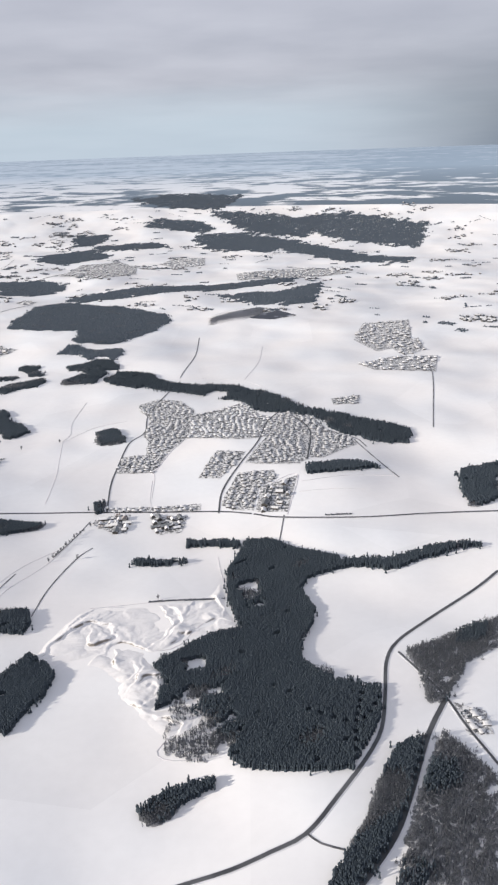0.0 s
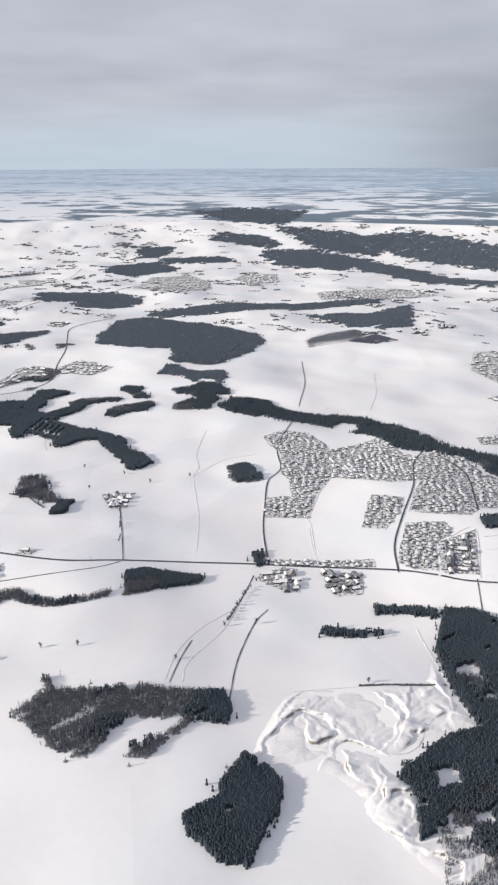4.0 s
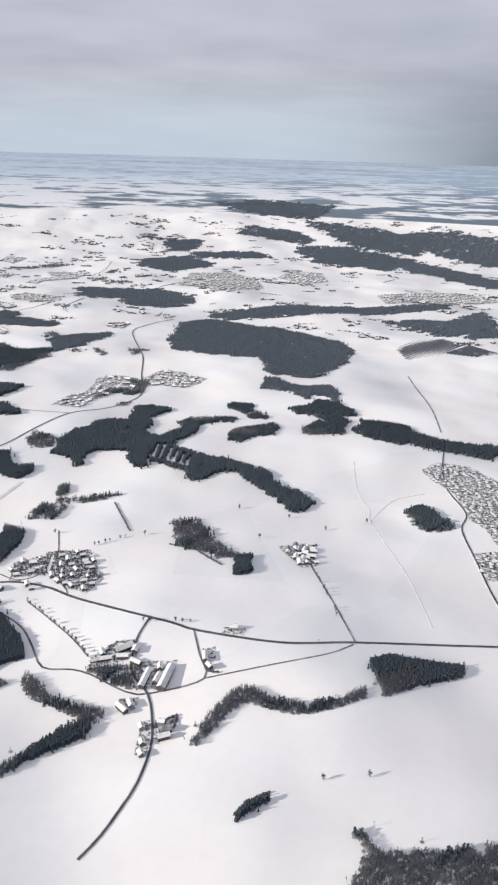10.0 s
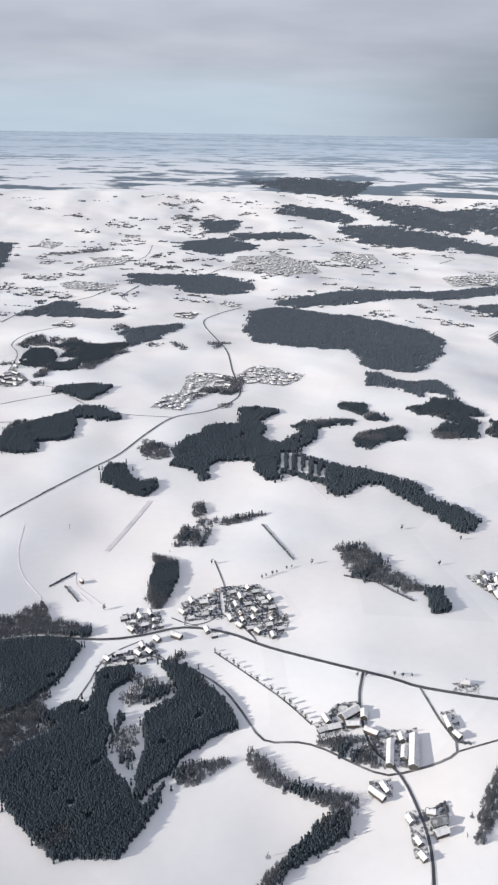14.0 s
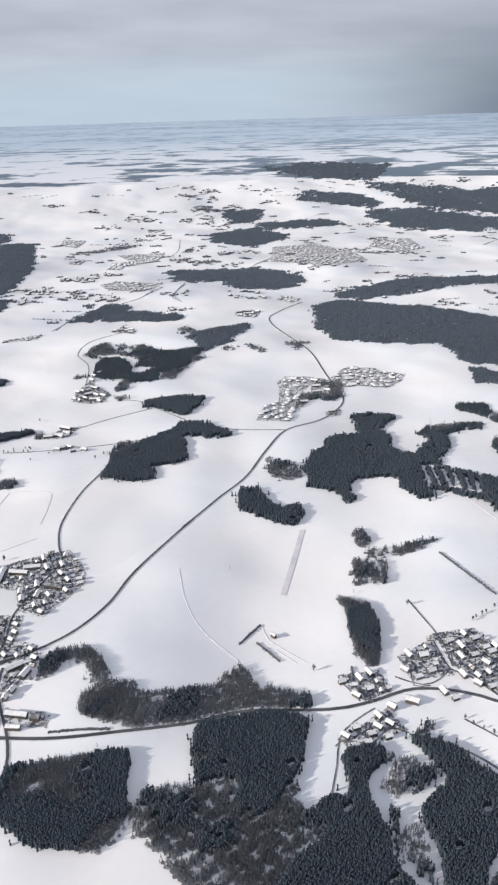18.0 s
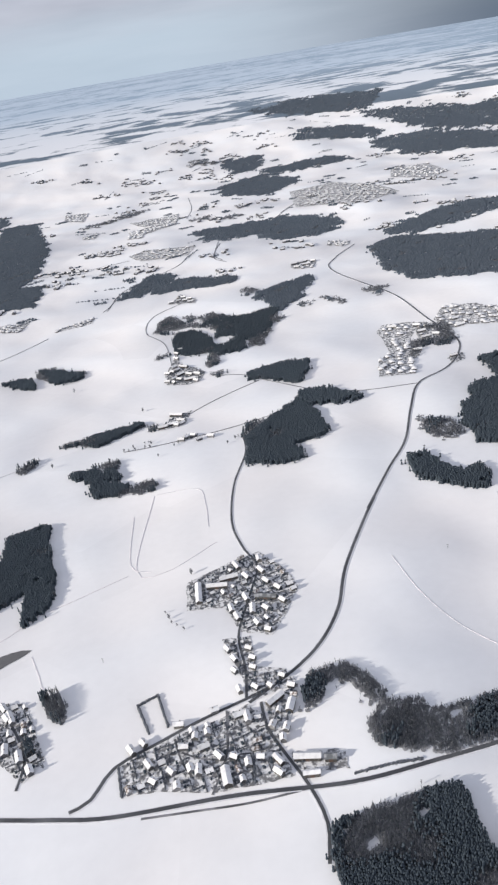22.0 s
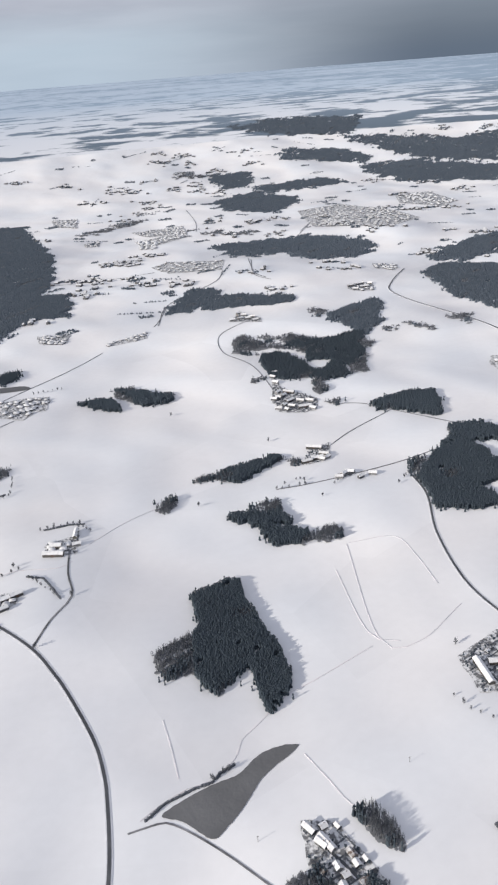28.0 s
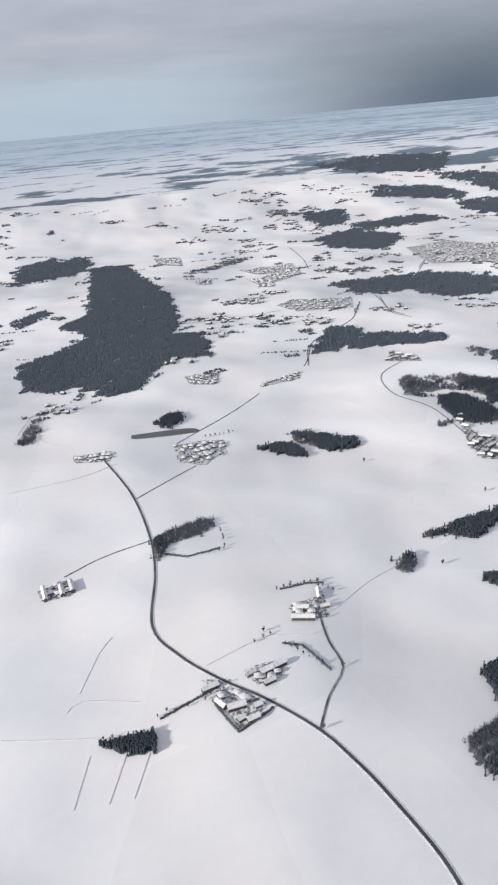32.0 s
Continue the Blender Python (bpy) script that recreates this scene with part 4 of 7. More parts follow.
def quarry(poly):
    """Snowed-over gravel pit: winding heaps and cut banks that die out towards the fields."""
    p = smooth_line([*poly, poly[0]], 5.0)[:-1]
    lo, hi = p.min(0) - 4, p.max(0) + 4
    step = 0.65
    xs, ys = np.arange(lo[0], hi[0], step), np.arange(lo[1], hi[1], step)
    gx, gy = np.meshgrid(xs, ys)
    pts = np.stack([gx.ravel(), gy.ravel()], 1)
    ins = inside(p, pts)
    edge = np.full(len(pts), 1e9)
    for a, b in zip(p, np.roll(p, -1, 0)):
        t = np.clip(((pts - a) @ (b - a)) / ((b - a) @ (b - a) + 1e-9), 0, 1)
        edge = np.minimum(edge, np.hypot(*(pts - a - t[:, None] * (b - a)).T))
    edge = np.where(ins, edge, -edge)
    fade = np.clip((edge + 0.5) / 12, 0, 1)
    fade = fade * fade * (3 - 2 * fade)
    bent = pts + np.stack([ripple(pts, 0.075, 2.0), ripple(pts, 0.07, 6.0)], 1) * 10 + np.stack([ripple(pts, 0.21, 1.0), ripple(pts, 0.19, 7.0)], 1) * 3.2
    # benches: nearly level floors with short steep banks between them, and some loose heaps
    level = 2.6 * ripple(bent, 0.045, 3.0) + 1.2 * ripple(bent, 0.12, 8.0)
    ramp = np.clip((level % 1.0 - 0.40) / 0.24, 0, 1)
    bench = np.floor(level) + ramp * ramp * (3 - 2 * ramp)
    heap = np.clip(ripple(bent, 0.24, 8.0) - 0.25, 0, 1) * np.clip(0.4 + ripple(pts, 0.08, 5.0), 0, 1)
    z = hz(pts[:, 0], pts[:, 1]) - 0.35 + fade * (1.25 + 0.25 * bench + 1.3 * heap + 0.14 * ripple(bent, 0.5, 4.0) + 0.04 * ripple(bent, 1.3, 9.0))
    # steep cut banks along the faces of the working
    rough = pts + np.stack([ripple(pts, 0.3, 1.0), ripple(pts, 0.33, 4.0)], 1) * 1.6 + np.stack([ripple(pts, 1.2, 2.0), ripple(pts, 1.1, 7.0)], 1) * 0.35
    for bank in PIT_BANKS:
        line = smooth_line(bank, 2.0)
        dist, side, end = np.full(len(pts), 1e9), np.zeros(len(pts)), np.zeros(len(pts))
        for k, (a, b) in enumerate(zip(line, line[1:])):
            ab = b - a
            t = np.clip(((rough - a) @ ab) / (ab @ ab + 1e-9), 0, 1)
            off = rough - a - t[:, None] * ab
            r = np.hypot(*off.T)
            near = r < dist
            dist = np.where(near, r, dist)
            side = np.where(near, np.sign(ab[0] * off[:, 1] - ab[1] * off[:, 0]), side)
            end = np.where(near, np.sin(math.pi * np.clip((k + t) / (len(line) - 1), 0.02, 0.98)) ** 0.5, end)
        z += fade ** 0.5 * 1.25 * end * (1 + 0.5 * ripple(pts, 0.3, 3.0)) * np.tanh(side * dist / 0.6) * np.exp(-dist / 5.0)
    n, m = len(xs), len(ys)
    faces = [(j * n + i, j * n + i + 1, (j + 1) * n + i + 1, (j + 1) * n + i) for j in range(m - 1) for i in range(n - 1)
             if edge[j * n + i] > -2.5]
    tagged(mesh_object("gravel_pit", np.c_[pts, z].tolist(), faces, PIT, smooth=True), "snow-covered gravel pit with heaps and cut banks", "gravel pit", kind="structure")


def far_countryside():
    """Hedges, copses and hamlets too far and too many to count, over the country beyond the nearer fields."""
    rng = np.random.default_rng(77)
    spots, houses = [], []
    for _ in range(680):
        a, r = rng.uniform(0.80, 2.30), math.sqrt(rng.uniform(1300 ** 2, 2740 ** 2))
        x, y = CX + r * math.cos(a), CY + r * math.sin(a)
        turn, long, wide = a + math.pi / 2 + rng.normal(0, 0.5), *((rng.uniform(10, 80), rng.uniform(1, 3)) if rng.random() < 0.35 else (rng.uniform(8, 32), rng.uniform(6, 18)))
        k = int(6 + long * wide / 8)
        u, v = rng.uniform(-0.5, 0.5, k) * long, rng.uniform(-0.5, 0.5, k) * wide
        spots.append(np.c_[x + u * math.cos(turn) - v * math.sin(turn), y + u * math.sin(turn) + v * math.cos(turn)])
        if rng.random() < 0.3:
            m = int(rng.integers(3, 12))
            houses.append(np.c_[x + rng.normal(0, 16, m), y + rng.normal(0, 12, m)])
    pts = np.concatenate(spots)
    n = len(pts)
    v, f = scattered(FAR_CONE, np.c_[pts, hz(pts[:, 0], pts[:, 1])], rng.uniform(0, 6.28, n), np.c_[rng.uniform(0.9, 1.9, n), rng.uniform(1.4, 3.0, n)])
    tagged(tri_object("hedgerows", v, f, HAZED), "dark hedgerows and copses dotted over distant snowfields", "hedgerows", kind="stuff")
    pts = np.concatenate(houses)
    for poly in WOODS:
        pts = pts[~inside(poly, pts)]
    n = len(pts)
    rv = np.array([(-1, -.8, 0), (1, -.8, 0), (1, .8, 0), (-1, .8, 0), (-1, -.8, .6), (1, -.8, .6), (1, .8, .6), (-1, .8, .6), (-1, 0, 1), (1, 0, 1)])
    rf = np.array([(0, 1, 5), (0, 5, 4), (1, 2, 6), (1, 6, 5), (2, 3, 7), (2, 7, 6), (3, 0, 4), (3, 4, 7), (4, 8, 7), (5, 6, 9)])
    top = np.array([(4, 5, 9), (4, 9, 8), (6, 7, 8), (6, 8, 9)])
    place, turns, sizes = np.c_[pts, hz(pts[:, 0], pts[:, 1])], rng.uniform(0, 3.14, n), np.c_[rng.uniform(2.4, 4.6, n), rng.uniform(3.4, 4.6, n)]
    thing = new("hamlets")
    v, f = scattered((rv, rf), place, turns, sizes)
    tri_object("walls", v, f, WALLS[2], thing)
    v, f = scattered((rv, top), place, turns, sizes)
    tri_object("roofs", v, f, ROOF_SNOW, thing)
    tagged(thing, "scattered far hamlets with snowy roofs and dark walls", "houses", kind="stuff")


def solar_rows(poly):
    """A field of solar panels: tilted dark rows with snow between."""
    p = np.array(poly, float)
    mid = p.mean(0)
    thing = new("solar_farm")
    thing.location = (mid[0], mid[1], float(hz(*mid)))
    turn = longest_side(poly)
    c, si = math.cos(turn), math.sin(turn)
    q = (p - mid) @ np.array([[c, -si], [si, c]])
    lo, hi = q.min(0), q.max(0)
    v = lo[1] + 2
    while v < hi[1]:
        us = np.linspace(lo[0], hi[0], 40)
        ok = inside(q, np.c_[us, np.full(40, v)])
        if ok.sum() > 3:
            a, b = us[ok].min(), us[ok].max()
            corners = [(a, v - 1.9, 0.7), (b, v - 1.9, 0.7), (b, v + 1.9, 2.0), (a, v + 1.9, 2.0)]
            verts = [(x * c - y * si, x * si + y * c, z + t) for t in (0, 0.12) for x, y, z in corners]
            mesh_object("panel", verts, [(3, 2, 1, 0), (4, 5, 6, 7), (0, 1, 5, 4), (1, 2, 6, 5), (2, 3, 7, 6), (3, 0, 4, 7)], PANEL, thing)
        v += 6.0
    tagged(thing, "solar farm of dark panel rows half covered in snow", "solar farm")


# ---------- the plan ----------
street(3.0, [(210, 595), (150, 592), (93, 591), (26, 602), (2, 612)])
street(3.0, [(-53, 242), (-32, 248), (-15, 253), (3, 261), (20, 270), (37, 291), (55, 316), (66, 337), (73, 366), (80, 400), (91, 421), (117, 445), (156, 477), (180, 500)])
street(2.0, [(89, 409), (99, 384), (107, 361), (112, 335), (120, 307)])
street(4.0, [(107, 361), (90, 331), (73, 292), (60, 266), (41, 242), (30, 232)])
street(1.4, [(20, 270), (26, 264), (36, 260)])
street(1.6, [(207, 818), (252, 1014), (261, 1092)])
street(2.0, [(-130, 632), (-135, 691), (-134, 739), (-131, 799), (-118, 834), (-121, 892), (-111, 951), (-95, 1008)])
street(1.8, [(-92, 1040), (-79, 1167), (-78, 1299)])
street(2.2, [(-29, 619), (-26, 661), (-10, 716), (10, 781), (21, 842), (37, 877)])
street(2.4, [(58, 723), (68, 809), (54, 855)])
street(1.4, [(113, 781), (132, 701), (140, 671)])
street(1.4, [(22, 565), (28, 605)])
street(1.2, [(-159, 547), (-151, 576), (-142, 616)])
street(1.2, [(-153, 456), (-150, 497), (-140, 545), (-131, 565)])
street(1.2, [(-190, 471), (-186, 498), (-181, 519)])
street(1.6, [(-246, 627), (-256, 678), (-267, 729)])
street(1.0, [(-193, 474), (-189, 505), (-177, 534), (-158, 560)])
street(1.0, [(-182, 472), (-181, 493), (-161, 535), (-148, 588)])
street(2.0, [(-382, 649), (-388, 623), (-387, 592), (-375, 572), (-370, 550), (-369, 530), (-373, 507), (-379, 491), (-386, 475), (-394, 462)])
street(1.8, [(-352, 634), (-347, 609), (-343, 586), (-373, 573), (-388, 574), (-411, 589), (-424, 594), (-442, 596), (-453, 616), (-464, 635), (-479, 649), (-501, 660)])
street(1.2, [(-470, 668), (-451, 648), (-430, 625), (-416, 606)])
street(1.4, [(-464, 710), (-464, 737), (-473, 781)])
street(1.4, [(-446, 683), (-463, 714), (-452, 729), (-436, 710)])
street(2.6, [(-626, 890), (-597, 940), (-572, 979), (-551, 1032), (-527, 1085), (-491, 1114), (-467, 1146), (-453, 1188), (-463, 1262), (-472, 1351), (-493, 1446), (-513, 1546), (-496, 1593), (-449, 1660)])
street(2.6, [(-820, 685), (-810, 689), (-799, 704), (-777, 713), (-756, 721), (-731, 729), (-715, 735)])
street(2.0, [(-731, 729), (-729, 751), (-730, 778), (-722, 806), (-711, 843), (-717, 865), (-722, 903), (-715, 959), (-700, 1010), (-699, 1048)])
street(2.2, [(-724, 725), (-723, 708), (-717, 691), (-709, 671), (-705, 652), (-708, 634)])
street(1.4, [(-753, 677), (-744, 698), (-742, 724)])
street(1.2, [(-755, 1228), (-762, 1325), (-785, 1383), (-777, 1450), (-740, 1487), (-723, 1495)])
street(1.2, [(-711, 1203), (-686, 1192), (-667, 1167), (-625, 1114)])
street(1.2, [(-751, 1108), (-717, 1136), (-669, 1164)])
street(1.2, [(-805, 1054), (-772, 1055), (-703, 1064), (-647, 1079)])
street(1.8, [(-713, 1770), (-738, 1708), (-819, 1621), (-844, 1538)])
street(1.6, [(-653, 1832), (-672, 1725), (-655, 1680)])
street(1.8, [(-986, 918), (-975, 940), (-962, 959), (-964, 983), (-963, 1012)])
street(1.2, [(-1062, 1141), (-1099, 1128), (-1127, 1110)])
street(1.2, [(-1073, 1215), (-1015, 1267)])
street(1.0, [(-626, 829), (-620, 788), (-608, 754), (-587, 724)])
street(1.2, [(-627, 1117), (-582, 1089), (-525, 1085)])
street(1.5, [(-786, 673), (-764, 671), (-737, 669), (-710, 670)])
street(1.2, [(-1068, 1846), (-995, 1816), (-901, 1818), (-817, 1835)])
street(1.2, [(-1032, 1321), (-973, 1393), (-921, 1463)])
street(1.4, [(-821, 1617), (-841, 1556), (-850, 1537)])
street(1.4, [(-684, 2389), (-683, 2260), (-700, 2134)])
street(1.6, [(-655, 1850), (-669, 1736), (-660, 1696)])
street(1.4, [(-513, 2024), (-451, 2142), (-534, 1984), (-588, 1980)])
street(0.8, [(-794, 939), (-795, 876), (-781, 863)])
street(0.8, [(-778, 965), (-791, 870), (-771, 859), (-735, 882)])
street(0.8, [(-776, 966), (-744, 964), (-739, 938), (-739, 905)])
street(2.6, [(-730, 726), (-705, 742), (-686, 760), (-670, 787), (-657, 825), (-632, 877), (-618, 903)])
street(0.8, [(-208, 816), (-200, 761), (-194, 721), (-191, 679), (-190, 652)])
street(0.8, [(-205, 948), (-210, 881), (-204, 839), (-208, 816), (-179, 861), (-145, 879)])
street(0.8, [(-95, 694), (-94, 663), (-91, 641)])
street(3.1, [(-940, 708), (-900, 701), (-860, 692), (-830, 684), (-798, 677), (-741, 674), (-690, 669), (-649, 672), (-614, 676), (-585, 683), (-539, 681), (-516, 685), (-490, 693), (-462, 687), (-437, 672), (-401, 656), (-367, 642), (-348, 633), (-296, 623), (-248, 628), (-196, 632), (-140, 634), (-70, 628), (-28, 622), (0, 613)])
street(0.9, [(-1038, 982), (-1007, 995), (-996, 997), (-971, 992), (-961, 997)])
street(0.8, [(-950, 1014), (-923, 1037), (-900, 1051)])
street(2.0, [(-861, 757), (-851, 737), (-846, 721), (-848, 705)])
street(0.8, [(-564, 733), (-553, 720)])
street(1.4, [(-343, 586), (-308, 598), (-266, 614), (-248, 626)])
street(2.4, [(-1099, 1307), (-1075, 1226), (-1063, 1146), (-1062, 1091), (-1067, 1030), (-1053, 997), (-1032, 969), (-1009, 946), (-986, 918), (-975, 898), (-966, 878), (-954, 844), (-950, 823), (-949, 805), (-950, 770), (-955, 735), (-962, 700)])
street(0.8, [(-918, 846), (-916, 827), (-915, 808)])
street(1.3, [(-941, 785), (-932, 786), (-924, 786), (-917, 781), (-908, 772), (-897, 759), (-888, 747), (-879, 736)])
street(0.9, [(-935, 790), (-925, 796), (-912, 801), (-901, 802), (-891, 808), (-885, 814), (-881, 822), (-871, 829), (-860, 838), (-849, 845), (-838, 848), (-797, 864)])
street(0.9, [(-854, 804), (-850, 793), (-847, 785), (-844, 775), (-840, 767)])
street(0.8, [(-28, 546), (-25, 521), (-19, 483), (-15, 459), (-9, 444)])
street(0.9, [(-78, 422), (-62, 417), (-49, 424), (-40, 443), (-29, 457)])
street(0.9, [(-40, 354), (-49, 339), (-55, 329), (-51, 323), (-40, 321), (-29, 323)])
street(0.8, [(-115, 467), (-70, 477), (-41, 481)])
street(1.4, [(37, 833), (68, 813), (96, 800), (116, 784), (123, 759)])
street(1.1, [(66, 811), (60, 763), (56, 721)])
street(1.1, [(-67, 900), (-67, 829), (-81, 770), (-94, 716)])
street(1.1, [(-111, 941), (-102, 912), (-83, 873), (-67, 829), (-36, 857), (-2, 866), (29, 829)])
street(1.0, [(-29, 687), (-24, 735), (-11, 739)])
street(1.1, [(-27, 642), (-4, 635), (17, 664), (45, 684), (31, 606)])
street(1.0, [(-80, 1038), (-42, 1030), (0, 1013), (32, 961), (50, 921), (69, 897)])
street(1.0, [(-3, 1023), (18, 1123), (27, 1219)])
street(1.0, [(-137, 717), (-119, 715), (-96, 711), (-92, 658)])
tagged(ribbon("field_strip", smooth_line([(-532, 886), (-545, 833), (-555, 793)]), 4.0, 0.09, TRACK), "pale worn strip across a snowfield", "field strip", kind="structure")
street(0.8, [(63, 379), (53, 340), (49, 312)])
street(0.9, [(69, 360), (53, 340), (28, 352)])
street(0.8, [(-1105, 933), (-1112, 900)])
street(0.8, [(-1086, 929), (-1095, 899)])
street(0.8, [(-1074, 926), (-1083, 899)])
street(0.9, [(-1154, 959), (-1122, 950), (-1098, 944)])
street(0.8, [(-1185, 1269), (-1122, 1277), (-1088, 1295)])
street(0.8, [(-1191, 1404), (-1178, 1468), (-1164, 1382), (-1136, 1350)])
street(0.8, [(-1112, 983), (-1101, 1015), (-1093, 1028)])
street(0.9, [(-1078, 965), (-1110, 976), (-1119, 969)])
street(0.9, [(-374, 1108), (-393, 1013), (-395, 959), (-387, 912), (-378, 884)])
street(0.8, [(-580, 751), (-571, 757), (-568, 743), (-547, 720)])
street(1.5, [(-741, 723), (-743, 709), (-745, 694), (-753, 686)])
street(1.5, [(-766, 704), (-757, 698), (-745, 694)])
street(1.5, [(-745, 694), (-733, 695), (-734, 677)])
street(1.5, [(-769, 713), (-766, 698), (-759, 684)])
street(0.8, [(48, 668), (94, 678), (141, 674)])
street(0.8, [(44, 646), (74, 648), (104, 644)])
street(1.2, [(-469, 741), (-468, 724), (-466, 708), (-456, 700), (-448, 688), (-444, 678)])
street(1.2, [(-499, 704), (-485, 696), (-474, 700), (-466, 708)])
street(1.2, [(-540, 655), (-534, 659), (-521, 655), (-511, 665), (-501, 661)])
street(1.2, [(-522, 686), (-527, 697), (-531, 704), (-529, 708), (-526, 702)])
street(1.2, [(-488, 713), (-490, 696), (-481, 695)])
street(1.2, [(-445, 733), (-441, 717), (-429, 712)])
street(1.2, [(-461, 735), (-454, 738), (-445, 733)])
street(1.2, [(-443, 689), (-435, 689), (-428, 686)])
street(1.2, [(-546, 626), (-541, 643), (-537, 660), (-528, 671), (-515, 680)])
grey_patch([(-1072, 1361), (-1013, 1367), (-1008, 1353), (-1066, 1350)])
solar_rows([(-70, 1454), (-25, 1519), (32, 1548), (54, 1500), (-8, 1416), (-64, 1385)])
solar_rows([(9, 1428), (67, 1490), (98, 1441), (49, 1410)])
quarry([(-144, 402), (-138, 423), (-128, 449), (-117, 466), (-96, 473), (-71, 477), (-38, 484), (-29, 506), (-26, 527), (-23, 513), (-19, 490), (-17, 467), (-8, 445), (-10, 440), (-24, 436), (-40, 429), (-51, 419), (-68, 411), (-60, 402), (-48, 396), (-48, 388), (-55, 370), (-59, 362), (-49, 365), (-34, 373), (-23, 371), (-12, 366), (-12, 355), (-17, 345), (-24, 334), (-40, 331), (-52, 335), (-64, 347), (-79, 364), (-86, 378), (-98, 397), (-114, 402), (-129, 397)])
grey_patch([(-855, 810), (-863, 812), (-875, 810), (-887, 802), (-899, 800), (-913, 796), (-925, 790), (-916, 784), (-905, 772), (-897, 776), (-888, 784), (-877, 796), (-868, 802), (-860, 806)])
CLEARINGS = [[(-13, 498), (3, 508), (7, 469), (-5, 464)],
             [(-47, 406), (-32, 408), (-31, 397), (-43, 391)],
             [(-49, 368), (-39, 381), (-24, 378), (-15, 363), (-9, 344), (-13, 329), (-29, 320), (-44, 320), (-53, 325)],
             [(-59, 958), (-44, 979), (-24, 973), (-24, 949), (-42, 943)],
             [(-176, 439), (-184, 426), (-201, 416), (-208, 395), (-221, 401), (-217, 425), (-208, 438)],
             [(-414, 993), (-409.5, 993), (-411.5, 951), (-415, 952)],
             [(-406, 988), (-401.5, 988), (-404.5, 945), (-409, 945)],
             [(-398, 983), (-393.8, 982), (-396.3, 940), (-401, 941)],
             [(-390, 974), (-386, 973), (-390, 934), (-395, 935)],
             [(-383, 963), (-378.5, 962), (-383, 928), (-387, 929)],
             [(-376, 954), (-371.5, 953), (-376.5, 924), (-381, 925)],
             [(-416, 956), (-372, 928), (-373, 922), (-416, 950)],
             [(-618, 1063), (-610, 1062), (-623, 1034), (-627, 1043)]]
wood("spruce", [(-5, 567), (15, 566), (32, 549), (66, 532), (69, 517), (53, 512), (40, 506), (33, 491), (42, 463), (37, 442), (28, 425), (28, 403), (39, 387), (54, 377), (72, 373), (67, 345), (46, 307), (11, 309), (-11, 314), (-17, 323), (-11, 337), (-19, 359), (-24, 372), (-35, 378), (-51, 366), (-59, 361), (-56, 386), (-63, 400), (-41, 424), (-27, 434), (-10, 440), (-19, 478), (-20, 520)], "dense dark spruce wood with a ragged edge in the snow", CLEARINGS)
wood("spruce", [(70, 529), (100, 522), (128, 532), (156, 541), (181, 536), (153, 529), (125, 519), (102, 510), (69, 517)], "dense dark spruce wood with a ragged edge in the snow", CLEARINGS)
wood("bare", [(94, 410), (122, 423), (162, 443), (151, 408), (129, 395), (111, 365), (105, 355), (96, 358), (97, 383)], "grey-brown leafless copse with a few spruces", CLEARINGS)
wood("mixed", [(70, 320), (83, 328), (90, 332), (78, 304), (66, 276), (56, 261), (41, 240), (26, 240), (39, 262), (49, 277), (57, 297)], "mixed wood of dark spruces and leafless trees", CLEARINGS)
wood("bare", [(99, 332), (109, 314), (117, 299), (98, 238), (55, 239), (64, 263), (76, 289), (90, 319)], "grey-brown leafless copse with a few spruces", CLEARINGS)
wood("mixed", [(-61, 289), (-46, 300), (-23, 308), (-23, 302), (-39, 291), (-47, 281), (-55, 280)], "mixed wood of dark spruces and leafless trees", CLEARINGS)
wood("spruce", [(-155, 389), (-144, 409), (-134, 395), (-126, 390), (-128, 375), (-135, 354), (-145, 354)], "dense dark spruce wood with a ragged edge in the snow", CLEARINGS)
wood("spruce", [(-175, 461), (-156, 462), (-151, 450), (-153, 434), (-168, 436)], "dense dark spruce wood with a ragged edge in the snow", CLEARINGS)
wood("spruce", [(200, 682), (241, 699), (216, 617), (192, 606), (190, 641)], "dense dark spruce wood with a ragged edge in the snow", CLEARINGS)
wood("spruce", [(-186, 1068), (-143, 1058), (-103, 1014), (-15, 992), (25, 953), (70, 886), (115, 853), (154, 833), (180, 811), (168, 770), (134, 775), (100, 803), (73, 859), (18, 880), (-18, 937), (-80, 979), (-116, 986), (-154, 1010)], "dense dark spruce wood with a ragged edge in the snow", CLEARINGS)
wood("spruce", [(-171, 838), (-153, 846), (-140, 809), (-160, 796)], "dense dark spruce wood with a ragged edge in the snow", CLEARINGS)
wood("spruce", [(57, 705), (109, 713), (131, 697), (57, 685)], "dense dark spruce wood with a ragged edge in the snow", CLEARINGS)
wood("spruce", [(-96, 540), (-53, 540), (-53, 534), (-94, 532)], "dense dark spruce wood with a ragged edge in the snow", CLEARINGS)
wood("spruce", [(-59, 572), (-7, 566), (-10, 559), (-52, 564)], "dense dark spruce wood with a ragged edge in the snow", CLEARINGS)
wood("spruce", [(-54, 1681), (42, 1692), (133, 1655), (123, 1566), (34, 1559)], "dense dark spruce wood with a ragged edge in the snow", CLEARINGS)
wood("bare", [(-266, 460), (-256, 464), (-226, 464), (-206, 468), (-191, 464), (-167, 464), (-155, 462), (-157, 438), (-171, 438), (-176, 430), (-184, 421), (-193, 406), (-203, 405), (-212, 402), (-212, 418), (-204, 432), (-215, 424), (-226, 405), (-241, 408), (-267, 433), (-277, 439), (-269, 454)], "grey-brown leafless copse with a few spruces", CLEARINGS)
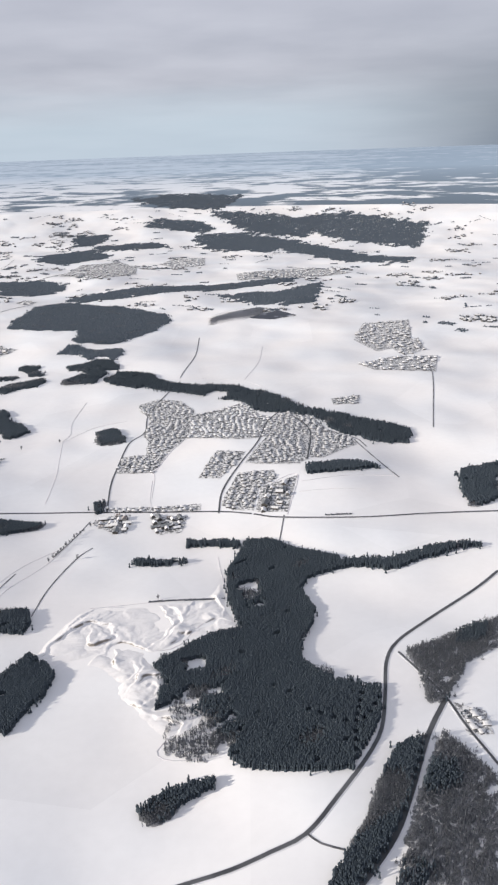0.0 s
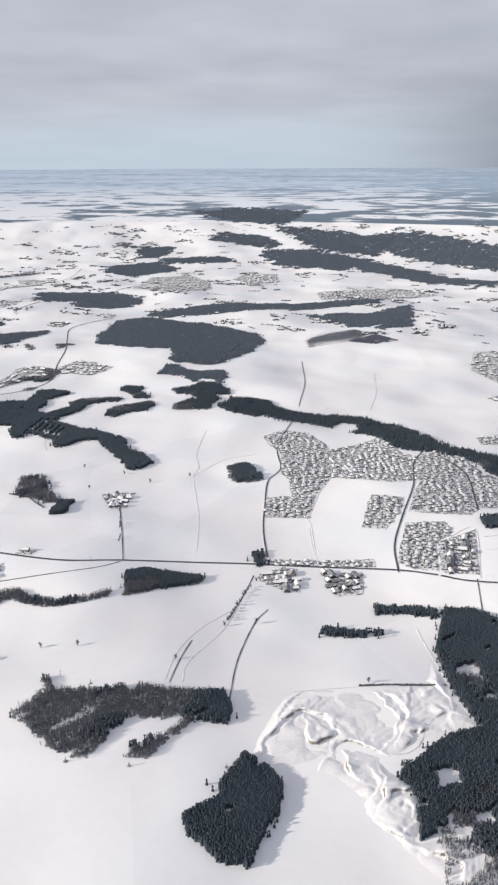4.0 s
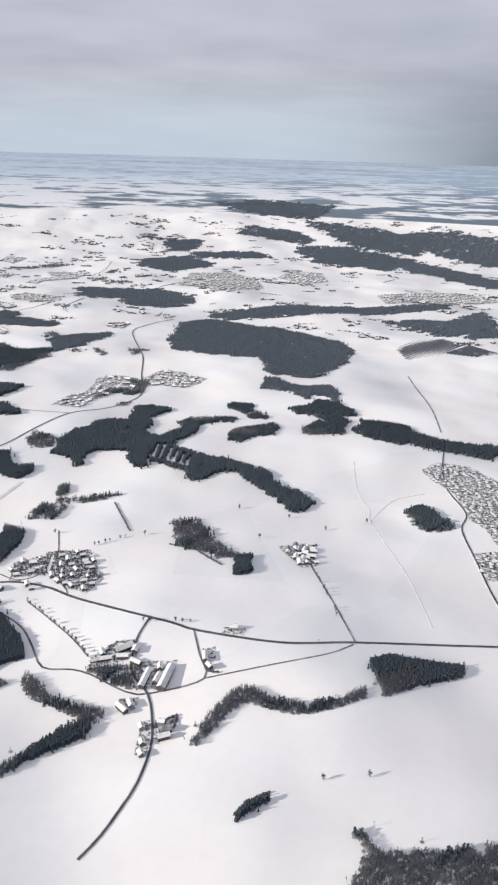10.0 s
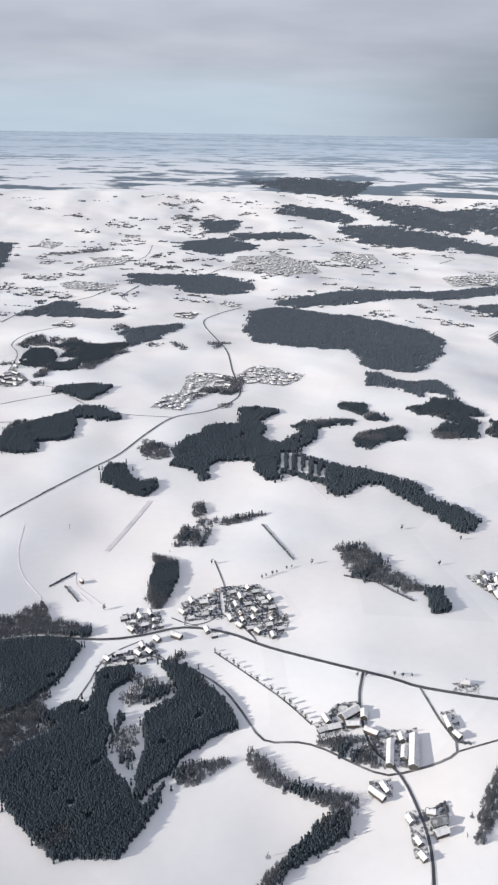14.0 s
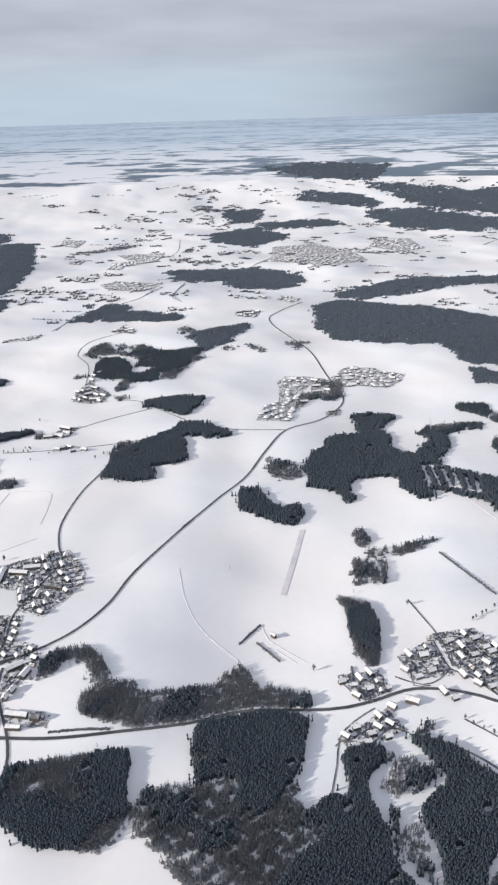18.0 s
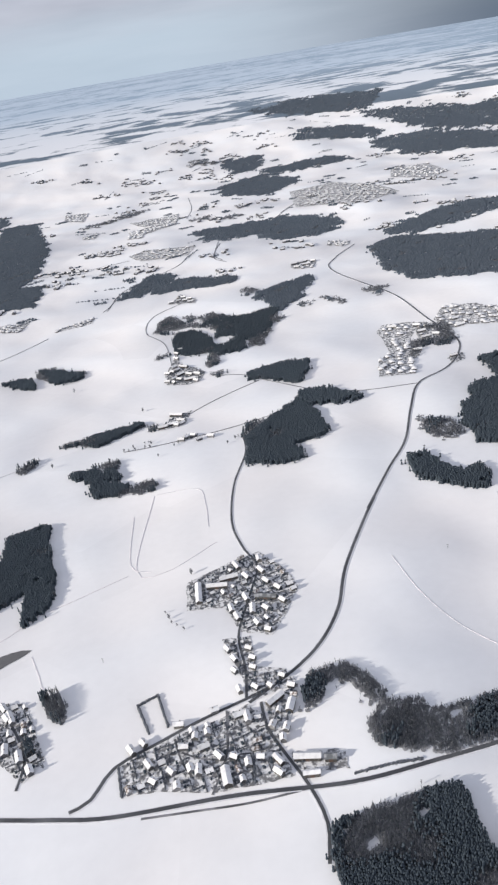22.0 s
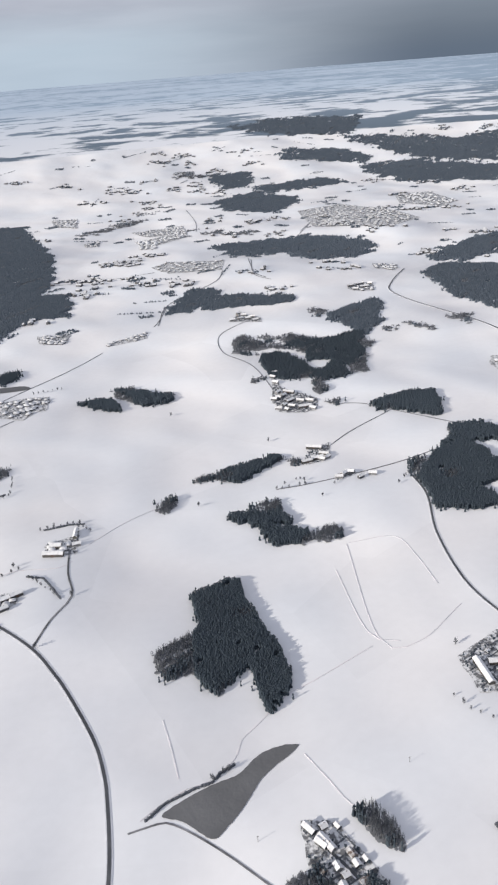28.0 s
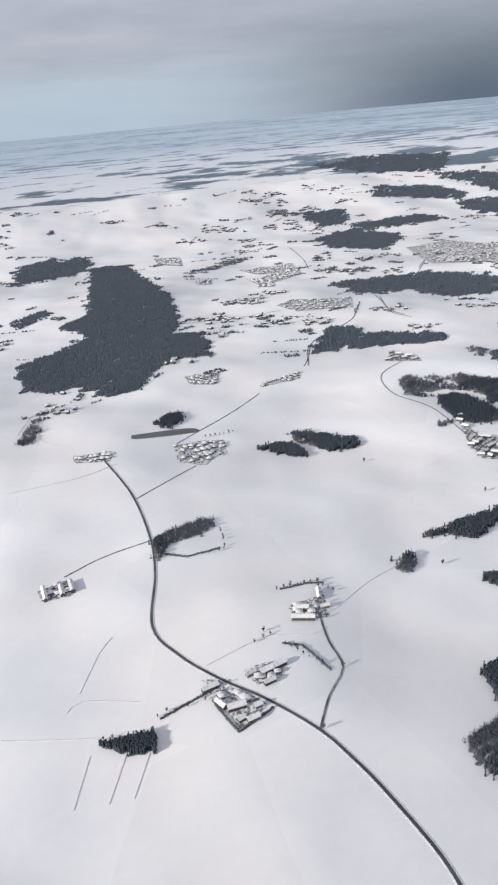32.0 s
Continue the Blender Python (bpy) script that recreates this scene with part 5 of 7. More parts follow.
wood("spruce", [(-144, 411), (-133, 405), (-123, 393), (-123, 385), (-132, 361), (-139, 343), (-152, 345), (-168, 359), (-172, 368), (-151, 383), (-146, 399)], "dense dark spruce wood with a ragged edge in the snow", CLEARINGS)
wood("mixed", [(-241, 609), (-227, 615), (-211, 611), (-180, 609), (-183, 598), (-212, 588), (-236, 575)], "mixed wood of dark spruces and leafless trees", CLEARINGS)
wood("spruce", [(-433, 1625), (-387, 1668), (-308, 1617), (-233, 1582), (-149, 1509), (-143, 1429), (-162, 1362), (-221, 1265), (-282, 1271), (-295, 1365), (-361, 1373), (-427, 1398), (-445, 1478)], "dense dark spruce wood with a ragged edge in the snow", CLEARINGS)
wood("spruce", [(-353, 1741), (-274, 1780), (-163, 1781), (-14, 1840), (128, 1886), (111, 1831), (-27, 1789), (-172, 1723), (-283, 1676), (-350, 1684)], "dense dark spruce wood with a ragged edge in the snow", CLEARINGS)
wood("spruce", [(-699, 1973), (-652, 1987), (-515, 1964), (-435, 1875), (-429, 1827), (-506, 1783), (-562, 1790), (-580, 1871), (-661, 1874)], "dense dark spruce wood with a ragged edge in the snow", CLEARINGS)
wood("spruce", [(-602, 2451), (-529, 2555), (-465, 2554), (-401, 2413), (-488, 2269), (-577, 2313)], "dense dark spruce wood with a ragged edge in the snow", CLEARINGS)
wood("spruce", [(-699, 1006), (-695, 1036), (-671, 1065), (-644, 1090), (-634, 1079), (-624, 1021), (-632, 1011), (-656, 1009), (-656, 979), (-674, 977), (-703, 987)], "dense dark spruce wood with a ragged edge in the snow", CLEARINGS)
wood("spruce", [(-639, 1109), (-612, 1110), (-579, 1073), (-604, 1068), (-633, 1076), (-641, 1093)], "dense dark spruce wood with a ragged edge in the snow", CLEARINGS)
wood("spruce", [(-678, 1185), (-652, 1197), (-614, 1196), (-615, 1168), (-630, 1134), (-650, 1153), (-675, 1171)], "dense dark spruce wood with a ragged edge in the snow", CLEARINGS)
wood("spruce", [(-821, 1606), (-781, 1658), (-761, 1687), (-739, 1639), (-652, 1574), (-656, 1551), (-712, 1563), (-769, 1576)], "dense dark spruce wood with a ragged edge in the snow", CLEARINGS)
wood("spruce", [(-689, 1987), (-611, 1993), (-522, 1986), (-430, 1906), (-436, 1847), (-494, 1823), (-558, 1801), (-576, 1875), (-644, 1905)], "dense dark spruce wood with a ragged edge in the snow", CLEARINGS)
wood("spruce", [(-952, 1296), (-917, 1292), (-908, 1258), (-941, 1273)], "dense dark spruce wood with a ragged edge in the snow", CLEARINGS)
wood("spruce", [(-913, 1312), (-887, 1304), (-860, 1285), (-862, 1266), (-886, 1260), (-895, 1283)], "dense dark spruce wood with a ragged edge in the snow", CLEARINGS)
wood("spruce", [(-889, 939), (-874, 944), (-863, 948), (-857, 945), (-857, 924), (-853, 912), (-852, 898), (-848, 884), (-847, 869), (-847, 855), (-849, 845), (-858, 837), (-863, 833), (-865, 837), (-866, 848), (-866, 863), (-867, 870), (-874, 864), (-887, 854), (-891, 857), (-897, 873), (-893, 904), (-888, 910), (-889, 928)], "dense dark spruce plantation with straight edges")
wood("bare", [(-897, 873), (-901, 875), (-912, 871), (-916, 879), (-918, 889), (-915, 897), (-904, 901), (-894, 905)], "grey-brown leafless copse with a few spruces")
wood("bare", [(-900, 1048), (-892, 1060), (-882, 1065), (-885, 1049), (-894, 1038)], "grey-brown leafless copse with a few spruces", CLEARINGS)
wood("spruce", [(-599, 2488), (-498, 2561), (-414, 2434), (-504, 2246), (-600, 2336)], "dense dark spruce wood with a ragged edge in the snow", CLEARINGS)
wood("spruce", [(-564, 2761), (-454, 2755), (-486, 2616), (-562, 2653)], "dense dark spruce wood with a ragged edge in the snow", CLEARINGS)
wood("spruce", [(-472, 2609), (-306, 2601), (-227, 2558), (-324, 2543), (-457, 2549)], "dense dark spruce wood with a ragged edge in the snow", CLEARINGS)
wood("spruce", [(-337, 1774), (-228, 1781), (-275, 1693), (-351, 1701)], "dense dark spruce wood with a ragged edge in the snow", CLEARINGS)
wood("bare", [(-703, 725), (-696, 739), (-679, 742), (-668, 733), (-662, 718), (-662, 711), (-645, 708), (-657, 680), (-676, 687), (-675, 700), (-671, 716), (-678, 728), (-691, 722), (-702, 712)], "grey-brown leafless copse with a few spruces", CLEARINGS)
wood("bare", [(-843, 765), (-834, 767), (-827, 754), (-828, 741), (-836, 746)], "grey-brown leafless copse with a few spruces", CLEARINGS, 1.7)
wood("spruce", [(-1208, 1599), (-1220, 1699), (-1176, 1740), (-1121, 1803), (-1179, 1892), (-1126, 1953), (-1135, 2417), (-1053, 2402), (-1026, 2229), (-984, 2053), (-983, 1846), (-998, 1752), (-961, 1734), (-961, 1611), (-1010, 1621), (-1038, 1588), (-1061, 1515), (-1098, 1513), (-1136, 1580), (-1162, 1554)], "dense dark spruce wood with a ragged edge in the snow", CLEARINGS)
wood("spruce", [(-1310, 2490), (-1237, 2544), (-1137, 2505), (-1141, 2392), (-1223, 2342), (-1289, 2301)], "dense dark spruce wood with a ragged edge in the snow", CLEARINGS)
wood("spruce", [(-1253, 1988), (-1207, 2019), (-1195, 1992), (-1246, 1924)], "dense dark spruce wood with a ragged edge in the snow", CLEARINGS)
wood("spruce", [(-1100, 939), (-1086, 939), (-1071, 940), (-1070, 925), (-1086, 928)], "dense dark spruce wood with a ragged edge in the snow", CLEARINGS)
wood("bare", [(-1062, 1140), (-1051, 1150), (-1012, 1162), (-1013, 1147), (-1025, 1137), (-1051, 1128), (-1058, 1104), (-1062, 1118)], "grey-brown leafless copse with a few spruces", CLEARINGS)
wood("spruce", [(-1044, 1393), (-1018, 1423), (-1017, 1397), (-1039, 1374)], "dense dark spruce wood with a ragged edge in the snow", CLEARINGS)
wood("spruce", [(-310, 2928), (-154, 2869), (-87, 2767), (-140, 2714), (-244, 2803)], "dense dark spruce wood with a ragged edge in the snow", CLEARINGS)
wood("spruce", [(-144, 2704), (13, 2682), (144, 2472), (84, 2361), (-77, 2470), (-158, 2622)], "dense dark spruce wood with a ragged edge in the snow", CLEARINGS)
wood("spruce", [(-115, 2986), (101, 2888), (289, 2748), (200, 2577), (40, 2667), (-33, 2820)], "dense dark spruce wood with a ragged edge in the snow", CLEARINGS)
wood("spruce", [(-343, 3231), (-125, 3190), (9, 3129), (-78, 2987), (-208, 3039)], "dense dark spruce wood with a ragged edge in the snow", CLEARINGS)
wood("spruce", [(173, 2816), (362, 2819), (601, 2594), (516, 2315), (386, 2437), (277, 2561)], "dense dark spruce wood with a ragged edge in the snow", CLEARINGS)
wood("spruce", [(91, 2595), (186, 2530), (354, 2245), (456, 2127), (425, 2032), (283, 2139), (138, 2327)], "dense dark spruce wood with a ragged edge in the snow", CLEARINGS)
wood("spruce", [(81, 1681), (180, 1815), (141, 1551), (74, 1529)], "dense dark spruce wood with a ragged edge in the snow", CLEARINGS)
wood("spruce", [(-384, 1728), (-235, 1809), (-41, 1810), (89, 1857), (82, 1815), (-72, 1732), (-211, 1736), (-355, 1659)], "dense dark spruce wood with a ragged edge in the snow", CLEARINGS)
wood("spruce", [(-557, 2767), (-448, 2764), (-465, 2663), (-540, 2628), (-572, 2685)], "dense dark spruce wood with a ragged edge in the snow", CLEARINGS)
wood("bare", [(-657, 2818), (-550, 2769), (-556, 2736), (-657, 2774)], "grey-brown leafless copse with a few spruces", CLEARINGS)
wood("spruce", [(-478, 2580), (-372, 2612), (-270, 2621), (-229, 2554), (-384, 2525)], "dense dark spruce wood with a ragged edge in the snow", CLEARINGS)
wood("spruce", [(-75, 2628), (90, 2613), (126, 2453), (-1, 2422), (-121, 2481)], "dense dark spruce wood with a ragged edge in the snow", CLEARINGS)
wood("spruce", [(-351, 2888), (-215, 2880), (-114, 2770), (-177, 2744), (-314, 2823)], "dense dark spruce wood with a ragged edge in the snow", CLEARINGS)
wood("spruce", [(-425, 3181), (-210, 3194), (-72, 3095), (-120, 2998), (-304, 3068)], "dense dark spruce wood with a ragged edge in the snow", CLEARINGS)
wood("spruce", [(-35, 2816), (120, 2798), (197, 2588), (71, 2690)], "dense dark spruce wood with a ragged edge in the snow", CLEARINGS)
wood("bare", [(-856, 2323), (-785, 2353), (-786, 2322), (-853, 2284)], "grey-brown leafless copse with a few spruces", CLEARINGS)
wood("bare", [(-932, 2252), (-858, 2295), (-858, 2266), (-928, 2228)], "grey-brown leafless copse with a few spruces", CLEARINGS)
wood("bare", [(-686, 2113), (-594, 2068), (-599, 2045), (-689, 2084)], "grey-brown leafless copse with a few spruces", CLEARINGS)
wood("bare", [(-584, 1398), (-569, 1391), (-574, 1379), (-587, 1385)], "grey-brown leafless copse with a few spruces", CLEARINGS)
wood("bare", [(-560, 1406), (-527, 1374), (-532, 1362), (-561, 1395)], "grey-brown leafless copse with a few spruces", CLEARINGS)
wood("spruce", [(-708, 1585), (-653, 1573), (-659, 1547), (-711, 1561)], "dense dark spruce wood with a ragged edge in the snow", CLEARINGS)
wood("spruce", [(-805, 1634), (-770, 1693), (-768, 1659), (-787, 1627)], "dense dark spruce wood with a ragged edge in the snow", CLEARINGS)
wood("spruce", [(-822, 1608), (-787, 1605), (-794, 1572), (-824, 1584)], "dense dark spruce wood with a ragged edge in the snow", CLEARINGS)
wood("bare", [(-917, 1319), (-896, 1318), (-888, 1303), (-895, 1278), (-916, 1299)], "grey-brown leafless copse with a few spruces", CLEARINGS)
wood("spruce", [(-1032, 1713), (-959, 1745), (-958, 1615), (-984, 1617), (-1016, 1656)], "dense dark spruce wood with a ragged edge in the snow", CLEARINGS)
wood("spruce", [(-1037, 1402), (-1021, 1423), (-1016, 1405), (-1032, 1369)], "dense dark spruce wood with a ragged edge in the snow", CLEARINGS)
wood("bare", [(-496, 1408), (-471, 1393), (-484, 1367), (-502, 1389)], "grey-brown leafless copse with a few spruces", CLEARINGS)
wood("spruce", [(-324, 484), (-318, 492), (-306, 497), (-306, 496), (-315, 490), (-323, 483)], "dense dark spruce wood with a ragged edge in the snow", CLEARINGS)
wood("bare", [(-415, 593), (-403, 598), (-384, 594), (-384, 575), (-399, 581)], "grey-brown leafless copse with a few spruces", CLEARINGS)
wood("mixed", [(-850, 736), (-845, 736), (-841, 726), (-845, 721)], "mixed wood of dark spruces and leafless trees", CLEARINGS)
wood("spruce", [(-148, 387), (-142, 403), (-135, 400), (-136, 386), (-141, 375)], "dense dark spruce wood with a ragged edge in the snow", CLEARINGS)
wood("spruce", [(-140, 375), (-133, 389), (-126, 385), (-125, 373), (-132, 367)], "dense dark spruce wood with a ragged edge in the snow", CLEARINGS)
wood("bare", [(-171, 837), (-159, 848), (-151, 826), (-136, 815), (-137, 800), (-159, 799), (-169, 812)], "grey-brown leafless copse with a few spruces", CLEARINGS)
wood("mixed", [(-144, 649), (-136, 654), (-133, 632), (-141, 630)], "mixed wood of dark spruces and leafless trees", CLEARINGS)
# leafless trees added here in place of the shaded side of a bank
wood("bare", [(-269, 476), (-266, 477), (-261, 471), (-257, 460), (-260, 459), (-264, 466)], "grey-brown leafless copse with a few spruces", CLEARINGS)
wood("bare", [(-879, 742), (-864, 746), (-860, 730), (-867, 725), (-875, 731)], "grey-brown leafless copse with a few spruces", CLEARINGS)
wood("bare", [(-1187, 1384), (-1174, 1446), (-1166, 1410), (-1173, 1368)], "grey-brown leafless copse with a few spruces", CLEARINGS)
wood("spruce", [(-494, 1047), (-481, 1064), (-456, 1068), (-450, 1107), (-454, 1127), (-412, 1122), (-410, 1115), (-431, 1087), (-430, 1056), (-432, 1032), (-425, 1017), (-409, 1014), (-400, 1033), (-382, 1062), (-372, 1059), (-375, 1032), (-384, 1014), (-392, 1006), (-394, 991), (-418, 988), (-419, 953), (-416, 931), (-426, 926), (-436, 935), (-438, 953), (-437, 970), (-452, 974), (-473, 970), (-484, 959), (-484, 932), (-487, 924), (-494, 938), (-504, 952), (-519, 957), (-517, 974), (-520, 992), (-508, 1022), (-496, 1032)], "dense dark spruce wood with a ragged edge in the snow", CLEARINGS)
wood("spruce", [(-380, 919), (-374, 940), (-355, 949), (-332, 940), (-316, 927), (-299, 913), (-284, 885), (-268, 869), (-257, 848), (-261, 837), (-276, 830), (-289, 850), (-286, 857), (-295, 867), (-310, 890), (-324, 914), (-338, 917), (-356, 898), (-368, 892)], "dense dark spruce wood with a ragged edge in the snow", CLEARINGS)
wood("spruce", [(-418, 988), (-398, 983), (-377, 971), (-355, 950), (-373, 933), (-380, 916), (-413, 946)], "dense dark spruce wood with a ragged edge in the snow", CLEARINGS)
wood("bare", [(-556, 985), (-550, 1015), (-538, 1010), (-524, 1000), (-524, 976), (-536, 970), (-551, 976)], "grey-brown leafless copse with a few spruces", CLEARINGS)
wood("spruce", [(-583, 931), (-580, 952), (-562, 953), (-558, 934), (-545, 919), (-531, 926), (-529, 911), (-536, 893), (-556, 901), (-575, 915)], "dense dark spruce wood with a ragged edge in the snow", CLEARINGS)
wood("mixed", [(-395, 1073), (-378, 1088), (-350, 1088), (-331, 1081), (-333, 1068), (-358, 1068), (-379, 1059), (-392, 1058)], "mixed wood of dark spruces and leafless trees", CLEARINGS)
wood("mixed", [(-336, 1019), (-327, 1042), (-304, 1046), (-285, 1053), (-280, 1040), (-284, 1018), (-308, 1016), (-325, 992), (-335, 1001)], "mixed wood of dark spruces and leafless trees", CLEARINGS)
wood("spruce", [(-339, 1137), (-332, 1141), (-309, 1131), (-310, 1106), (-316, 1097), (-327, 1116), (-338, 1124)], "dense dark spruce wood with a ragged edge in the snow", CLEARINGS)
wood("mixed", [(-315, 1091), (-302, 1105), (-289, 1082), (-293, 1075), (-310, 1080)], "mixed wood of dark spruces and leafless trees", CLEARINGS)
wood("spruce", [(-294, 1248), (-270, 1245), (-257, 1228), (-231, 1218), (-200, 1232), (-196, 1179), (-198, 1143), (-222, 1183), (-234, 1156), (-250, 1175), (-270, 1194), (-292, 1199)], "dense dark spruce wood with a ragged edge in the snow", CLEARINGS)
wood("spruce", [(-267, 1111), (-240, 1119), (-230, 1143), (-199, 1134), (-195, 1112), (-181, 1090), (-187, 1080), (-206, 1084), (-199, 1060), (-208, 1020), (-225, 1016), (-218, 1055), (-231, 1080), (-253, 1092)], "dense dark spruce wood with a ragged edge in the snow", CLEARINGS)
wood("spruce", [(-192, 1038), (-179, 1056), (-159, 1058), (-131, 1039), (-144, 999), (-166, 1008), (-191, 1025)], "dense dark spruce wood with a ragged edge in the snow", CLEARINGS)
wood("mixed", [(-251, 1037), (-232, 1060), (-221, 1050), (-228, 1016), (-250, 1020)], "mixed wood of dark spruces and leafless trees", CLEARINGS)
wood("bare", [(-470, 850), (-448, 858), (-435, 861), (-434, 857), (-450, 848), (-466, 841)], "grey-brown leafless copse with a few spruces", CLEARINGS)
wood("bare", [(-501, 827), (-495, 836), (-488, 815), (-502, 814)], "grey-brown leafless copse with a few spruces", CLEARINGS)
wood("bare", [(-494, 880), (-487, 882), (-484, 861), (-490, 853), (-495, 862)], "grey-brown leafless copse with a few spruces", CLEARINGS)
wood("bare", [(-501, 836), (-494, 838), (-498, 802), (-505, 801)], "grey-brown leafless copse with a few spruces", CLEARINGS)
wood("bare", [(-489, 850), (-483, 852), (-487, 809), (-494, 801), (-492, 826)], "grey-brown leafless copse with a few spruces", CLEARINGS)
wood("bare", [(-477, 851), (-473, 854), (-482, 803), (-486, 801)], "grey-brown leafless copse with a few spruces", CLEARINGS)
wood("mixed", [(-520, 788), (-508, 782), (-500, 776), (-498, 755), (-502, 730), (-506, 715), (-512, 714), (-517, 727), (-518, 748), (-516, 770)], "mixed wood of dark spruces and leafless trees", CLEARINGS)
wood("bare", [(-673, 685), (-666, 700), (-654, 706), (-633, 700), (-620, 702), (-599, 704), (-595, 713), (-586, 719), (-581, 714), (-580, 704), (-564, 698), (-549, 692), (-547, 684), (-565, 684), (-587, 685), (-608, 679), (-625, 675), (-644, 674), (-659, 679)], "grey-brown leafless copse with a few spruces", CLEARINGS)
wood("mixed", [(-705, 647), (-702, 651), (-692, 652), (-682, 655), (-674, 655), (-663, 658), (-650, 657), (-644, 657), (-644, 649), (-644, 640), (-644, 631), (-641, 623), (-646, 609), (-654, 601), (-685, 606), (-705, 624), (-707, 634)], "mixed wood of dark spruces and leafless trees")
wood("spruce", [(-612, 670), (-607, 675), (-589, 678), (-571, 680), (-556, 677), (-551, 671), (-554, 663), (-557, 648), (-562, 638), (-569, 628), (-575, 619), (-582, 616), (-586, 621), (-590, 615), (-591, 624), (-589, 637), (-601, 639), (-610, 635), (-613, 649)], "dense dark spruce wood with a ragged edge in the snow")
wood("thin", [(-644, 619), (-633, 633), (-623, 635), (-610, 635), (-590, 638), (-591, 625), (-590, 616), (-582, 616), (-575, 619), (-566, 630), (-561, 631), (-567, 620), (-560, 615), (-564, 601), (-571, 595), (-573, 580), (-573, 572), (-602, 573), (-616, 584), (-631, 602)], "thin leafless growth on a snowy slope")
wood("spruce", [(-539, 646), (-533, 651), (-520, 653), (-515, 649), (-519, 642), (-528, 633), (-529, 623), (-526, 611), (-523, 603), (-525, 592), (-521, 582), (-515, 572), (-510, 568), (-505, 557), (-500, 552), (-492, 568), (-493, 558), (-499, 542), (-508, 526), (-537, 525), (-559, 546), (-578, 568), (-575, 578), (-567, 592), (-551, 603), (-556, 617), (-548, 623), (-539, 623), (-536, 632)], "dense dark spruce wood with a ragged edge in the snow")
wood("spruce", [(-501, 657), (-495, 658), (-485, 654), (-476, 642), (-467, 629), (-459, 616), (-455, 605), (-460, 602), (-469, 598), (-475, 591), (-481, 588), (-486, 581), (-492, 572), (-497, 568), (-504, 556), (-506, 568), (-505, 582), (-503, 589), (-506, 603), (-507, 614), (-501, 622), (-492, 624), (-489, 632), (-494, 643)], "dense dark spruce wood with a ragged edge in the snow")
wood("sparse", [(-526, 636), (-515, 648), (-498, 648), (-490, 635), (-492, 626), (-502, 624), (-519, 622)], "thin leafless growth on a snowy slope")
wood("sparse", [(-521, 616), (-511, 608), (-508, 593), (-509, 576), (-515, 581), (-522, 593)], "thin leafless growth on a snowy slope")
wood("thin", [(-634, 621), (-608, 632), (-585, 623), (-564, 623), (-556, 616), (-553, 605), (-567, 594), (-576, 580), (-590, 583), (-611, 601), (-629, 605)], "thin leafless growth on a snowy slope")
wood("bare", [(-488, 572), (-483, 579), (-477, 582), (-470, 581), (-464, 583), (-457, 582), (-462, 578), (-469, 574), (-476, 567), (-484, 567)], "grey-brown leafless copse with a few spruces")
wood("bare", [(-451, 588), (-448, 589), (-440, 581), (-431, 569), (-418, 562), (-403, 561), (-397, 556), (-402, 548), (-412, 552), (-426, 560), (-441, 568), (-450, 577)], "grey-brown leafless copse with a few spruces")
wood("mixed", [(-403, 547), (-404, 541), (-413, 533), (-425, 526), (-436, 517), (-443, 509), (-449, 509), (-444, 518), (-436, 525), (-423, 538), (-416, 547), (-408, 551)], "mixed wood of dark spruces and leafless trees")
wood("bare", [(-498, 661), (-487, 667), (-486, 665), (-496, 656)], "grey-brown leafless copse with a few spruces", CLEARINGS)
wood("bare", [(-348, 534), (-341, 552), (-331, 568), (-322, 578), (-313, 578), (-302, 568), (-284, 565), (-265, 570), (-246, 583), (-247, 574), (-267, 563), (-286, 557), (-303, 559), (-315, 567), (-325, 561), (-337, 543), (-346, 532)], "grey-brown leafless copse with a few spruces", CLEARINGS)
wood("bare", [(-380, 801), (-360, 807), (-347, 777), (-335, 752), (-323, 742), (-338, 736), (-357, 749), (-372, 758)], "grey-brown leafless copse with a few spruces", CLEARINGS)
wood("spruce", [(-326, 739), (-313, 742), (-315, 711), (-326, 711)], "dense dark spruce wood with a ragged edge in the snow", CLEARINGS)
wood("spruce", [(-632, 1469), (-619, 1475), (-593, 1501), (-574, 1510), (-547, 1527), (-548, 1501), (-573, 1442), (-581, 1415), (-597, 1400), (-609, 1384), (-622, 1389), (-622, 1414), (-625, 1432), (-639, 1444)], "dense dark spruce wood with a ragged edge in the snow")
wood("bare", [(-649, 1499), (-630, 1495), (-632, 1476), (-648, 1458), (-652, 1475)], "grey-brown leafless copse with a few spruces")
wood("mixed", [(-703, 1407), (-683, 1386), (-671, 1383), (-681, 1357), (-691, 1353), (-703, 1368), (-712, 1382)], "mixed wood of dark spruces and leafless trees")
wood("spruce", [(-671, 1383), (-657, 1380), (-639, 1386), (-625, 1390), (-615, 1386), (-625, 1363), (-635, 1330), (-653, 1297), (-662, 1300), (-673, 1310), (-678, 1318), (-686, 1324), (-694, 1323), (-704, 1316), (-693, 1354), (-677, 1366)], "dense dark spruce wood with a ragged edge in the snow")
wood("bare", [(-623, 1370), (-611, 1358), (-618, 1344), (-628, 1338), (-641, 1311), (-646, 1283), (-653, 1270), (-668, 1275), (-657, 1298), (-639, 1327)], "grey-brown leafless copse with a few spruces")
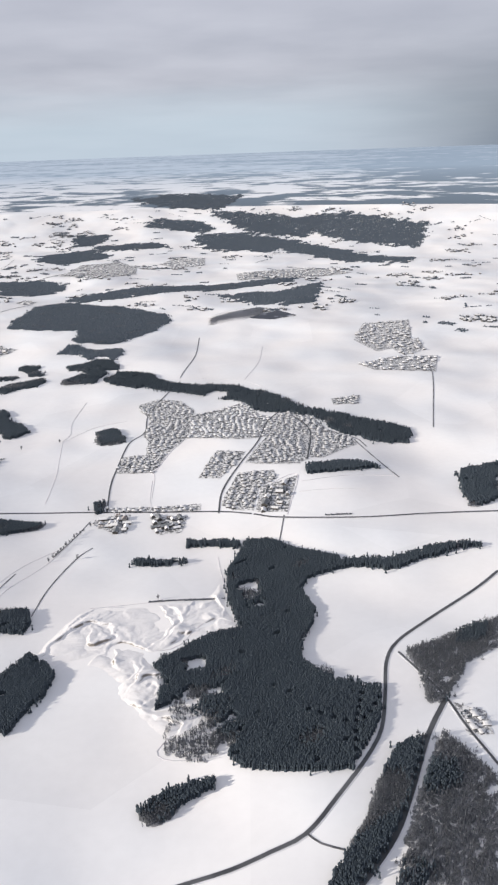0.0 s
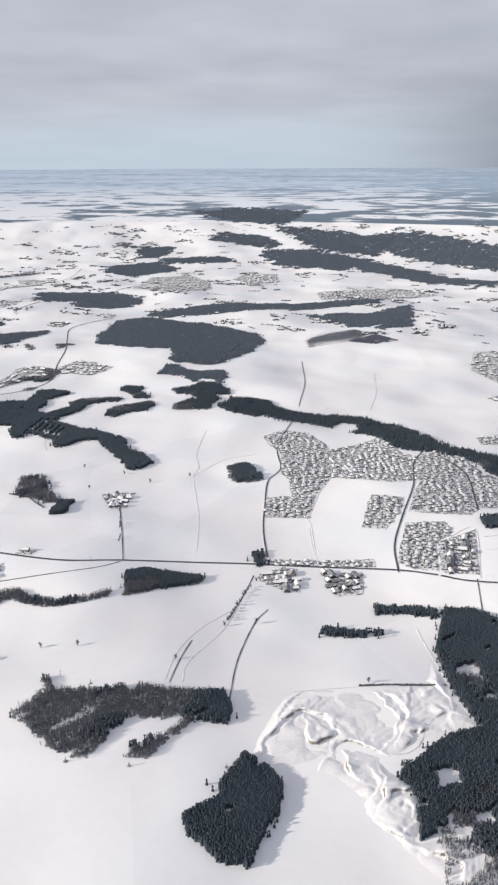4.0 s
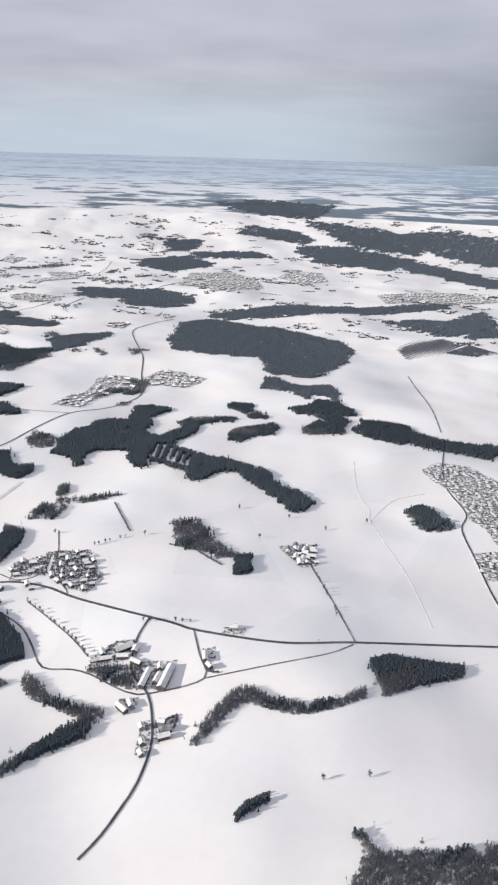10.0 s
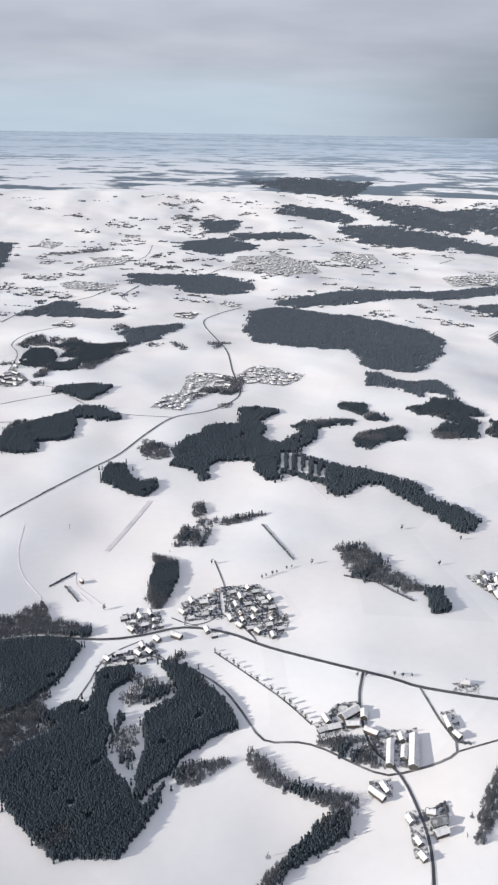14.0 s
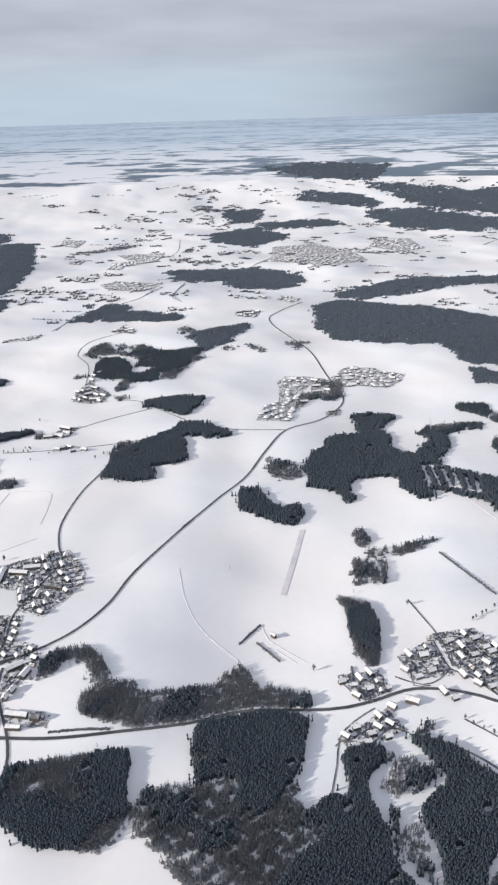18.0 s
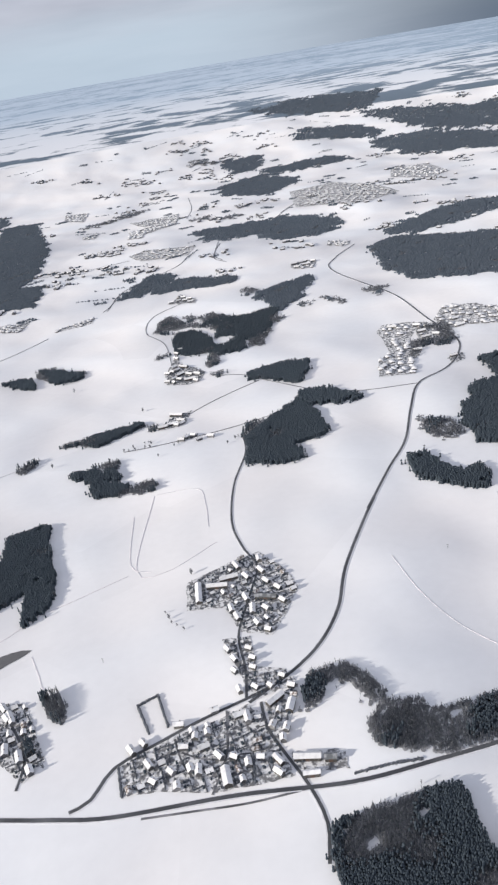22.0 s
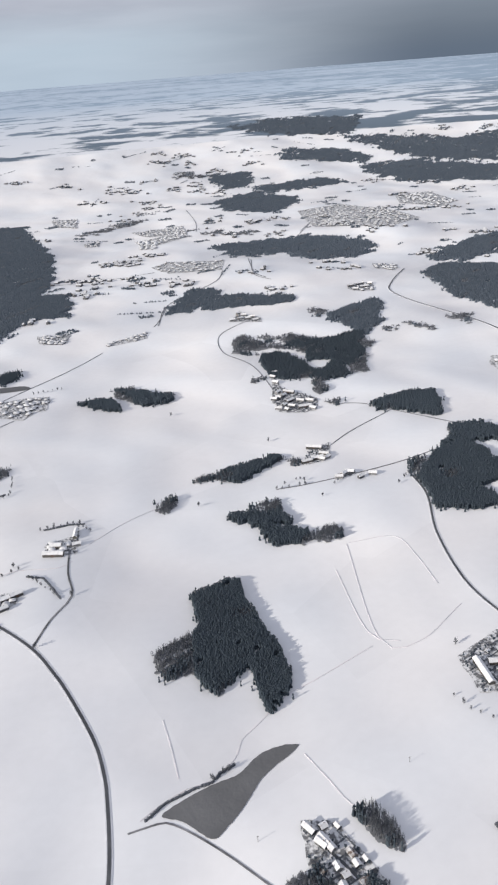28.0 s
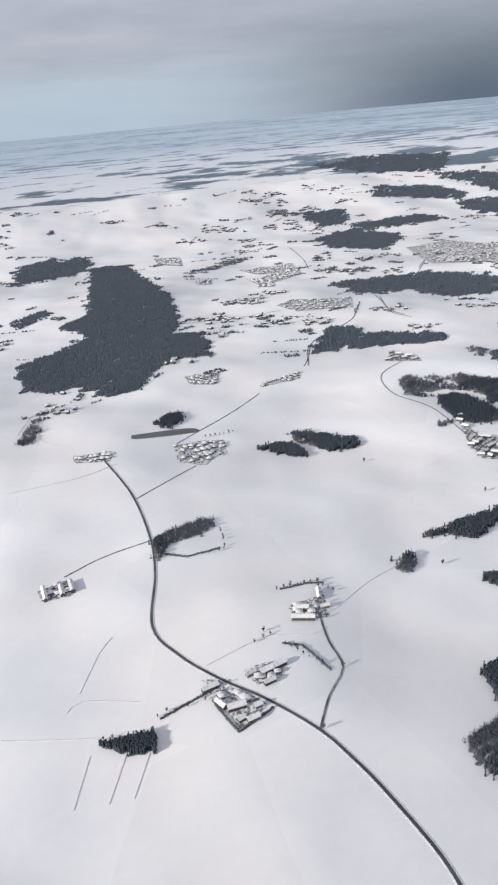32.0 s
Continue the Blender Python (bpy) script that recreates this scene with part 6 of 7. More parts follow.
wood("spruce", [(-753, 1327), (-746, 1351), (-726, 1356), (-716, 1341), (-711, 1321), (-705, 1313), (-704, 1296), (-689, 1295), (-678, 1311), (-666, 1315), (-669, 1285), (-668, 1271), (-684, 1263), (-699, 1264), (-713, 1272), (-730, 1275), (-744, 1287), (-751, 1304)], "dense dark spruce wood with a ragged edge in the snow")
wood("spruce", [(-768, 1368), (-766, 1371), (-747, 1356), (-726, 1351), (-734, 1338), (-747, 1342), (-747, 1356)], "dense dark spruce wood with a ragged edge in the snow")
wood("bare", [(-766, 1420), (-753, 1430), (-741, 1423), (-741, 1401), (-732, 1389), (-730, 1372), (-742, 1373), (-759, 1376), (-769, 1368), (-777, 1372), (-773, 1391)], "grey-brown leafless copse with a few spruces")
wood("thin", [(-737, 1417), (-703, 1407), (-711, 1385), (-724, 1390), (-733, 1401)], "thin leafless growth on a snowy slope")
wood("thin", [(-732, 1389), (-714, 1375), (-691, 1357), (-695, 1347), (-706, 1361), (-728, 1368)], "thin leafless growth on a snowy slope")
wood("bare", [(-712, 1270), (-703, 1265), (-704, 1252), (-702, 1239), (-714, 1229), (-718, 1236), (-715, 1253)], "grey-brown leafless copse with a few spruces")
wood("bare", [(-774, 1290), (-769, 1291), (-759, 1294), (-754, 1290), (-764, 1281), (-773, 1282)], "grey-brown leafless copse with a few spruces")
wood("bare", [(-716, 1207), (-703, 1208), (-708, 1197), (-718, 1199)], "grey-brown leafless copse with a few spruces")
wood("spruce", [(-810, 1102), (-795, 1115), (-785, 1104), (-785, 1103), (-796, 1100), (-808, 1091), (-823, 1079), (-832, 1074), (-838, 1077), (-828, 1094)], "dense dark spruce wood with a ragged edge in the snow")
wood("mixed", [(-862, 1092), (-846, 1094), (-824, 1106), (-808, 1108), (-806, 1103), (-825, 1088), (-837, 1076), (-844, 1082), (-848, 1087), (-864, 1084)], "mixed wood of dark spruces and leafless trees")
wood("bare", [(-785, 1099), (-776, 1102), (-776, 1088), (-781, 1090), (-783, 1101)], "grey-brown leafless copse with a few spruces")
wood("spruce", [(-848, 1024), (-836, 1025), (-826, 1028), (-823, 1016), (-819, 1007), (-817, 998), (-805, 990), (-800, 987), (-805, 975), (-813, 976), (-824, 977), (-827, 986), (-831, 998), (-837, 1010), (-845, 1014)], "dense dark spruce wood with a ragged edge in the snow")
wood("bare", [(-800, 987), (-794, 984), (-786, 989), (-780, 988), (-778, 978), (-780, 970), (-790, 970), (-805, 975)], "grey-brown leafless copse with a few spruces")
wood("thin", [(-832, 1032), (-820, 1037), (-808, 1038), (-808, 1032), (-820, 1028), (-827, 1031)], "thin leafless growth on a snowy slope")
wood("mixed", [(-820, 1028), (-808, 1034), (-811, 1017), (-805, 1005), (-808, 1000), (-816, 1003), (-820, 1015)], "mixed wood of dark spruces and leafless trees")
wood("bare", [(-470, 1239), (-454, 1240), (-449, 1217), (-452, 1189), (-465, 1177), (-493, 1183), (-508, 1154), (-511, 1159), (-499, 1200), (-467, 1199), (-466, 1219)], "grey-brown leafless copse with a few spruces")
wood("sparse", [(-693, 1064), (-676, 1063), (-683, 1028), (-695, 1023), (-698, 1045)], "thin leafless growth on a snowy slope", CLEARINGS)
wood("sparse", [(-13, 498), (3, 508), (7, 469), (-5, 464)], "thin leafless growth on a snowy slope", CLEARINGS)
wood("sparse", [(-47, 406), (-32, 408), (-31, 397), (-43, 391)], "thin leafless growth on a snowy slope", CLEARINGS)
wood("sparse", [(-49, 368), (-39, 381), (-24, 378), (-15, 363), (-9, 344), (-13, 329), (-29, 320), (-44, 320), (-53, 325)], "thin leafless growth on a snowy slope", CLEARINGS)
wood("sparse", [(-39, 377), (-23, 382), (-14, 368), (-20, 354), (-14, 344), (-10, 333), (-19, 324), (-27, 326), (-27, 341), (-30, 360)], "thin leafless growth on a snowy slope", CLEARINGS)
wood("sparse", [(23, 436), (33, 436), (26, 398), (40, 395), (57, 382), (56, 378), (34, 386), (21, 402)], "thin leafless growth on a snowy slope", CLEARINGS)
wood("sparse", [(-65, 408), (-51, 413), (-33, 403), (-36, 390), (-47, 386), (-56, 399)], "thin leafless growth on a snowy slope", CLEARINGS)
building("house", -749.7, 1288.4, -0.77, 6.0, 2.8)
building("house", -750.3, 1273.8, -0.87, 6.5, 2.8)
building("house", -753.9, 1249.6, 0.63, 6.0, 2.8)
building("house", -756.5, 1236.9, -0.77, 5.5, 2.8)
building("house", -761.8, 1234.8, -0.57, 6.0, 2.8)
building("barn", -743.6, 1245.8, -0.67, 11.0, 3.4)
building("house", -750.8, 1240.2, 0.73, 5.5, 2.8)
building("barn", -748.0, 1225.5, 0.53, 9.0, 3.4)
building("house", -738.2, 1221.6, -0.77, 8.0, 2.8)
building("house", -729.9, 1218.1, -0.67, 8.0, 2.8)
building("barn", -738.2, 1206.6, -0.02, 12.0, 3.4)
building("house", -732.0, 1199.8, -0.77, 6.0, 2.8)
building("house", -762.7, 1212.6, -0.47, 6.5, 2.8)
building("house", -755.3, 1217.7, 0.63, 5.0, 2.8)
building("house", -749.3, 1212.6, -0.67, 6.0, 2.8)
building("house", -744.9, 1299.0, 0.23, 5.0, 2.8)
building("barn", -756.0, 1116.4, -0.47, 13.0, 3.4)
building("house", -751.8, 1100.9, -0.52, 8.0, 2.8)
building("barn", -759.5, 1095.1, 0.03, 10.0, 3.4)
building("barn", -769.2, 1092.3, 0.13, 9.0, 3.4)
building("house", -750.9, 1093.9, 0.53, 5.0, 2.8)
building("house", -756.2, 1091.6, -0.67, 5.0, 2.8)
building("house", -753.2, 1056.0, -0.37, 6.0, 2.8)
building("house", -743.1, 1061.1, -0.47, 7.0, 2.8)
building("house", -726.6, 1052.4, -0.47, 6.0, 2.8)
building("house", -747.8, 1059.8, 0.63, 5.0, 2.8)
building("house", -737.1, 1050.5, 0.43, 5.0, 2.8)
building("house", -750.1, 1504.8, 0.03, 7.0, 2.8)
building("house", -739.3, 1505.9, 0.33, 6.0, 2.8)
building("house", -732.0, 1518.7, -0.47, 7.0, 2.8)
building("house", -730.6, 1499.6, 0.03, 6.0, 2.8)
building("house", -724.1, 1504.0, -0.47, 8.0, 2.8)
building("house", -723.4, 1486.0, 0.13, 7.0, 2.8)
building("house", -736.3, 1531.0, 0.43, 7.0, 2.8)
building("barn", -558.9, 1592.1, 0.13, 9.0, 3.4)
building("house", -558.0, 1574.2, -0.37, 8.0, 2.8)
building("barn", -542.4, 1581.2, 0.03, 12.0, 3.4)
building("house", -545.2, 1596.7, 0.33, 7.0, 2.8)
building("house", -529.0, 1594.6, -0.57, 6.0, 2.8)
building("house", -505.1, 1250.7, -0.47, 10.0, 3.2)
building("house", -479.7, 1223.4, 0.13, 9.0, 3.2)
building("house", -480.4, 1205.9, 0.13, 10.0, 3.2)
building("house", -499.4, 1174.3, 0.03, 8.0, 3.2)
building("house", -468.4, 1208.1, -0.57, 7.0, 3.2)
building("house", -438.2, 1217.5, 0.13, 10.0, 3.2)
building("house", -437.1, 1236.1, 0.23, 8.0, 3.2)
building("house", -388.1, 1227.9, -0.57, 7.0, 3.2)
building("house", -472.7, 1142.4, 0.13, 7.0, 3.2)
building("house", -479.7, 1241.3, -0.47, 8.0, 3.2)
building("house", -547.4, 1137.8, 0.33, 8.0, 3.2)
building("house", -1139.7, 1090.8, -1.37, 17.0, 2.8)
building("house", -1127.7, 1091.0, -1.38, 12.7, 2.8)
building("barn", -1120.9, 1094.3, -1.37, 14.2, 3.0)
building("barn", -973.7, 1007.9, -0.28, 14.3, 4.0)
building("barn", -971.9, 1017.9, -0.28, 8.0, 4.0)
building("house", -958.1, 1030.2, -1.72, 11.0, 2.8)
building("house", -957.8, 1015.8, 0.07, 5.5, 2.8)
building("barn", -1025.7, 944.0, 0.14, 9.9, 4.3)
building("house", -1033.5, 947.8, -1.01, 7.3, 3.1)
building("house", -1014.2, 941.7, 0.28, 4.0, 3.1)
building("house", -1024.7, 934.6, 0.41, 4.0, 3.1)
building("house", -1018.3, 933.2, 0.34, 7.0, 3.1)
building("house", -1014.0, 966.8, 0.41, 6.2, 2.8)
building("house", -1004.8, 957.5, 0.32, 6.8, 2.8)
building("barn", -1004.8, 966.4, 0.35, 7.9, 3.6)
building("barn", -996.6, 969.5, 0.38, 7.8, 3.6)
building("barn", -1038.0, 962.0, 0.32, 9.6, 3.3)
building("barn", -394.7, 612.7, 0.63, 11.6, 4.6)
building("barn", -394.5, 604.5, 0.07, 6.8, 3.3)
building("barn", -387.3, 611.3, -1.72, 5.6, 3.3)
building("barn", -385.3, 599.1, -0.56, 7.2, 3.3)
building("barn", -365.5, 585.4, -1.79, 21.7, 4.6)
building("house", -370.2, 594.6, -1.50, 4.9, 2.8)
building("house", -370.8, 584.3, -1.81, 8.2, 2.8)
building("barn", -378.0, 584.3, -1.77, 16.6, 3.3)
building("barn", -388.4, 559.4, -0.84, 8.4, 3.3)
building("sheet", -362.3, 543.0, 0.25, 7.1, 4.0)
building("barn", -362.7, 537.7, 0.35, 6.5, 3.3)
building("house", -375.6, 544.8, -1.20, 3.6, 2.8)
building("house", -373.9, 533.3, -1.20, 3.6, 2.8)
building("house", -373.5, 525.6, -1.12, 3.6, 2.8)
building("house", -343.3, 604.6, -1.51, 8.0, 2.8)
building("house", -340.3, 595.9, -1.02, 4.4, 2.8)
building("house", -384.0, 562.8, -1.21, 5.7, 2.8)
building("barn", -750.3, 824.5, -1.59, 18.8, 3.4)
building("barn", -730.4, 834.7, 0.10, 11.2, 3.4)
building("barn", -738.4, 828.6, -0.18, 13.0, 3.4)
building("sheet", -710.0, 807.5, -0.33, 12.8, 3.1)
building("barn", -716.8, 724.1, 0.62, 10.1, 3.4)
building("barn", -709.6, 717.9, -1.94, 7.7, 3.4)
building("barn", -745.5, 683.6, -1.49, 10.1, 3.7)
building("barn", -707.2, 685.7, -0.21, 12.2, 3.4)
building("sheet", -696.8, 682.8, -0.18, 5.2, 3.1)
building("barn", -706.9, 676.3, -0.11, 7.4, 2.2)
building("barn", -720.5, 687.1, -1.08, 6.2, 2.2)
building("house", -736.0, 718.3, 0.28, 5.2, 2.7)
building("house", -732.0, 715.8, -1.49, 6.6, 2.7)
building("house", -728.5, 690.8, -0.25, 3.3, 2.7)
building("house", -754.9, 703.1, 0.26, 5.2, 2.7)
building("house", -784.4, 713.6, -1.04, 4.0, 2.7)
building("house", -790.5, 710.8, -1.11, 5.3, 2.7)
building("house", -747.9, 724.8, -2.97, 4.0, 2.7)
building("house", -716.5, 698.8, -1.71, 3.3, 2.7)
building("house", -734.7, 688.8, -1.55, 3.8, 2.7)
building("house", -713.8, 704.8, -1.95, 4.1, 2.7)
building("house", -720.2, 707.9, -2.05, 3.4, 2.7)
building("house", -707.0, 731.4, -0.52, 3.7, 2.7)
building("house", -764.6, 705.8, -0.17, 4.3, 2.7)
building("house", -766.5, 720.4, -0.12, 4.8, 2.7)
building("house", -781.9, 699.8, -1.11, 5.0, 2.7)
building("house", -771.1, 693.2, -0.91, 3.7, 2.7)
building("house", -762.0, 692.4, -1.39, 4.0, 2.7)
building("house", -758.2, 690.5, -1.63, 5.1, 2.7)
building("house", -747.9, 696.3, -0.97, 4.6, 2.7)
building("house", -740.7, 693.9, -0.62, 3.3, 2.7)
building("house", -779.8, 689.9, -0.73, 3.3, 2.7)
building("house", -768.8, 684.4, -1.49, 3.3, 2.7)
building("house", -721.3, 680.7, -0.90, 4.6, 2.7)
building("house", -737.1, 767.4, -1.17, 4.3, 2.4)
building("house", -725.3, 764.9, -0.63, 3.4, 2.4)
building("house", -724.2, 756.8, -0.62, 3.3, 2.4)
building("house", -734.1, 758.6, -1.17, 4.1, 2.4)
building("house", -724.8, 749.5, -0.61, 3.2, 2.4)
building("house", -734.9, 749.5, -0.98, 3.2, 2.4)
building("house", -733.8, 735.0, -1.41, 4.1, 2.4)
building("house", -725.3, 734.8, -0.84, 3.5, 2.4)
building("house", -717.5, 733.7, -0.98, 3.0, 2.4)
building("house", -710.6, 739.4, -0.60, 3.1, 2.4)
building("house", -709.1, 849.2, -1.51, 5.0, 2.7)
building("house", -719.3, 832.5, -1.14, 6.1, 2.7)
building("house", -724.3, 846.4, -1.25, 7.6, 2.7)
building("house", -709.2, 836.1, -1.15, 6.1, 2.7)
building("house", -707.6, 823.8, -0.97, 4.8, 2.7)
building("house", -701.4, 814.8, -0.97, 4.6, 2.7)
building("house", -721.9, 810.3, -1.34, 6.1, 2.7)
building("house", -731.6, 802.5, -1.44, 5.7, 2.7)
building("house", -728.8, 793.8, -1.32, 5.8, 2.7)
building("house", -719.2, 798.2, -1.66, 7.6, 2.7)
building("house", -712.5, 777.4, -0.65, 3.4, 2.7)
building("house", -718.0, 784.9, -1.22, 4.5, 2.7)
building("house", -711.2, 797.0, -0.94, 4.3, 2.7)
building("house", -700.4, 801.4, -0.95, 4.3, 2.7)
building("house", -863.5, 763.2, -1.06, 6.1, 2.8)
building("house", -858.3, 754.4, -1.17, 9.2, 2.8)
building("house", -860.4, 754.9, -0.99, 5.4, 2.8)
building("house", -857.6, 731.7, -1.43, 6.6, 3.1)
building("house", -849.0, 724.5, -1.31, 6.8, 3.1)
building("house", -842.1, 714.4, -1.21, 5.2, 3.1)
building("barn", -564.9, 745.7, -0.86, 3.4, 1.7)
building("house", -486.7, 721.8, -1.24, 5.7, 3.0)
building("house", -492.2, 708.6, -0.86, 4.9, 2.6)
building("house", -459.6, 732.8, 0.35, 4.2, 2.6)
building("house", -454.0, 727.2, -1.30, 5.8, 2.5)
building("house", -443.8, 733.8, 0.35, 4.3, 2.6)
building("house", -456.9, 717.3, -1.29, 5.5, 2.5)
building("house", -449.2, 717.8, 0.33, 4.1, 2.5)
building("house", -444.4, 710.6, -0.93, 4.7, 2.6)
building("house", -438.0, 720.1, 0.33, 4.1, 2.6)
building("house", -433.3, 713.5, 0.33, 4.1, 2.5)
building("house", -460.4, 701.2, -1.27, 5.2, 3.0)
building("house", -454.6, 693.4, -0.89, 4.5, 2.6)
building("house", -448.0, 689.7, 0.30, 3.8, 2.6)
building("house", -443.1, 686.8, -0.90, 4.4, 2.5)
building("house", -435.8, 693.4, 0.30, 3.9, 2.5)
building("house", -433.6, 682.5, -1.30, 4.7, 2.6)
building("house", -428.7, 689.1, 0.30, 3.9, 2.5)
building("house", -475.0, 688.3, -1.23, 4.9, 3.0)
building("house", -470.4, 682.7, 0.30, 3.8, 2.5)
building("house", -478.7, 720.4, 0.18, 5.0, 3.8)
building("house", -477.3, 705.8, 0.33, 3.9, 2.6)
building("house", -486.2, 701.3, 0.32, 3.8, 2.5)
building("house", -529.6, 701.0, 0.33, 3.8, 2.6)
building("house", -519.1, 703.2, -1.16, 5.3, 2.6)
building("house", -515.2, 693.9, 0.32, 3.7, 2.5)
building("house", -523.2, 689.6, -0.80, 4.7, 2.5)
building("house", -512.9, 707.2, -1.18, 5.3, 2.5)
building("house", -533.8, 660.6, -0.75, 4.3, 2.6)
building("house", -527.7, 665.8, 0.29, 3.5, 2.6)
building("house", -520.5, 660.7, 0.29, 3.5, 2.5)
building("house", -515.9, 665.5, -0.78, 4.3, 2.5)
building("house", -514.2, 673.0, -1.14, 4.6, 2.6)
building("house", -505.7, 679.4, -0.81, 4.4, 3.3)
building("house", -530.0, 653.4, 0.29, 3.4, 2.5)
building("house", -523.4, 655.1, 0.28, 3.4, 2.5)
building("house", -509.4, 667.3, -0.79, 4.3, 2.5)
building("house", -512.3, 658.1, 0.28, 3.5, 2.5)
building("barn", -493.9, 682.8, -0.51, 7.0, 3.6)
far_village([(104, 913), (140, 925), (134, 896), (104, 894)], 5.4, 0.47)
far_village([(110, 356), (125, 348), (124, 330), (111, 330)], 5.4, 0.47)
farmstead([(-285, 757), (-263, 765), (-262, 731), (-275, 726)])
settled([(-493, 721), (-470, 737), (-466, 703), (-490, 701)])
settled([(-467, 741), (-441, 745), (-423, 699), (-431, 680), (-446, 686), (-463, 710)])
settled([(-538, 660), (-509, 679), (-502, 663), (-532, 651)])
settled([(-531, 707), (-507, 710), (-504, 692), (-519, 686)])
farmstead([(-414, 606), (-401, 621), (-388, 623), (-386, 605), (-411, 597)])
farmstead([(-386, 600), (-361, 602), (-365, 577), (-382, 576)])
farmstead([(-391, 568), (-380, 570), (-381, 559), (-391, 559)])
farmstead([(-376, 550), (-356, 553), (-361, 538), (-369, 537), (-371, 526), (-377, 527)])
farmstead([(-332, 637), (-318, 637), (-320, 629), (-333, 630)])
farmstead([(-345, 614), (-337, 616), (-337, 602), (-345, 600)])
farmstead([(-291, 762), (-259, 768), (-266, 734), (-278, 733)])
settled([(-749, 1297), (-747, 1260), (-721, 1223), (-729, 1199), (-742, 1196), (-763, 1207), (-764, 1233), (-754, 1272)], 0.12)
settled([(-773, 1089), (-761, 1116), (-741, 1122), (-748, 1095), (-761, 1089)], 0.12)
settled([(-757, 1054), (-752, 1063), (-738, 1064), (-740, 1057)], 0.12)
settled([(-755, 1503), (-734, 1533), (-715, 1495), (-718, 1477)], 0.12)
settled([(-566, 1583), (-556, 1603), (-524, 1599), (-532, 1581), (-562, 1570)], 0.12)
settled([(-739, 777), (-724, 775), (-723, 745), (-709, 745), (-704, 733), (-728, 728), (-733, 752)])
settled([(-794, 705), (-777, 712), (-748, 718), (-732, 724), (-724, 715), (-720, 698), (-716, 679), (-730, 678), (-755, 679), (-774, 685), (-793, 687)])
settled([(-756, 840), (-728, 852), (-709, 858), (-696, 836), (-690, 815), (-699, 795), (-711, 775), (-728, 783), (-735, 807), (-757, 812)], 0.3)
settled([(-866, 768), (-852, 764), (-836, 720), (-846, 710), (-868, 735)])
settled([(-722, 722), (-704, 732), (-712, 709), (-721, 698)])
village([(-714, 691), (-690, 687), (-690, 677), (-712, 679)], 8.6, barn_share=0.7)
far_village([(-524, 1246), (-513, 1262), (-482, 1255), (-485, 1231), (-499, 1208), (-511, 1159), (-521, 1114), (-555, 1118), (-545, 1160), (-527, 1183), (-523, 1224)], 8.2, 0.66)
far_village([(-456, 1247), (-438, 1275), (-403, 1266), (-394, 1250), (-371, 1240), (-381, 1220), (-399, 1204), (-430, 1217), (-447, 1216)], 8.2, 0.66)
settled([(-481, 1253), (-466, 1244), (-469, 1214), (-487, 1210)], 0.6)
settled([(-480, 1139), (-470, 1150), (-461, 1147), (-465, 1131), (-479, 1125)], 0.5)
far_village([(-978, 1024), (-958, 1029), (-958, 1006), (-976, 1008)], 7.0, 0.62)
far_village([(-1031, 1320), (-998, 1327), (-980, 1313), (-1006, 1267), (-1029, 1281)], 7.0, 0.62)
far_village([(-817, 1867), (-785, 1891), (-698, 1850), (-715, 1781), (-795, 1813)], 10.5, 0.74)
far_village([(-454, 2239), (-351, 2277), (-290, 2155), (-275, 2012), (-355, 1959), (-473, 2049)], 10.5, 0.74)
far_village([(-198, 2321), (-112, 2323), (-106, 2187), (-176, 2123), (-230, 2208)], 10.5, 0.74)
far_village([(-825, 2125), (-717, 2161), (-727, 2090), (-811, 2026)], 10.5, 0.74)
far_village([(-1001, 1550), (-962, 1542), (-966, 1512), (-997, 1522)], 7.0, 0.62)
far_village([(-11, 1967), (181, 2063), (265, 1954), (147, 1894), (-8, 1879)], 10.5, 0.74)
far_village([(-1036, 959), (-1026, 960), (-1009, 942), (-1026, 929)], 7.0, 0.62)
far_village([(-1017, 972), (-994, 975), (-997, 961), (-1012, 958)], 7.0, 0.62)
far_village([(-1042, 971), (-1029, 967), (-1036, 959)], 7.0, 0.62)
far_village([(-979, 1023), (-961, 1028), (-963, 1009), (-979, 1011)], 7.0, 0.62)
far_village([(-1145, 1097), (-1124, 1105), (-1121, 1085), (-1140, 1083)], 7.0, 0.62)
far_village([(-1129, 1325), (-1094, 1326), (-1094, 1303), (-1126, 1310)], 7.0, 0.62)
far_village([(-1028, 1313), (-982, 1324), (-984, 1286), (-1019, 1285)], 7.0, 0.62)
far_village([(-994, 1544), (-958, 1542), (-965, 1515), (-992, 1517)], 7.0, 0.62)
far_village([(-824, 2230), (-716, 2235), (-718, 2155), (-793, 2161)], 7.0, 0.62)
far_village([(-991, 2462), (-934, 2449), (-936, 2323), (-985, 2371)], 7.0, 0.62)
far_village([(-926, 2159), (-894, 2169), (-896, 2125), (-922, 2127)], 7.0, 0.62)
far_village([(-875, 1934), (-839, 1932), (-843, 1892), (-871, 1905)], 7.0, 0.62)
far_village([(-819, 2125), (-783, 2114), (-795, 2005), (-823, 2017)], 7.0, 0.62)
far_village([(-480, 1715), (-448, 1690), (-465, 1656), (-490, 1678)], 7.0, 0.62)
far_village([(-551, 1599), (-523, 1599), (-534, 1565), (-558, 1568)], 7.0, 0.62)
far_village([(-914, 1495), (-863, 1518), (-864, 1496), (-912, 1485)], 7.0, 0.62)
far_village([(-137, 931), (-114, 952), (-86, 944), (-65, 903), (-68, 808), (-83, 767), (-91, 764), (-108, 761), (-110, 801), (-118, 822), (-116, 877)], 5.4, 0.47)
far_village([(-133, 757), (-94, 760), (-86, 759), (-96, 713), (-134, 717)], 5.4, 0.47)
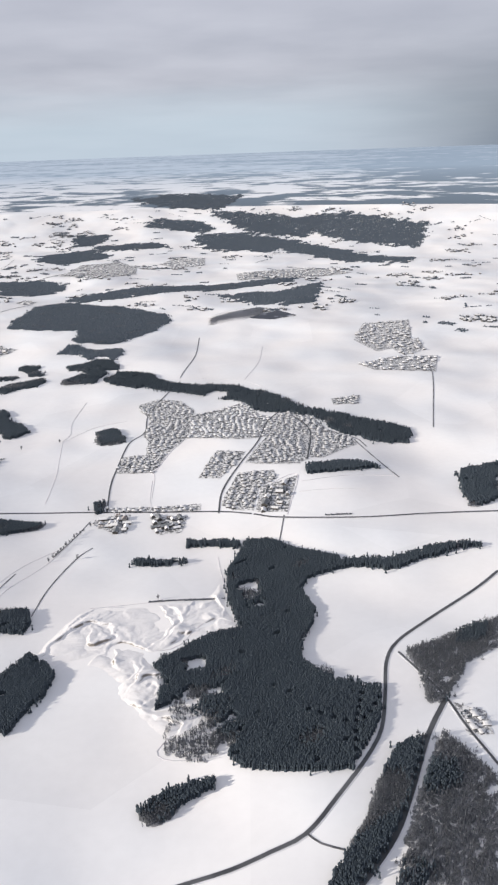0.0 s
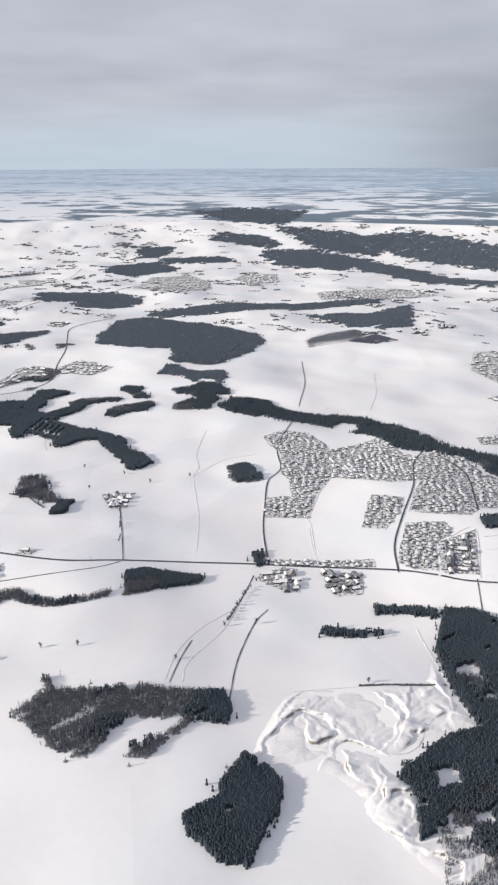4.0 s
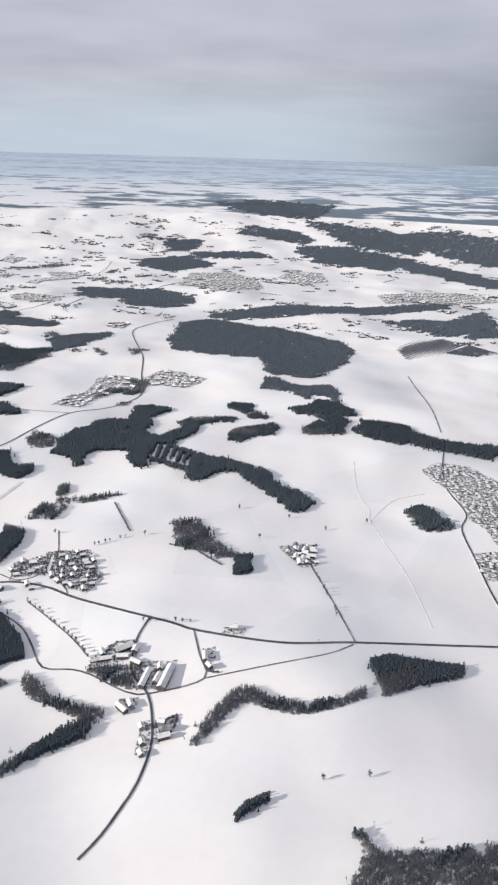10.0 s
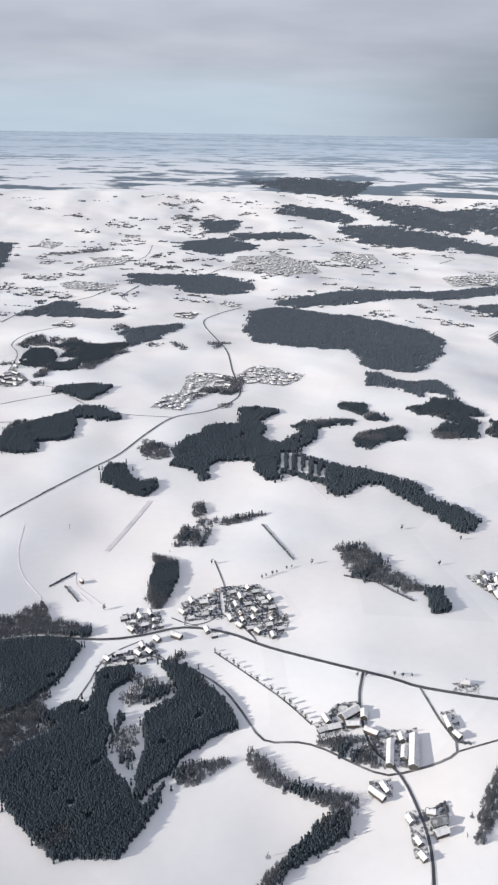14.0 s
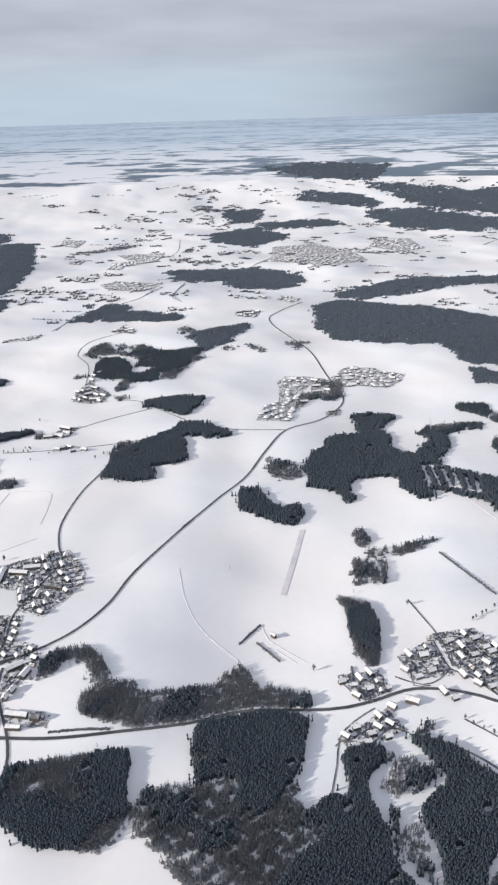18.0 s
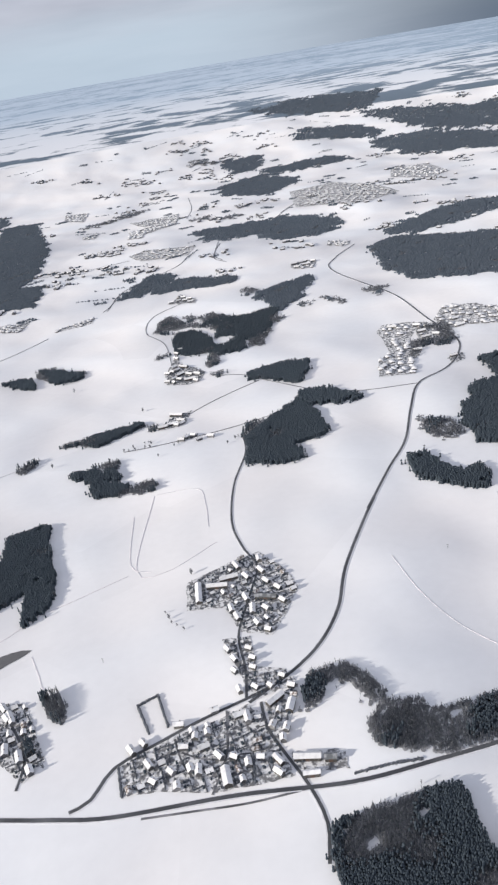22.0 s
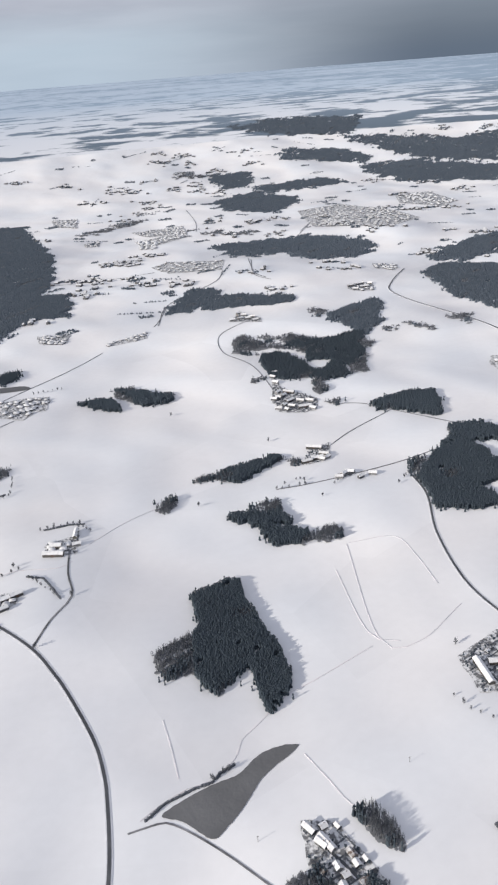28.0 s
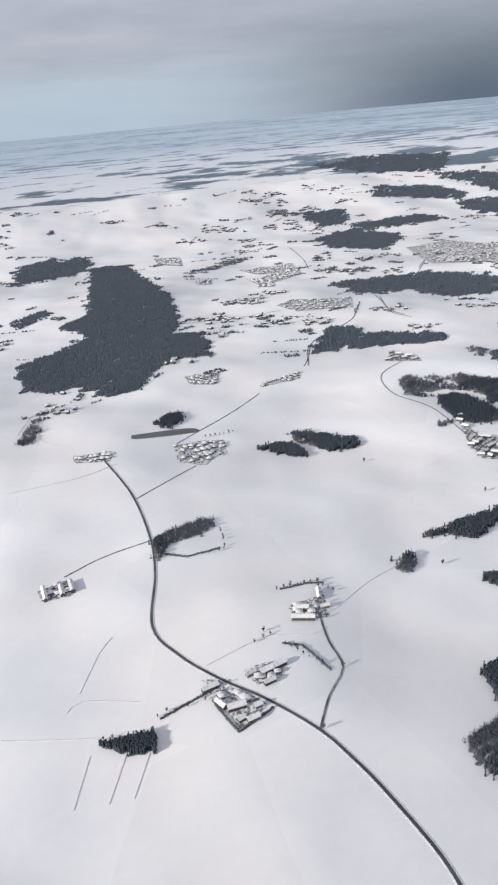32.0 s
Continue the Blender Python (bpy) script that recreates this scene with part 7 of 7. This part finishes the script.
far_village([(-64, 888), (-33, 901), (-4, 923), (13, 872), (26, 858), (18, 796), (-10, 791), (-36, 798), (-67, 804)], 5.4, 0.47)
far_village([(26, 858), (50, 872), (70, 862), (79, 834), (88, 810), (113, 785), (111, 766), (74, 730), (60, 729), (49, 714), (22, 715), (-3, 721), (8, 759), (20, 791)], 5.4, 0.47)
far_village([(-33, 756), (-5, 749), (-10, 727), (-30, 687), (-49, 693), (-39, 738)], 5.4, 0.47)
village([(10, 660), (44, 680), (31, 611), (4, 617)], 8.6, barn_share=0.7)
far_village([(-11, 695), (22, 696), (25, 678), (7, 658), (2, 620), (-16, 624), (-26, 634), (-23, 652)], 5.4, 0.47)
farmstead([(-127, 625), (-108, 627), (-107, 591), (-122, 596), (-140, 612)])
farmstead([(-90, 621), (-57, 619), (-60, 591), (-80, 588)])
far_village([(-131, 642), (-89, 640), (-47, 639), (-47, 628), (-89, 631), (-130, 634)], 5.4, 0.47)
far_village([(210, 1353), (288, 1357), (265, 1213), (203, 1169), (178, 1241)], 10.5, 0.74)
far_village([(165, 1088), (219, 1128), (284, 1127), (259, 1034), (180, 1049)], 10.5, 0.74)
far_village([(224, 1211), (283, 1246), (277, 1171), (239, 1139)], 10.5, 0.74)
tree_row([(-160, 540), (-149, 582), (-137, 616)])
tree_row([(-267, 730), (-258, 681), (-254, 654)])
tree_row([(-470, 668), (-451, 648), (-430, 625), (-416, 606)])
tree_row([(-439, 754), (-416, 771)])
tree_row([(-355, 643), (-386, 644)])
tree_row([(-319, 485), (-307, 497)])
tree_row([(-159, 547), (-148, 588)])
tree_row([(-998, 1336), (-969, 1345)])
tree_row([(-717, 1029), (-670, 1072)])
tree_row([(-781, 1055), (-809, 1053)])
tree_row([(-1068, 950), (-1052, 956), (-1033, 958)])
tree_row([(-983, 1045), (-955, 1047)])
tree_row([(-955, 1045), (-959, 1005)])
tree_row([(-989, 987), (-973, 964)])
tree_row([(-1027, 1107), (-1010, 1110), (-1009, 1142)])
tree_row([(-878, 741), (-862, 750)])
tree_row([(-856, 731), (-849, 713)])
tree(-840, 762)
tree(-789, 1147)
tree(-846, 860)
tree(-865, 1233)
tree(-962, 959)
tree(-984, 918)
tree(-1000, 1002)
tree(-475, 776)
tree(-306, 777)
tree(-401, 776)
tree(-323, 833)
tree(-249, 796)
tree(-279, 509)
tree(-255, 511)
tree(-189, 496)
tree(-279, 818)
tree(-139, 545)
tree(-211, 814)
tree(-69, 481)
tree_row([(-802, 1058), (-783, 1065), (-781, 1054)])
tree_row([(-774, 1032), (-756, 1051), (-745, 1057)])
tree_row([(-772, 814), (-768, 803), (-761, 795)])
tree(-867, 1046)
tree(-754, 850)
hedge([(-1038, 953), (-1033, 940), (-1027, 927), (-1006, 939)])
hedge([(-981, 1044), (-962, 1046), (-951, 1044)])
hedge([(-991, 988), (-980, 983), (-974, 970), (-969, 958)])
hedge([(-1058, 1119), (-1038, 1107), (-1012, 1112)])
hedge([(-782, 720), (-788, 741), (-777, 745), (-772, 721)])
hedge([(-797, 703), (-795, 686)])
hedge([(-732, 694), (-733, 678)])
hedge([(-365, 550), (-357, 555), (-358, 545)])
hedge([(-344, 610), (-342, 593), (-334, 591)])
hedge([(-408, 602), (-403, 617)])
hedge([(-75, 477), (-53, 480), (-21, 482)])
tree_row([(-1057, 951), (-1037, 956), (-1026, 964)])
tree_row([(-1007, 994), (-996, 999)])
tree_row([(-955, 1044), (-948, 1032)])
tree_row([(-900, 803), (-892, 806)])
tree_row([(-843, 736), (-838, 724), (-836, 715)])
tree(-544, 713)
hedge([(-522, 714), (-523, 697), (-515, 684)])
hedge([(-888, 808), (-895, 805), (-900, 801), (-909, 800), (-912, 799), (-923, 796), (-933, 789)])
tree_row([(-889, 807), (-894, 805), (-899, 802)])
hedge([(-324, 487), (-318, 495), (-312, 498), (-306, 501)])
hedge([(-1067, 948), (-1056, 953), (-1037, 961)])
tree_row([(-1098, 942), (-1087, 942), (-1072, 940)])
utility_pole(-886, 765)
utility_pole(-809, 783)
utility_pole(-271, 624)
utility_pole(-590, 828)
utility_pole(-258, 479)
hedge([(-436, 841), (-424, 809), (-414, 782)])
hedge([(-688, 673), (-676, 674), (-656, 674)])
hedge([(-379, 759), (-357, 750), (-347, 737), (-336, 725)])
hedge([(63, 599), (74, 598), (86, 597)])
hedge([(-575, 740), (-568, 730), (-563, 722)])
hedge([(-586, 740), (-580, 748), (-572, 759)])

far_countryside()


# ---------- the airliner: cabin window and starboard wing ----------
WING_GREY = material("wing_paint", (0.385, 0.39, 0.41), 0.45, (0.345, 0.35, 0.37), 1.3, bump=0.02, spec=0.4)
FAIRING_GREY = material("fairing_paint", (0.385, 0.385, 0.385), 0.5, (0.32, 0.32, 0.315), 2.2, spec=0.4)
SEAM = material("seam_sealant", (0.10, 0.10, 0.108), 0.6, (0.13, 0.13, 0.137), 6.0)
EMBLEM = material("orange_decal", (0.45, 0.19, 0.03), 0.5, (0.40, 0.17, 0.03), 9.0)
RUBBER = material("window_seal", (0.010, 0.011, 0.013), 0.55, (0.016, 0.017, 0.019), 40.0)
LINING = material("cabin_lining", (0.020, 0.021, 0.023), 0.7, (0.026, 0.027, 0.029), 25.0)


def wing_plate(name, outline, top, thick, mat, parent, bevel=0.0):
    """A slab whose outline lies in the wing's plane: metres abeam and ahead."""
    bm = bmesh.new()
    face = bm.faces.new([bm.verts.new((x, y, top)) for x, y in outline])
    bmesh.ops.recalc_face_normals(bm, faces=[face])
    if face.normal.z < 0:
        face.normal_flip()
    r = bmesh.ops.extrude_face_region(bm, geom=[face])
    for v in r["geom"]:
        if isinstance(v, bmesh.types.BMVert):
            v.co.z -= thick
    bmesh.ops.recalc_face_normals(bm, faces=bm.faces)
    if bevel:
        bmesh.ops.bevel(bm, geom=bm.edges[:], offset=bevel, segments=5, affect="EDGES", profile=0.5)
        for f in bm.faces:
            f.smooth = len(f.verts) == 4
    return part(name, bm, mat, parent)


def airliner_wing(plane):
    # x abeam along the dihedral, y ahead
    wing = wing_plate("wing", [(4.21, 4.89), (5.29, 4.48), (6.74, 4.29), (8.78, 4.05), (12.49, 3.23), (13.98, 2.94), (11.62, 2.45), (10.23, 2.66), (6.76, 3.13), (4.86, 3.44), (3.93, 3.62), (3.17, 3.75)], 0.0, 0.16, WING_GREY, plane, 0.01)
    wing.matrix_basis = Matrix.Rotation(radians(149.73 - 90), 4, "Z") @ Matrix.Rotation(radians(-6), 4, "Y")
    wing_plate("spar_cover", [(3.2, 3.7), (11.6, 2.42), (8.7, 1.82), (4.2, 2.2), (2.95, 2.5), (2.0, 2.3), (2.0, 2.7)], -0.05, 0.05, SEAM, wing)
    for outline in ([(3.22, 3.65), (3.84, 3.55), (3.41, 2.87), (3.01, 2.87)], [(3.89, 3.57), (5.33, 3.31), (4.75, 2.57), (3.45, 2.87)], [(5.36, 3.31), (6.98, 3.04), (6.29, 2.27), (4.78, 2.56)],
                    [(7.01, 3.04), (8.85, 2.79), (7.91, 1.97), (6.32, 2.26)], [(8.88, 2.79), (11.6, 2.40), (8.7, 1.80), (7.94, 1.96)]):
        wing_plate("spoiler", outline, 0.0, 0.04, WING_GREY, wing)
    wing_plate("inner_panel", [(3.18, 3.60), (2.98, 2.87), (2.46, 2.80), (2.0, 2.75), (2.9, 3.6)], 0.0, 0.04, WING_GREY, wing)
    wing_plate("flap", [(3.40, 2.83), (4.73, 2.51), (6.26, 2.22), (7.76, 1.94), (8.70, 1.77), (7.80, 1.58), (6.87, 1.72), (4.19, 2.10), (2.90, 2.42)], -0.005, 0.05, WING_GREY, wing, 0.008)
    wing_plate("flap", [(2.0, 2.70), (2.47, 2.76), (3.0, 2.83), (2.88, 2.40), (2.34, 2.27), (1.90, 2.17), (1.70, 2.12)], -0.005, 0.05, WING_GREY, wing, 0.008)
    wing_plate("fairing", [(2.02, 2.17), (2.33, 2.27), (2.55, 2.28), (2.48, 2.07), (2.33, 1.84), (2.21, 1.71), (2.15, 1.69), (2.08, 1.82), (2.02, 2.01)], -0.03, 0.07, FAIRING_GREY, wing, 0.032)
    wing_plate("fairing", [(1.96, 2.42), (1.91, 2.18), (1.84, 1.94), (1.69, 1.67), (1.57, 1.49), (1.51, 1.44), (1.45, 1.55), (1.38, 1.75)], 0.0, 0.08, FAIRING_GREY, wing, 0.036)
    wing_plate("fairing", [(3.44, 2.21), (4.19, 2.10), (4.14, 1.88), (3.92, 1.44), (3.78, 1.35), (3.55, 1.26), (3.40, 1.53), (3.35, 1.91)], -0.03, 0.05, FAIRING_GREY, wing, 0.022)
    wing_plate("seam", [(3.17, 3.755), (3.93, 3.625), (3.92, 3.56), (3.16, 3.69)], 0.006, 0.004, SEAM, wing)
    for k in range(9):
        a = 3.98 + k * 0.095
        wing_plate("decal_bar", [(a, 3.60 - k * 0.016), (a + 0.06, 3.59 - k * 0.016), (a + 0.055, 3.565 - k * 0.016), (a - 0.005, 3.575 - k * 0.016)], 0.006, 0.003, SEAM, wing)
    wing_plate("seam", [(4.86, 3.455), (6.76, 3.145), (10.23, 2.675), (11.62, 2.465), (11.6, 2.41), (10.2, 2.615), (6.75, 3.105), (4.85, 3.415)], 0.006, 0.004, SEAM, wing)
    for (x0, y0), (x1, y1) in (((3.87, 3.56), (3.43, 2.87)), ((5.35, 3.31), (4.765, 2.565)), ((7.0, 3.04), (6.305, 2.265)), ((8.87, 2.79), (7.925, 1.965)), ((3.20, 3.66), (2.99, 2.86))):
        wing_plate("seam", [(x0, y0), (x0 + 0.02, y0), (x1 + 0.02, y1), (x1, y1)], 0.006, 0.05, SEAM, wing)
    wing_plate("emblem", [(3.91, 3.93), (4.08, 4.08), (4.13, 4.08), (4.07, 4.00), (4.14, 4.04), (4.05, 3.91), (3.94, 3.79)], 0.006, 0.003, EMBLEM, wing)
    tagged(wing, "grey painted wing with dark seams")


def cabin_window(plane):
    """Oval reveal of a cabin window: dark lining and black seal."""
    lining = None
    for name, r0, r1, z0, mat in (("window_surround", 1.085, 1.5, 0.0, LINING), ("seal", 1.0, 1.09, 0.004, RUBBER)):
        bm = bmesh.new()
        rings = []
        for r, z in ((r0, z0 - 0.01), (r0, z0), ((r0 + r1) / 2, z0 + 0.003), (r1, z0), (r1, z0 - 0.01)):
            rings.append([bm.verts.new((0.1411 * r * math.cos(k * math.pi / 48), 0.1533 * r * math.sin(k * math.pi / 48), z)) for k in range(96)])
        for a, b in zip(rings, rings[1:] + rings[:1]):
            for k in range(96):
                bm.faces.new((a[k], a[(k + 1) % 96], b[(k + 1) % 96], b[k]))
        bmesh.ops.recalc_face_normals(bm, faces=bm.faces)
        ob = part(name, bm, mat, lining or plane)
        if lining is None:
            lining = tagged(ob, "dark oval cabin window surround")
            lining.matrix_basis = Matrix.Translation((0, 0, 0.9)) @ pose(0, 0, 0, 90 - 21.11, 0, 0.39) @ pose(0, 0, 0, 0, 0, 0.99) @ Matrix.Translation((0.0521, 0.0325, -0.2))


airliner = tagged(new("airliner"), "grey airliner in flight, its wing seen from a cabin window", "airliner")
airliner.location = (-294.3, 179.7, 297.5)
airliner_wing(airliner)
cabin_window(airliner)
